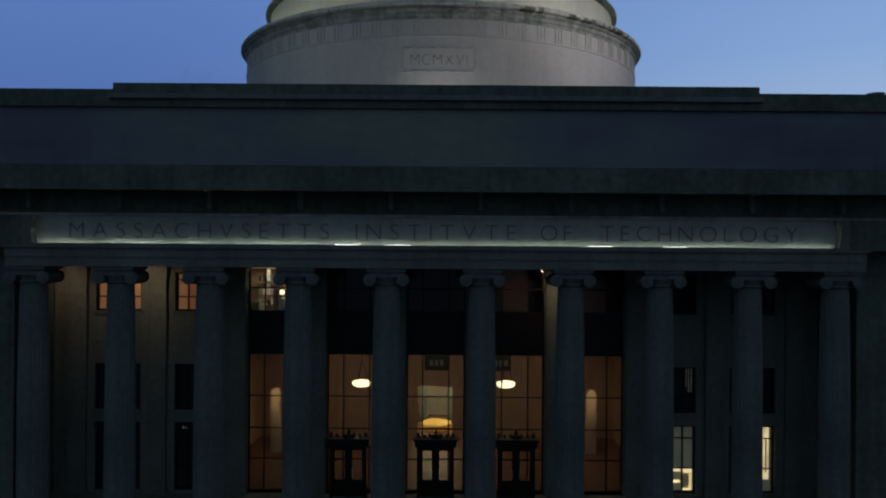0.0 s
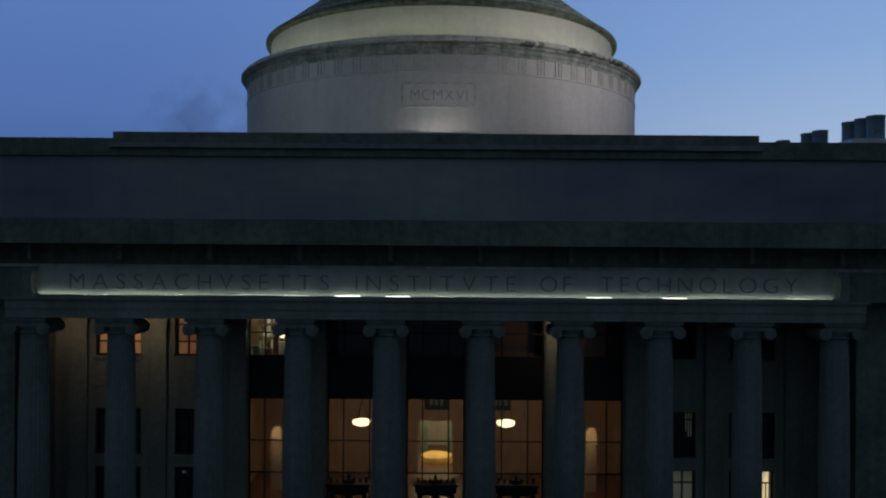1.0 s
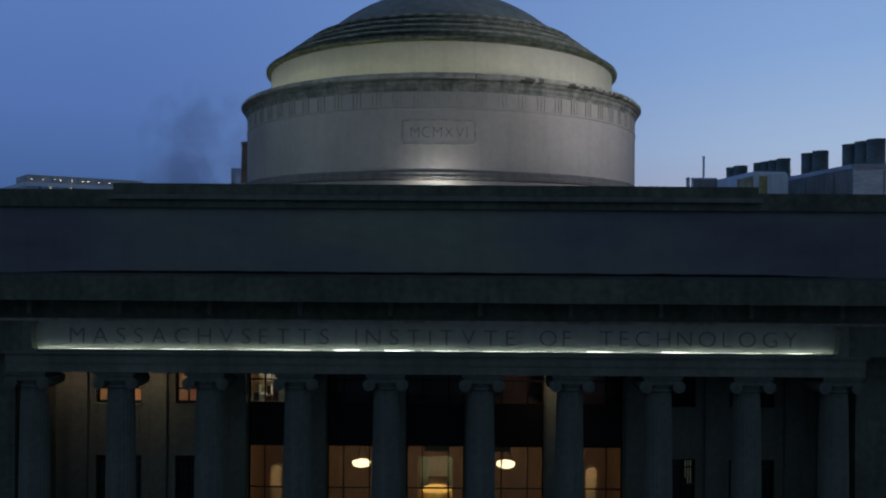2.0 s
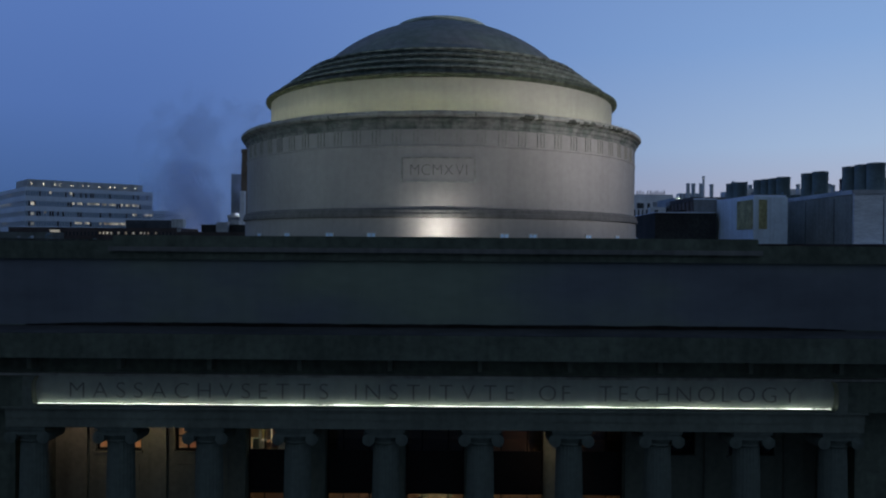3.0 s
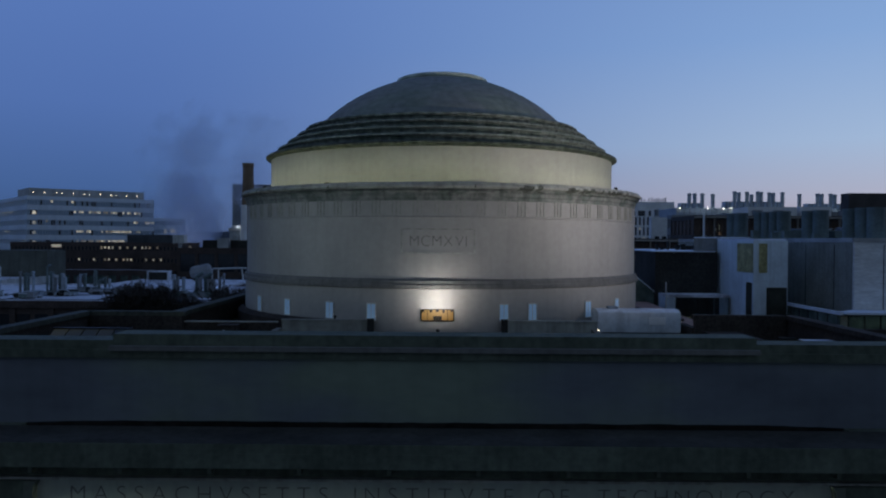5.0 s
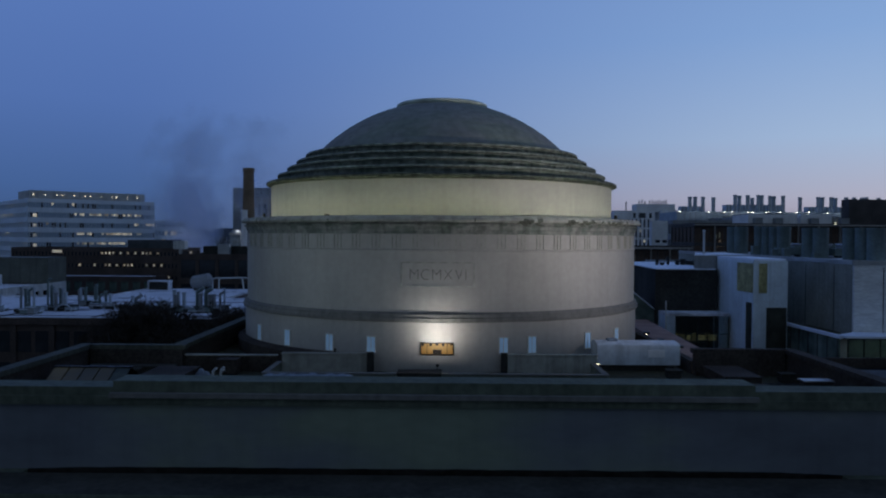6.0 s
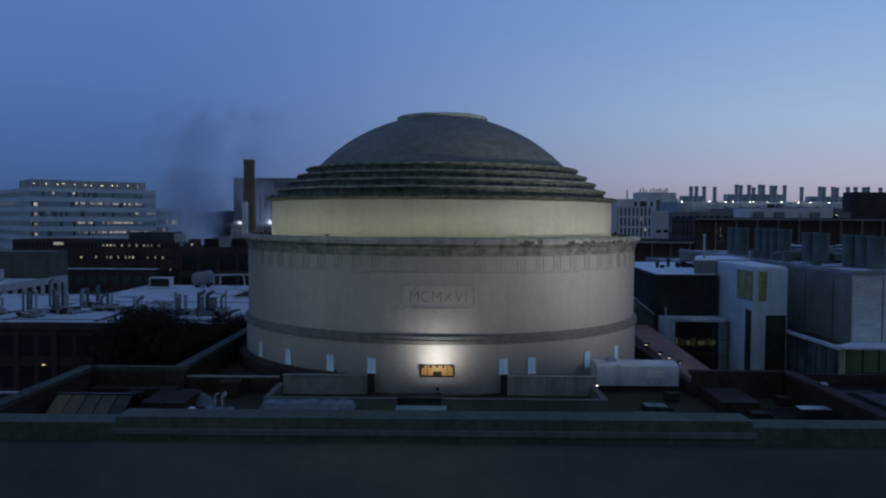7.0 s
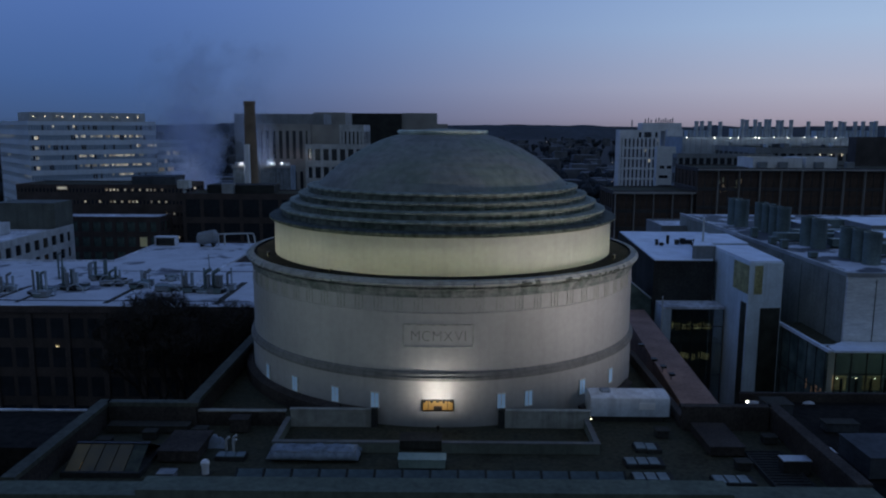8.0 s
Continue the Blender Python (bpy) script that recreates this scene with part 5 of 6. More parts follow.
# ---- buildings round about ----
def block(name, label, x, y, turn, w, d, z0, z1, wall, floors=0, bays=0, side_bays=0, lit=(), glassmat=None, sill=.9, head=.5, pier=.5, roofmat=None, category="building", seed=1, faces="front right left", glow=None, lit_share=1.0, stray=.012, shaded=0.0):
    """A building with its near corner at (x, y): core, proud piers and floor bands, panes between, flat roof with a rim."""
    rng = random.Random(seed)
    b = thing(name, label, category, pose(x, y, 0, 0, 0, turn))
    gm = glassmat or DARKGLASS
    t = .3
    part("core", boxes((t, w - t, t, d - t, z0, z1 - .05)), wall, b)
    part("roof", boxes((t, w - t, t, d - t, z1 - .05, z1 + .06)), roofmat or ROOFING, b)
    low = z1 - head if floors else z0
    part("wall", boxes((0, w, 0, t, low, z1 + .35)), wall, b)
    part("wall", boxes((0, w, d - t, d, z0, z1 + .35)), wall, b)
    for nm, a, c in (("left", 0, t), ("right", w - t, w)):
        part("wall", boxes((a, c, t, d - t, low if nm in faces and side_bays else z0, z1 + .35)), wall, b)
    if not floors:
        return b
    fh = (z1 - head - z0) / floors
    todo = []
    for nm, length, n in (("front", w, bays), ("right", d - 2 * t, side_bays), ("left", d - 2 * t, side_bays)):
        if nm not in faces or not n:
            continue
        base = Matrix() if nm == "front" else pose(w, t, 0, 0, 0, 90) if nm == "right" else pose(0, d - t, 0, 0, 0, -90)
        bw = length / n
        band = finish(boxes((0, length, 0, t, 0, sill)), "band", wall)
        post = finish(boxes((-pier / 2, pier / 2, .02, t, z0, z1 - head)), "pier", wall)
        pw, ph = bw - pier, fh - sill
        ms = [finish(boxes((-pw / 2, pw / 2, -.03, .03, 0 if mm is gm else ph * (1 - lit_share), ph)), "window", mm) for mm in (gm, *lit)]
        shade_mesh = finish(boxes((-pw / 2, pw / 2, -.03, .03, 0, ph)), "window", DARKGLASS)
        runs = [(rng.random(), rng.uniform(.1, .6), rng.random()) for _ in range(floors)]
        for f in range(floors):
            todo.append(("band", band, base @ pose(0, 0, z0 + f * fh)))
            for k in range(n):
                pick = ms[0] if rng.random() >= shaded else shade_mesh
                start, span, chance = runs[f]
                if glow is not None and nm == "front":
                    start, span, chance = (*glow[f], 0) if f in glow else (0, 0, 1)
                if lit and rng.random() < ((.74 if shaded else .5) if chance < 2 * LIT_SHARE.get(name, .12) and start - span / 2 < k / n < start + span / 2 else stray):
                    pick = rng.choice(ms[1:])
                todo.append(("window", pick, base @ pose((k + .5) * bw, .26, z0 + f * fh + sill)))
                if lit_share < 1 and pick in ms[1:]:
                    todo.append(("window", ms[0], base @ pose((k + .5) * bw, .30, z0 + f * fh + sill)))
        for k in range(n + 1):
            todo.append(("pier", post, base @ pose(min(max(k * bw, pier / 2), length - pier / 2), 0, 0)))
    for nm, me, m in todo:
        shared(nm, me, b, m)
    return b


LIT_SHARE = {"office_block": .42, "brick_block": .16, "dark_block": .3, "tower_block": .0, "glass_block": .05, "pale_block": .03}
LITS = (WARM, PALE)

# pale office block with ribbon windows and lit penthouse
tower_ = block("office_block", "pale office block with ribbon windows, some lit", -169.5, 309, 40, 51, 62, 8, 46, OFFICEWHITE, 9, 52, 60, (WARM, PALE, PALE), BLUEGLASS, 2.05, 1.3, .14, seed=3, glow={7: (.62, .50), 6: (.9, .2), 5: (.62, .52), 4: (.64, .58), 3: (.7, .2)}, lit_share=.45, shaded=.16)
ph = block("office_block", "lit rooftop storey of the pale office block", -173.5, 318, 40, 47, 22, 46.0, 49.7, CONCRETE)
for k in range(12):
    part("wall_lamp", boxes((-.12, .12, -.2, 0, 0, .2)), GLINT, ph, "small bright wall lamp", at=pose(1.5 + 3.7 * k + .8 * (k % 3), 0, 48.2))
block("office_block", "lower wing of the pale office block", -131, 344, 40, 14, 14, 8, 38, PALECLAD, 8, 10, 4, LITS, BLUEGLASS, 1.9, 1.0, .12, seed=8)
for f in range(4):
    part("lit_stair", boxes((2.2, 3.4, .2, .28, 0, 1.3)), PALE, tower_, "lit stair window", at=pose(0, 0, 8 + 4.08 * (4 + f) + 2.3))
# low dark brick rows before it
row_ = block("dark_block", "long dark brick laboratory row with lit windows", -122, 214, 0, 48, 16, 0, 27.7, BRICK, 8, 46, 5, (PALE, WARM, PALE), DARKGLASS, 2.3, .8, .5, seed=5, glow={7: (.66, .44), 6: (.62, .5), 5: (.95, .12), 3: (.9, .1)}, lit_share=.6)
part("lit_bay", boxes((11.6, 14.4, -.06, .02, 26.6, 27.4)), PALE, row_, "bright lit loft bay")
roof_unit(-90, -77.6, 216, 224, 27.76, 30.2, NAVYWALL, "plain dark penthouse on the brick laboratory row")
block("brick_block", "brick block with snow along its roof", -102, 196, 0, 27, 9, 0, 20.7, BRICK, 5, 9, 3, (DIM, ROOMDIM), TEALGLASS, 1.4, 1.0, 1.0, SNOWY, seed=11)
block("pale_block", "pale concrete block with deep square windows", -131, 148, 0, 38.5, 38, 0, 20, CONCRETE, 5, 10, 10, LITS, DARKGLASS, 1.5, 1.2, 1.6, SNOWY, seed=6)
roof_unit(-107, -92.8, 178, 186.6, 20.1, 26.2, OLIVECLAD, "dark louvred plant enclosure on the pale block")
roof_unit(-104, -99.5, 166, 171, 20.1, 22.6, CONCRETE, "pale plant room on the pale block")
roof_unit(-109, -105, 158, 163, 20.1, 21.9, CONCRETE, "pale plant room on the pale block")
block("brick_block", "dark brick block with broad windows in a frame", -70.3, 200, 0, 31, 14, 0, 26.5, BRICK, 4, 6, 3, LITS, DARKGLASS, 1.6, 1.2, .9, seed=21)
roof_unit(-64.5, -46.6, 203, 210, 26.6, 28.8, DARKWALL, "dark plant room on the brick block")
roof_unit(-60, -57, 201, 203, 26.6, 29.4, METAL, "metal plant unit on the brick block")

# snowy laboratory roof on the left
snowy = thing("brick_block", "low dark brick block under a snow-covered roof", "building", pose(0, 0, 0))
part("wall", boxes((-125, -23, 94.8, 128, 0, 20.9), (-57, -37, 128, 150, 0, 20.9)), BRICK, snowy)
part("roof", boxes((-125, -23, 94.8, 128, 20.9, 21.25), (-57, -37, 128, 150, 20.9, 21.25)), THINSNOW, snowy, "snow-covered flat roof")
part("parapet_front", boxes((-125, -23, 94.5, 94.8, 20.5, 21.38)), BRICK, snowy)
part("parapet_snow", boxes((-125, -23, 94.48, 94.82, 21.38, 21.46)), SNOWY, snowy)
part("parapet", boxes( (-57.3, -57, 128, 150.3, 20.5, 21.5), (-125, -57.3, 128, 128.3, 20.5, 21.5), (-37, -36.7, 94.8, 128, 21.25, 21.5)), SNOWY, snowy)
wm = finish(boxes((-.9, .9, -.03, .06, -1.3, 1.3)), "window", DARKGLASS)
pm = finish(boxes((-.35, .35, -.3, 0, 0, 20.4)), "pier", BRICK)
for k in range(26):
    for f in range(5):
        shared("window", wm, snowy, pose(-86 + 2.4 * k, 94.76, 2.8 + 3.9 * f))
    if k % 2 == 0:
        shared("pier", pm, snowy, pose(-87.2 + 2.4 * k, 94.8, 0))
part("lit_window", boxes((-.2, .2, -.05, .0, -.08, .08)), BRIGHT, snowy, "small lit window", at=pose(-50.2, 94.68, 16.03))
rng = random.Random(12)


def roof_pipe(x, y, h, r, mat, bend=False):
    v = thing("vent_pipe", "slim grey fume pipe on the snowy roof", "vent pipe", pose(x, y, 21.25), "snow roof pipes")
    bm = bmesh.new()
    tube(bm, (0, 0, 0), (0, 0, h), r, r * .95, 10)
    part("pipe", bm, mat, v)
    bm = bmesh.new()
    if bend:
        tube(bm, (0, 0, h - .05), (r * 3.5, 0, h + r * 2), r * 1.05, r * .95, 8)
    else:
        tube(bm, (0, 0, h), (0, 0, h + .16), r * 1.3, r * 1.15, 10)
    part("cap", bm, mat, v)


# rows of pipes: first and last x, y, count, height, radius
for x0, x1, y, n, h, r in ((-56.6, -54.6, 101.6, 4, 3.4, .16), (-58.9, -58.5, 112.8, 2, 3.6, .12), (-54.2, -52.2, 105, 6, 2.9, .2), (-54.4, -53.2, 113, 3, 2.6, .18), (-51.4, -50.9, 111.8, 2, 3.1, .2),
                           (-49.6, -48.2, 109.8, 3, 2.2, .16), (-45.8, -45.3, 112.2, 2, 1.4, .2), (-42.4, -42.2, 106, 1, 2.8, .06), (-37.2, -35.9, 104.4, 4, 2.7, .19), (-34.9, -34.6, 107.5, 1, 3.2, .13),
                           (-33.6, -31.4, 103.8, 5, 2.9, .22), (-30.9, -30.4, 105.2, 2, 3.0, .13), (-62.4, -60.6, 103.5, 4, 2.6, .16), (-66.8, -65, 107, 4, 2.5, .16), (-38.4, -38.2, 121, 1, 2.4, .06), (-72, -69, 104, 5, 2.7, .18)):
    for k in range(n):
        x = x0 + (x1 - x0) * (k / max(1, n - 1))
        roof_pipe(x + rng.uniform(-.1, .1), y + rng.uniform(-.5, .5), h * rng.uniform(.75, 1.08), r * rng.uniform(1.0, 1.4), rng.choice((GREYWALL, GREENMETAL, GREYWALL, STACKMETAL)), rng.random() < .2)
for cx, cy, w in ((-55.6, 101.4, 2.2), (-53, 105.4, 2.6), (-51.6, 112.4, 2.4), (-48.6, 109, 2), (-39.2, 105, 2.8), (-36.2, 105, 2.0), (-32.2, 104.6, 2.6), (-44, 107, 2.2), (-61.5, 104.2, 2.4), (-66, 107.6, 2.4), (-42, 113, 1.4), (-70.4, 104.4, 3)):
    for k in range(9):
        a, d, h = rng.uniform(.35, w * .4), rng.uniform(.3, .7), rng.uniform(.25, .85)
        x, y = cx + rng.uniform(-w, w) * .7, cy + rng.uniform(-1.3, 1.3)
        roof_unit(x - a, x + a, y - d, y + d, 21.25, 21.25 + h, rng.choice((GREYWALL, GREENMETAL, DARKWALL, STACKMETAL)), "small snow-dusted fan box among the roof pipes", rng.choice((SNOWY, GREYWALL, DARKWALL, GREENMETAL)))
    hp = thing("roof_duct", "bent grey duct between the roof pipes", "duct", pose(cx + .8, cy - 1.2, 21.25))
    bm = bmesh.new()
    bent(bm, [(1.1 * math.cos(math.pi * k / 8), .2 * math.sin(math.pi * k / 8), .9 * math.sin(math.pi * k / 8)) for k in range(9)], .12)
    part("duct", bm, STACKMETAL, hp)
for x, y, sx, sy in ((-44.6, 102.3, .35, 5.6), (-30.1, 103.6, .45, 7.2), (-60.2, 103.6, .3, 4.0), (-50, 98.2, 24, .16), (-56.5, 104, .25, 7), (-40, 119.5, 12, .15), (-66, 98.3, 8, .18)):
    wk = thing("roof_walkway", "dark trodden walkway strip through the roof snow", "walkway", pose(x, y, 21.25))
    part("strip", boxes((-sx, sx, -sy, sy, 0, .05)), LEAD, wk)
tank = thing("roof_tank", "pale round tank lying on the snowy roof", "tank", pose(-46.6, 146, 21.25))
bm = bmesh.new()
lathe(bm, [(.01, -2.0), (.8, -1.95), (1.25, -1.6), (1.3, -1.2), (1.3, 1.2), (1.25, 1.6), (.8, 1.95), (.01, 2.0)], 20)
part("shell", bm, GREYWALL, tank, "", True, at=pose(0, 0, 1.7, 0, 78, 0))
for x in (-1.1, 1.1):
    part("saddle", boxes((x - .2, x + .2, -.8, .8, 0, .75)), DARKWALL, tank)
frame_box = thing("roof_hatch", "dark hatch box with a pale snowy frame", "hatch", pose(-55, 147, 21.25))
part("body", boxes((-1.8, 1.8, -.6, .8, 0, 1.5)), DARKWALL, frame_box)
part("rim", boxes((-2.1, 2.1, -.8, 1.0, 1.5, 1.75), (-2.1, -1.8, -.8, .8, 0, 1.5), (1.8, 2.1, -.8, .8, 0, 1.5)), SNOWY, frame_box)
for cx in (-41.8, -40.6):
    rl = thing("pipe_loop", "bent pale pipe arch on the snowy roof", "pipe", pose(cx, 147, 21.25))
    bm = bmesh.new()
    bent(bm, [(-3, 0, 0), (-3, 0, 1.9), (-2.9, 0, 2.15), (-2.6, 0, 2.25), (2.3, 0, 2.4), (2.6, 0, 2.3), (2.75, 0, 2.0), (3.0, 0, 0)], .14)
    part("pipe", bm, PALEMETAL, rl)
mast = thing("pale_mast", "pale square-headed vent mast", "vent", pose(-70.5, 203, 0))
part("post", boxes((-.35, .35, -.35, .35, 0, 28)), CONCRETE, mast)
part("head", boxes((-1.5, 1.5, -1.2, 1.2, 28, 30.2)), PALEMETAL, mast)

# tall stacks and steam
st = thing("chimney", "tall tapered brick chimney with a pale lining beside", "chimney", pose(-58.4, 226, 0))
bm = bmesh.new()
lathe(bm, [(2.5, 0), (1.95, 28), (1.55, 50.4), (1.7, 50.6), (1.7, 51.6), (1.2, 51.6), (1.1, 50)], 28)
part("shaft", bm, CHIMNEY, st, "", True)
st2 = thing("chimney", "short white metal flue", "chimney", pose(-58.8, 223, 0))
bm = bmesh.new()
lathe(bm, [(.85, 0), (.85, 39.2), (.6, 39.2), (.5, 38)], 20)
part("shaft", bm, WHITEMETAL, st2, "", True)
for x0, x1 in ((-58, -48.8), (-66.5, -61)):
    ct = thing("cooling_tower", "pale louvred cooling tower with lit rim", "cooling tower", pose((x0 + x1) / 2, 238, 0))
    w = (x1 - x0) / 2
    part("body", boxes((-w, w, -3, 5, 0, 32.3)), HUTMETAL, ct)
    part("rim", boxes((-w - .2, w + .2, -3.2, -3, 31.8, 32.6)), METAL, ct)
    for q in (-.5, .5):
        bm = bmesh.new()
        lathe(bm, [(1.6, 32.3), (1.45, 33.4), (1.3, 33.4), (1.3, 32.3)], 18, q * w, 0)
        part("fan_shroud", bm, METAL, ct)
    for q in (-.62, -.1, .5):
        part("work_lamp", boxes((q * w - .45, q * w + .45, -2.9, -2.75, 32.32, 32.46)), PLANTGLOW, ct, "bright cool work lamp")


def plume(x, y, z0, z1, r0, r1, drift, n, seed, size, thin=.5, fade=.8):
    rg = np.random.RandomState(seed)
    t = rg.rand(n) ** fade
    ang, rad = rg.rand(n) * 6.283, 1.3 * np.sqrt(rg.rand(n))
    r = r0 + (r1 - r0) * t
    cx = x + drift * t + np.cos(ang) * rad * r
    cy = y + np.sin(ang) * rad * r
    cz = z0 + (z1 - z0) * t + rg.randn(n) * 1.2
    keep = np.array([noise.noise((a * .075 + seed, b * .075, c * .06)) + .5 * noise.noise((a * .2, b * .2, c * .17)) for a, b, c in zip(cx, cy, cz)]) > thin * (t - .75) + 1.25 * (rad - .62) + .6 * (rg.rand(n) - .5)
    pts = np.stack([cx, cy, cz], 1)[keep]
    s = size * (.6 + .8 * rg.rand(len(pts)))
    tet = np.array([(1, 1, 1), (1, -1, -1), (-1, 1, -1), (-1, -1, 1)]) * .6
    verts = (pts[:, None, :] + tet[None] * s[:, None, None]).reshape(-1, 3)
    base = (np.arange(len(pts)) * 4)[:, None, None]
    faces = (np.array([(0, 1, 2), (0, 3, 1), (0, 2, 3), (1, 3, 2)])[None] + base).reshape(-1, 3)
    mesh = bpy.data.meshes.new("steam")
    mesh.from_pydata(verts.tolist(), [], faces.tolist())
    mesh.materials.append(STEAM)
    return tagged(new("steam", mesh), "pale drifting steam rising from the plant", "steam", kind="stuff")


plume(-81.5, 250, 20, 50, 7.5, 11, -2, 420000, 2, .058, .5, 1.5)
plume(-88, 250, 30, 72, 11, 13.5, 5, 420000, 5, .043, .35)
plume(-67, 255, 40, 70, 6, 10, 6, 90000, 9, .04, .35)
plume(-57, 237, 32, 50, 3, 8, -6, 36000, 7, .05)

# distant blocks behind the dome
block("pale_block", "concrete slab block with tall narrow windows", -68, 272, 0, 19, 16, 0, 45, BEIGE, 3, 8, 4, LITS, DARKGLASS, 4.5, 2.0, 1.2, seed=2)
block("dark_block", "dark grey plant storey on the concrete slab", -77, 276, 0, 32, 18, 0, 48.6, GREYWALL)
block("pale_block", "blank beige end wall of the concrete slab", -49, 273, 0, 10, 22, 0, 44.8, BEIGE)
block("pale_block", "pale concrete wing with narrow windows", -39, 272.6, 0, 8.6, 22, 0, 44.8, CONCRETE, 5, 6, 4, LITS, DARKGLASS, 4.0, 2.0, .8, seed=4)
block("pale_block", "lower pale concrete wing with square windows", -50, 266, 0, 23, 7, 0, 38, CONCRETE, 6, 8, 3, LITS, DARKGLASS, 2.2, 1.2, 1.0, seed=9)
block("pale_block", "blank beige tower behind", -53, 300, 0, 12.5, 20, 0, 49.6, BEIGE)
block("dark_block", "black-clad office cube beyond the dome", -43, 330, 0, 22, 22, 0, 49.9, DARKWALL)
block("pale_block", "beige block beyond the dome", -20.8, 332, 0, 15, 20, 0, 50.1, BEIGE)
block("pale_block", "lower beige block beyond the dome", -8, 326, 0, 7, 14, 0, 45.5, BEIGE)
# white tower with grid windows and plant storey
block("tower_block", "white tower with a grid of narrow windows", 73.4, 335, 0, 17.6, 8, 0, 43.4, WHITEWALL, 9, 10, 6, (PALE, PALE), DARKGLASS, .9, 3.4, 1.0, seed=14, lit_share=.35, stray=.07)
pent = block("pale_block", "pale rooftop storey of the white tower", 83.6, 337, 0, 16.8, 9, 43.4, 46.4, WHITEWALL)
for x, w in ((-2.0, 1.1), (.4, 3.0), (5.0, 1.1)):
    part("dark_window", boxes((x, x + w, -2.06, -1.98, 40.5, 42.8)), DARKGLASS, pent)
block("pale_block", "pale stair tower of the white block", 93.4, 333, 0, 6.6, 12, 0, 43.8, WHITEWALL)
blank = block("pale_block", "pale blank block before the white tower", 73.5, 274, 0, 6.7, 3, 0, 37.6, PALESTONE)
for x, z, w in ((1.3, 30.2, 1.6), (3.8, 30.2, 1.6), (1, 26.8, 3.2), (1, 23.4, 4.6)):
    part("dark_window", boxes((x, x + w, -.03, .03, z, z + 1.0)), DARKGLASS, blank)
for k, x in enumerate((79.6, 85.4, 86.7, 88.0, 90.0, 91.3, 92.3, 93.3, 94.3, 95.3, 96.3, 97.3)):
    v = thing("vent_pipe", "slim flue on the white tower", "vent pipe", pose(x, 340, 43.45 if k < 1 else 46.45), "tower flues")
    bm = bmesh.new()
    tube(bm, (0, 0, 0), (0, 0, (4.4 if k < 1 else 1.7) + .35 * (k % 3)), .27, .25)
    part("pipe", bm, GREYWALL, v)
# fume-stack laboratory
plant_floor = block("pale_block", "long pale laboratory plant floor with work lamps", 82, 273, 0, 79, 22, 0, 41.0, BLUEPANEL)
block("dark_block", "dark laboratory block before the plant floor", 65.6, 222, 0, 28, 5, 0, 36.7, GREYWALL, 8, 14, 2, (), DARKGLASS, 1.6, .8, .6, seed=41)
for k, (x, h) in enumerate(((84, 45.5), (86.3, 45.6), (88.5, 45.5), (92.6, 45.4), (99.6, 47.2), (101.6, 47), (103.9, 47.1), (106, 46.2), (107.6, 47.2), (109.3, 47.2), (111.6, 46.9), (113.5, 46.9), (116.1, 47), (122.6, 45.6), (128.2, 45.7), (130.3, 45.7), (132.7, 45.7), (134.8, 45.5), (137.8, 45.6), (141.2, 45.7), (143.3, 45.6), (145.5, 45.8), (149, 45.5))):
    v = thing("fume_stack", "pale cylindrical fume stack on the plant floor", "fume stack", pose(x * 1.054, 279 + (k % 2) * 1.5, 41.05), "fume stacks")
    bm = bmesh.new()
    h += 1.4 if h < 46 else .5
    lathe(bm, [(.85, 0), (.85, .8), (.68, 1.1), (.68, h - 41.8), (.76, h - 41.7), (.76, h - 41.1), (.66, h - 41), (.6, h - 41.4)], 14)
    part("flue", bm, STACKMETAL, v, "", True)
for x0, x1, h in ((87, 94.5, 43.6), (103.5, 124, 44.3), (134, 154, 43.7)):
    plenum = roof_unit(x0, x1, 284, 288, 41.05, h, PALECLAD, "pale ribbed plenum behind the fume stacks")
    for k in range(int((x1 - x0) / 1.25)):
        part("rib", boxes((-(x1 - x0) / 2 + 1.25 * k + .3, -(x1 - x0) / 2 + 1.25 * k + .55, -2.08, -2.0, .15, h - 41.1)), GREYWALL, plenum)
for k, (x, z) in enumerate(((81, 41.1), (90.7, 41.1), (96.2, 41.1), (98.8, 41.1), (104.5, 41.1), (105.9, 41.1), (110.8, 41.1), (115.6, 41.1), (121.3, 41.1), (125.4, 41.1), (131.9, 41.1), (137.6, 41.1), (143.5, 41.1), (124.5, 35.6), (127.2, 36.5), (130.9, 36.4), (134.5, 36.4))):
    lm = thing("work_lamp", "bright work lamp along the plant floor", "light", pose(x * 1.027, 273, z) if z > 40 else pose(x * .884, 234.9, z), "plant lamps")
    part("lens", boxes((-.12, .12, -.5, -.3, .05, .24)), SPARK if z > 40 else GLINT, lm)
    part("arm", boxes((-.05, .05, -.4, .12, .0, .05)), BRONZE, lm)
for x in (86.3, 90.0):
    lm = thing("work_lamp", "small lamp on the dark laboratory wall", "light", pose(x, 222, 35.9), "plant lamps")
    part("lens", boxes((-.1, .1, -.4, -.25, .05, .22)), SPARK, lm)
    part("arm", boxes((-.05, .05, -.3, .12, 0, .05)), BRONZE, lm)
terrace = block("pale_block", "grey-blue lower plant terrace with work lamps", 93, 235, 0, 64, 37, 0, 38.3, GREYWALL, 9, 26, 8, (), DARKGLASS, 2.0, 1.4, .8, seed=44)
rg = random.Random(77)
for k in range(26):
    x, y, w = 94 + 2.4 * k + rg.uniform(-.8, .8), rg.uniform(236.5, 268), rg.uniform(.6, 1.9)
    roof_unit(x, x + w, y, y + rg.uniform(1, 2.2), 38.36, 38.36 + rg.uniform(.5, 1.5), rg.choice((GREYWALL, PALECLAD, STACKMETAL, NAVYWALL)), "small plant box on the laboratory terrace")
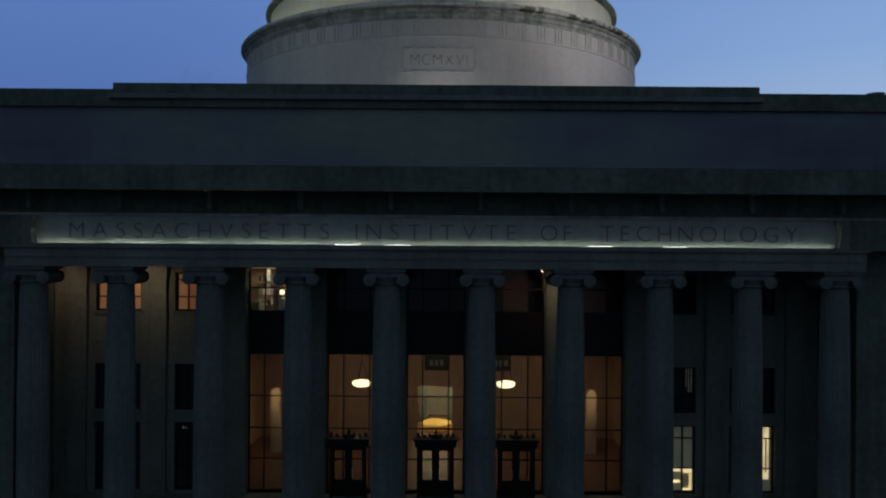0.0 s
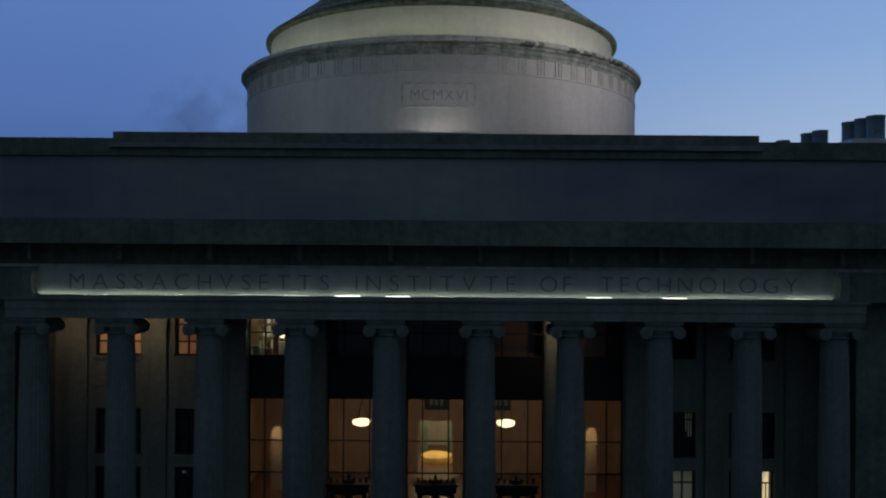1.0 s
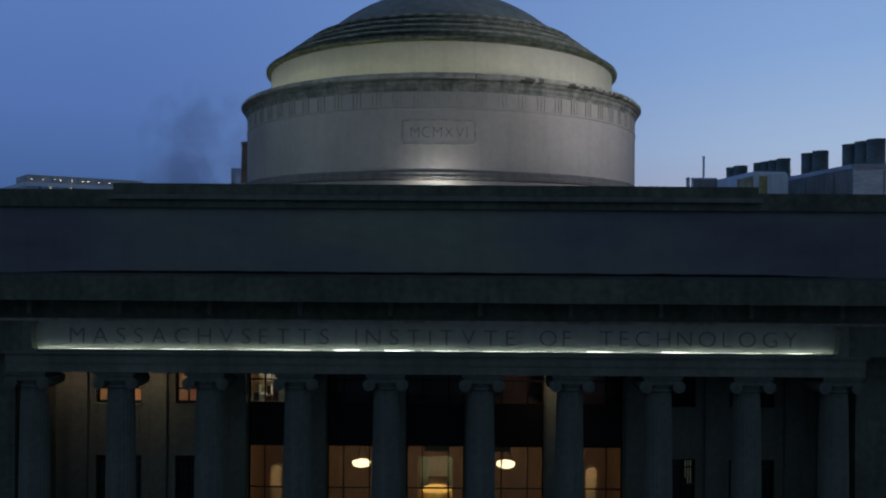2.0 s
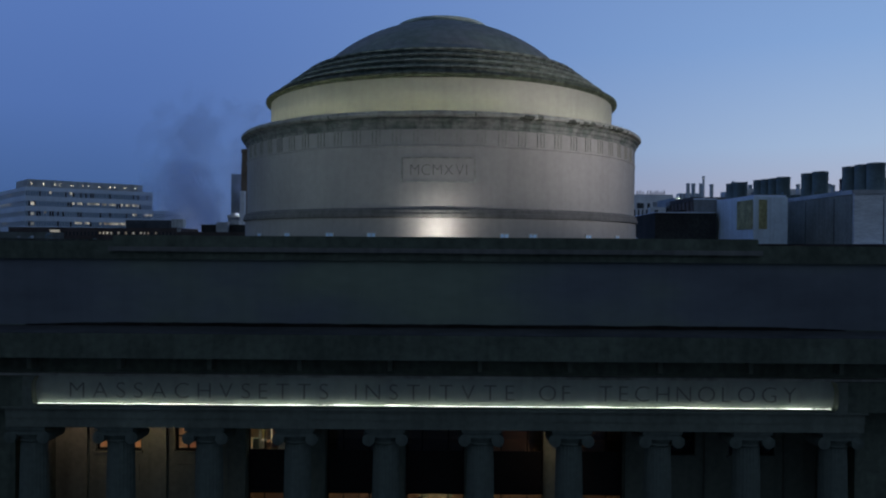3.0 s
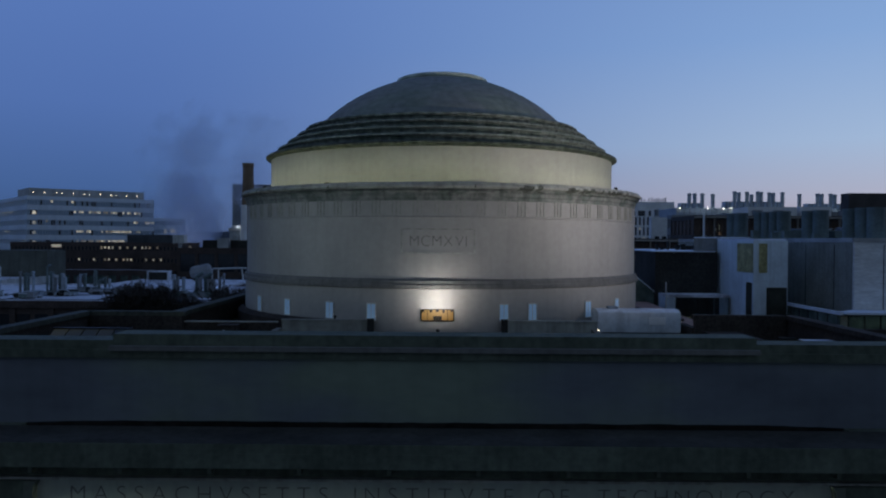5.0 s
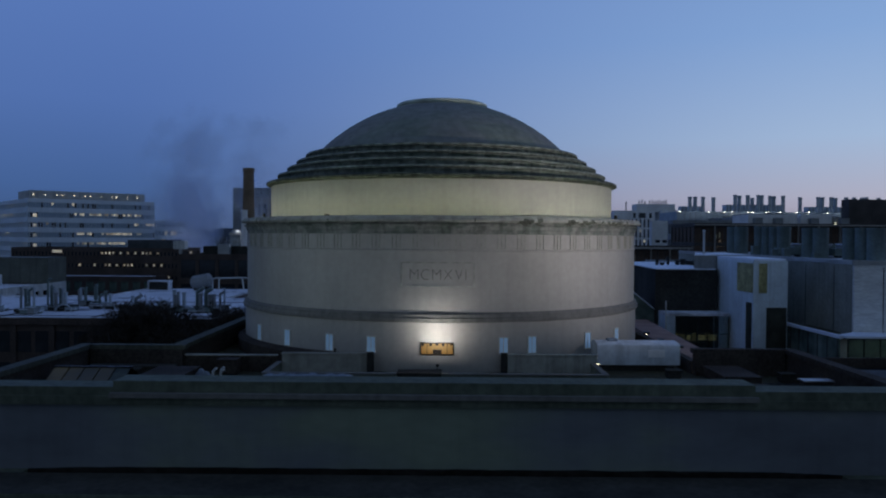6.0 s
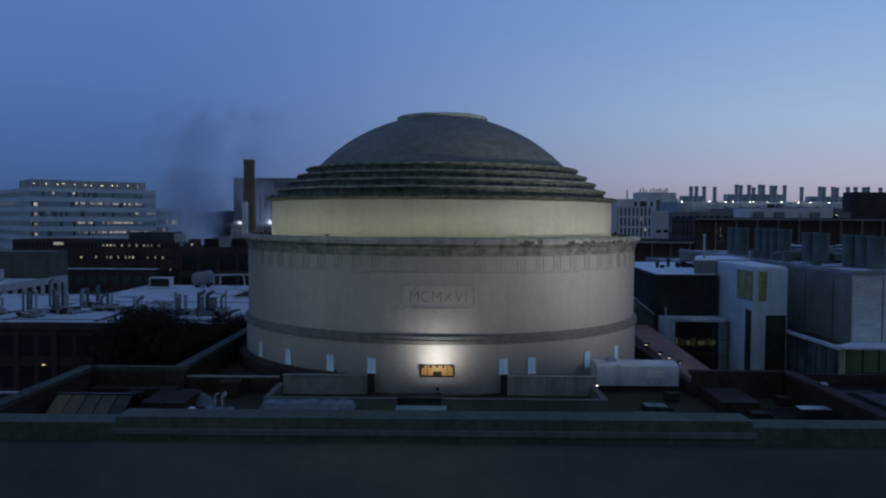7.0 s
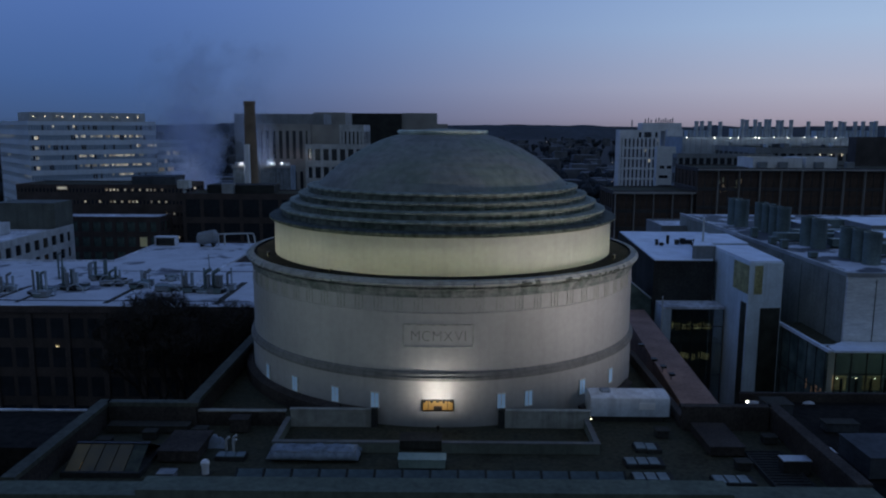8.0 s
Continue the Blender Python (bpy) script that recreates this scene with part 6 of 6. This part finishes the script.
for k in range(40):
    part("rib", boxes((82.8 + 1.95 * k, 82.95 + 1.95 * k, -.08, 0, 36, 41.0)), GREYWALL, plant_floor, at=pose(-82, 0, 0))
# dark glazed laboratory with slim fins
dg = block("glass_block", "dark brown glazed laboratory with slim pale fins", 57, 176, 0, 56, 18, 0, 35.0, BROWNWALL, 8, 32, 6, (), BROWNGLASS, .8, .6, .12, seed=17)
rg = random.Random(8)
for k in range(14):
    x = rg.uniform(4.8, 7.0) if k % 3 else rg.uniform(8.2, 10.4)
    z = rg.uniform(29.6, 32.2)
    part("lit_strip", boxes((x, x + rg.uniform(.06, .16), .1, .2, z, z + rg.uniform(.5, 1.6))), rg.choice((DIM, ROOMDIM)), dg, "narrow lit strip of glass")
part("eave", boxes((0, 56, -1.2, 0, 34.8, 35.1)), BEIGE, dg)
fin = finish(boxes((-.06, .06, -.9, -.02, 0, 34.8)), "fin", BEIGE)
for k in range(11):
    shared("fin", fin, dg, pose(4.6 + 4.76 * k, 0, 0))
low = block("glass_block", "lower dark wing of the glazed laboratory", 38, 177, 0, 18.9, 16, 0, 29.6, BROWNWALL, 7, 12, 6, (), BROWNGLASS, .8, .6, .12, seed=19)
part("eave", boxes((0, 18.9, -1.0, 0, 29.3, 29.7)), BEIGE, low)
for k in range(5):
    shared("fin", fin, low, pose(.5 + 4.4 * k, 0, -5.4))
block("pale_block", "pale rooftop storey on the glazed laboratory", 70.6, 179, 0, 11.4, 10, 35.2, 37.2, WHITEWALL)
block("pale_block", "pale rooftop storey on the glazed laboratory", 82.8, 179, 0, 7.2, 10, 35.2, 37.3, WHITEWALL)
for x in (71.5, 76.2, 84.5, 91.5):
    roof_unit(x, x + 1.8, 177.4, 178.8, 35.2, 36.6, GREYWALL, "small grey fan unit on the laboratory roof")
block("dark_block", "dark brown tower block behind the glazed laboratory", 105, 200, 0, 16, 4, 0, 41.9, BROWNWALL)
# black-clad low block under snow
bk = thing("dark_block", "black-clad block with a snow-covered roof", "building", pose(0, 0, 0))
bm = bmesh.new()
prism(bm, [(26.9, 119.4), (25.5, 92.6), (32.95, 92.6), (33.8, 96.2), (42.6, 119.4)], 0, 28.0)
part("wall", bm, DARKWALL, bk)
bm = bmesh.new()
prism(bm, [(27.1, 119.2), (25.7, 92.8), (32.85, 92.8), (33.6, 96.3), (42.4, 119.2)], 28.0, 28.12)
part("roof", bm, SNOW, bk, "snow-covered roof")
for x, y, w, h in ((31.8, 105.3, .5, .6), (32.6, 105.6, .6, .75), (33.4, 105.9, .9, .5), (34.5, 105.7, .6, .65), (33.6, 103.6, .4, .4), (34.2, 103.7, .4, .45), (28.9, 104.6, .3, .7), (29.4, 104.3, .5, .3), (30.8, 105.9, .25, 1.1)):
    roof_unit(x, x + w, y, y + .6, 28.12, 28.12 + h, DARKWALL, "dark fan unit standing in the roof snow")
block("pale_block", "grey stair block with a snowy top", 36, 128, 0, 14, 10, 0, 27.6, GREYWALL, roofmat=SNOWY)
# tall pale metal-clad tower with yellow panels
tw = thing("pale_block", "pale metal-clad tower with yellow panels and snowy roof", "building", pose(0, 0, 0))
bm = bmesh.new()
prism(bm, [(33.6, 83.2), (37.5, 83.6), (38.1, 95.6), (33.3, 95.6)], 0, 29.4)
part("wall", bm, TOWERCLAD, tw)
bm = bmesh.new()
REAR = [(30.5, 93.7), (33.34, 93.7), (33.29, 95.62), (38.1, 95.62), (38.6, 104.5), (34.3, 104.5)]
prism(bm, REAR, 0, 29.7)
part("rear_wall", bm, GREYWALL, tw, "dull grey-clad rear part")
bm = bmesh.new()
prism(bm, [(33.7, 83.4), (37.4, 83.8), (38.0, 95.5), (33.4, 95.5)], 29.4, 29.62)
part("roof", bm, SNOW, tw, "snow-covered roof")
bm = bmesh.new()
prism(bm, REAR, 29.7, 29.84)
part("rear_roof", bm, SNOW, tw, "snow-covered rear roof")
pipe_ = thing("vent_pipe", "tall pale vent pipe on the tower's rear roof", "vent pipe", pose(32.8, 97, 29.84))
bm = bmesh.new()
lathe(bm, [(.2, 0), (.2, .1), (.13, .14), (.13, 2.75), (.17, 2.8), (.17, 3.0), (.01, 3.05)], 14)
part("pipe", bm, PALEMETAL, pipe_)
part("yellow_panel", boxes((-2.1, 2.1, -.06, .02, 25.9, 29.1)), YELLOW, tw, "yellow panel", at=pose(33.547, 85.4, 0, 0, 0, -88.6))
part("yellow_panel", boxes((-.46, .46, -.06, .02, 25.9, 29.1)), YELLOW, tw, "yellow panel", at=pose(34.66, 83.3, 0, 0, 0, 5.8))
for z in (24.9, 20.4, 15.9):
    part("seam", boxes((0, 3.9, -.02, .0, z, z + .06)), TOWERCLAD, tw, at=pose(33.6, 83.2, 0, 0, 0, 5.8))
part("recess", boxes((1.5, 3.8, -.03, .03, 4, 24.3)), TEALDARK, tw, "dark glazed strip", at=pose(33.6, 83.18, 0, 0, 0, 5.8))
part("recess", boxes((-.75, .75, -.03, .03, 4, 24.8)), TEALDARK, tw, "dark glazed strip", at=pose(33.573, 84.3, 0, 0, 0, -88.6))
# broad concrete laboratory with roof vents
cl = thing("pale_block", "broad pale concrete laboratory with roof cowls", "building", pose(0, 0, 0))
bm = bmesh.new()
prism(bm, [(40.8, 76.2), (82, 75.7), (82, 132), (40.3, 132)], 0, 29.4)
part("wall", bm, PALESTONE, cl)
# sheet over the left face; its dark colour stands in for shade
bm = bmesh.new()
prism(bm, [(40.76, 76.5), (40.78, 76.5), (40.27, 132), (40.24, 132)], 0, 29.28)
part("side_cladding", bm, SIDE_SHADE, cl, "thin darker sheet for the concrete wall's shaded left side")
bm = bmesh.new()
prism(bm, [(41.1, 76.5), (81.7, 76.0), (81.7, 131.7), (40.6, 131.7)], 29.4, 29.52)
part("roof", bm, PATCHSNOW, cl, "roof under patchy melting snow")
bm = bmesh.new()
prism(bm, [(40.7, 76.1), (82, 75.6), (82, 75.9), (41.05, 76.4)], 29.3, 29.72)
part("parapet", bm, METAL, cl, "metal-capped parapet")
bm = bmesh.new()
prism(bm, [(40.7, 76.4), (41.05, 76.4), (40.55, 132), (40.2, 132)], 29.3, 29.72)
part("parapet", bm, METAL, cl, "metal-capped parapet")
jm = finish(boxes((-.03, .03, -.03, .03, 0, 29)), "joint", DARKWALL)
for k in range(9):
    shared("joint", jm, cl, pose(43.7 + 3.4 * k, 76.15 - .04 * k, 0))
for k in range(6):
    shared("joint", jm, cl, pose(40.72 - .055 * k, 80 + 6.2 * k, 0))
for x, y, r, z in ((46.4, 82.4, .92, 33.05), (46.3, 84.6, .92, 33.1), (46.1, 86.9, .92, 33.1), (46.0, 93.8, .9, 33.2), (45.7, 96.1, .9, 33.2), (46.2, 104.5, .88, 33.5), (46.0, 106.6, .88, 33.5), (45.8, 108.7, .88, 33.55), (45.6, 110.8, .88, 33.6), (44.4, 115, 1.0, 33.6), (44.2, 117.4, 1.0, 33.6)):
    v = thing("roof_cowl", "large green-grey cylindrical exhaust cowl", "exhaust cowl", pose(x, y, 29.52), "exhaust cowls")
    bm = bmesh.new()
    h = z - 29.52
    lathe(bm, [(r, 0), (r, h - .3), (r * 1.03, h - .25), (r * 1.03, h), (r * .9, h), (r * .85, h - 1), (0.01, h - 1)], 28)
    part("cowl", bm, GREENMETAL, v, "", True)
for x0, x1, y0, y1 in ((50, 57, 92, 98), (58, 72, 104, 114), (49, 52.5, 104, 110), (60, 70, 84, 90), (49, 52, 114, 120)):
    roof_unit(x0, x1, y0, y1, 29.52, 31.1, GREYWALL, "grey plant box on the laboratory roof", SNOW)
for k, (x0, x1, y) in enumerate(((47.6, 49.6, 94.2), (46, 66, 101.5), (48.2, 59, 88.2), (43, 56, 99.5), (49.5, 70, 80.5), (53, 74, 112), (58, 78, 97.5))):
    d = thing("roof_duct", "long grey duct on the laboratory roof", "duct", pose((x0 + x1) / 2, y, 29.52))
    l = (x1 - x0) / 2
    part("duct", boxes((-l, l, -.7, .7, .25, 1.15 + .2 * (k % 3))), GREENMETAL, d)
    part("foot", boxes((-l + .5, -l + .8, -.6, .6, 0, .25), (l - .8, l - .5, -.6, .6, 0, .25)), DARKWALL, d)
for x, y, h in ((41.2, 93, 1.5), (41.2, 96.4, 1.3), (41.4, 103, 1.8), (41.5, 86, .9)):
    roof_unit(x, x + .8, y, y + .8, 29.52, 29.52 + .7 * h, GREENMETAL, "grey vent hood along the roof edge")
# low glazed front with snowy ledge
lg = thing("glass_block", "low glazed hall with snowy ledge and lit rooms", "building", pose(0, 0, 0))
bm = bmesh.new()
prism(bm, [(38.2, 72.6), (66, 72.3), (66, 75.6), (40.6, 76.0), (38.4, 74.2)], 22.4, 22.6)
part("ledge", bm, SNOW, lg, "snow-covered ledge")
part("core", boxes((38.4, 66, 75.3, 75.6, 0, 22.4)), PALECLAD, lg)
bm = bmesh.new()
prism(bm, [(37.4, 85), (37.6, 72.65), (37.95, 72.65), (37.75, 85)], 22.35, 22.66)
part("side_coping", bm, SNOW, lg, "snow-lined coping")
part("side_roof", boxes((37.8, 40.5, 74.2, 85, 22.1, 22.3)), ROOFING, lg)
part("side_wall", boxes((37.65, 37.8, 72.9, 85, 0, 22.35)), TEALGLASS, lg)
for k in range(7):
    part("side_mullion", boxes((37.59, 37.65, 73.0 + 2 * k, 73.1 + 2 * k, 0, 22.35)), DARKWALL, lg)
for k in range(3):
    part("side_transom", boxes((37.6, 37.65, 72.9, 85, 10 + 4 * k, 10.1 + 4 * k)), DARKWALL, lg)
for k, (y, w) in enumerate(((73.5, .2), (73.9, .14), (74.4, .2), (75.4, .16), (76.6, .12))):
    part("side_lit_room", boxes((37.61, 37.64, y, y + w, 17.4, 18.4 - .3 * (k % 2))), ORANGE_DIM, lg, "warm lit room")
part("floor_slab", boxes((38.6, 66, 73.1, 75.3, 17.0, 17.3)), CONCRETE, lg)
for k in range(6):
    part("lit_room", boxes((39.6 + 3.1 * k, 41.0 + 3.1 * k + .4 * (k % 2), 75.2, 75.28, 17.7, 19.2)), ROOMGLOW, lg, "warm lit room")
for k in range(9):
    part("room_post", boxes((40.2 + 1.5 * k, 40.45 + 1.5 * k, 74.8, 74.95, 17.3, 19.0)), DARKWALL, lg)
for k in range(14):
    part("mullion", boxes((38.6 + 1.55 * k, 38.68 + 1.55 * k, 73.02, 73.16, 8, 22.4)), DARKWALL, lg)
part("transom", boxes((38.6, 60.2, 73.04, 73.14, 20.0, 20.08)), DARKWALL, lg)
pn = part("pane", boxes((38.65, 66, 73.08, 73.11, 8, 22.4)), FACADE_PANE, lg)
pn.visible_shadow = False
for k in range(4):
    part("ceiling_lamp", boxes((39.5 + 1.9 * k, 39.62 + 1.9 * k, 74.2, 74.32, 19.2, 19.3)), GLINT, lg)
gb = thing("glass_block", "glazed stair hall with lit floors and snowy roof", "building", pose(0, 0, 0))
part("roof", boxes((25.9, 33.25, 89.2, 92.58, 22.75, 23.05)), SNOWY, gb, "roof under thin snow")
part("core", boxes((27.2, 33.2, 92.1, 92.55, 0, 22.75)), GREYWALL, gb)
part("pier", boxes((25.9, 27.0, 89.3, 92.58, 0, 22.75)), PALECLAD, gb)
for z in (10.6, 14.4, 18.4):
    part("floor_slab", boxes((27.0, 33.3, 89.45, 92.1, z, z + .25)), GREYWALL, gb)
for k in range(6):
    part("mullion", boxes((27.0 + 1.24 * k, 27.07 + 1.24 * k, 89.28, 89.38, 0, 22.75)), DARKWALL, gb)
part("transom", boxes((27.0, 33.3, 89.3, 89.36, 20.6, 20.67)), DARKWALL, gb)
pn = part("pane", boxes((27.0, 33.3, 89.31, 89.34, 0, 22.75)), FACADE_PANE, gb)
pn.visible_shadow = False
rng = random.Random(4)
for z in (15.6, 19.4):
    for k in range(7):
        x = 27.6 + .75 * k
        part("lit_room", boxes((x, x + rng.uniform(.3, .7), 92.02, 92.09, z + rng.uniform(0, .3), z + rng.uniform(.7, 1.1))), ROOMGLOW, gb, "warm lit room")
for x, z in ((28.6, 18.0), (28.2, 15.6)):
    part("ceiling_lamp", boxes((x, x + .1, 91.4, 91.5, z, z + .1)), GLINT, gb)
    part("lamp_stem", boxes((x + .04, x + .06, 91.44, 91.46, z + .1, 18.4 if z > 17.9 else 18.4)), BRONZE, gb)
for x, y in ((25.5, 88), (26.6, 96)):
    po = thing("lamp_post", "slim pale post on the roof edge", "post", pose(x, y, 0))
    part("post", boxes((-.06, .06, -.06, .06, 0, 24.6)), PALEMETAL, po)

lean = thing("lean_to", "sloping blue-grey glazed roof beside the stair hall", "lean-to roof", pose(0, 0, 0))
bm = bmesh.new()
ends = [[bm.verts.new((x, y, z)) for x, z in ((21.5, 26.4), (26.3, 22.5), (26.3, 0), (21.5, 0))] for y in (93, 97)]
for i in range(4):
    bm.faces.new((ends[0][i], ends[0][(i + 1) % 4], ends[1][(i + 1) % 4], ends[1][i]))
bm.faces.new(ends[0])
bm.faces.new(ends[1][::-1])
bmesh.ops.recalc_face_normals(bm, faces=bm.faces)
part("roof", bm, TEALGLASS, lean)
for y in (93.0, 94.3, 95.6, 96.9):
    bm = bmesh.new()
    tube(bm, (21.5, y, 26.42), (26.3, y, 22.52), .07, .07, 6)
    part("rib", bm, PALECLAD, lean)

# bare tree by the snowy roof
def bare_tree(x, y, h, spread, seed):
    rg = random.Random(seed)
    tr = thing("tree", "bare winter tree with fine dark twigs", "tree", pose(x, y, 0))
    trunk, crown = bmesh.new(), bmesh.new()
    tube(trunk, (0, 0, 0), (0, 0, h * .45), .45, .3, 10)

    def grow(p, way, length, r, depth):
        q = p + way * length
        tube(trunk if depth < 2 else crown, p, q, r, r * .7, 5 if depth > 1 else 7)
        if depth > 5:
            for _ in range(5):      # a tuft of fine twigs
                s = q + Vector((rg.uniform(-.5, .5), rg.uniform(-.5, .5), rg.uniform(-.2, .6)))
                side = Vector((rg.uniform(-1, 1), rg.uniform(-1, 1), rg.uniform(-1, 1))).normalized() * .035
                crown.faces.new([crown.verts.new(v) for v in (q - side * .5, q + side * .5, s + side, s - side)])
            return
        for _ in range(3 if depth < 3 else 4):
            w = (way + Vector((rg.uniform(-1, 1) * spread, rg.uniform(-1, 1) * spread, rg.uniform(-.15, .7)))).normalized()
            grow(q, w, length * rg.uniform(.62, .86), max(.02, r * .6), depth + 1)
    for a in range(4):
        grow(Vector((0, 0, h * (.3 + .05 * a))), Vector((math.cos(a * 1.6) * .6, math.sin(a * 1.6) * .6, .9)).normalized(), h * .16, .2, 1)
    part("trunk", trunk, BARK, tr)
    part("crown", crown, BARK, tr, "fine dark twigs")
    return tr


tree = bare_tree(-31.5, 88, 25, .68, 3)
copy_thing(tree, pose(-27.6, 86, 0, 0, 0, 130))
copy_thing(tree, pose(-34.6, 88.5, 0, 0, 0, 250))

# far city: low roofs, tree belts and scattered lights out to the hills
rng = random.Random(31)
bm = bmesh.new()
for k in range(900):
    y = 420 * math.exp(rng.random() * 2.0)
    x = rng.uniform(-.75, .75) * y
    w, d, h = rng.uniform(8, 30), rng.uniform(8, 20), rng.uniform(6, 17) + (rng.random() < .04) * rng.uniform(8, 20)
    box(bm, x, x + w, y, y + d, 0, h)
tagged(part("far_buildings", bm, TOWN), "low dim buildings of the far town", "buildings", kind="stuff")
bm = bmesh.new()
for k in range(1500):
    y = 360 * math.exp(rng.random() * 2.1)
    x = rng.uniform(-.75, .75) * y
    h = rng.uniform(8, 19)
    for q in range(3):
        ox, oy, oz, r = rng.uniform(-4, 4), rng.uniform(-4, 4), rng.uniform(.5, .8) * h, rng.uniform(2.5, 5)
        lathe(bm, [(.1, oz + r), (r * .7, oz + r * .6), (r, oz), (r * .6, oz - r * .7), (.3, 0)], 7, x + ox, y + oy)
tagged(part("far_woods", bm, HILL), "dark bare trees between the far houses", "trees", kind="stuff")
bm = bmesh.new()
for k in range(70):
    y = 380 * math.exp(rng.random() * 1.7)
    x = rng.uniform(-.7, .7) * y
    s = y * .00042
    z = rng.uniform(5, 18)
    box(bm, x - s, x + s, y - s, y + s, z - s, z + s)
tagged(part("far_lights", bm, glowing("far_lamp", (1.0, .88, .7), .45)), "scattered lit windows and street lamps far off", "lights", kind="stuff")
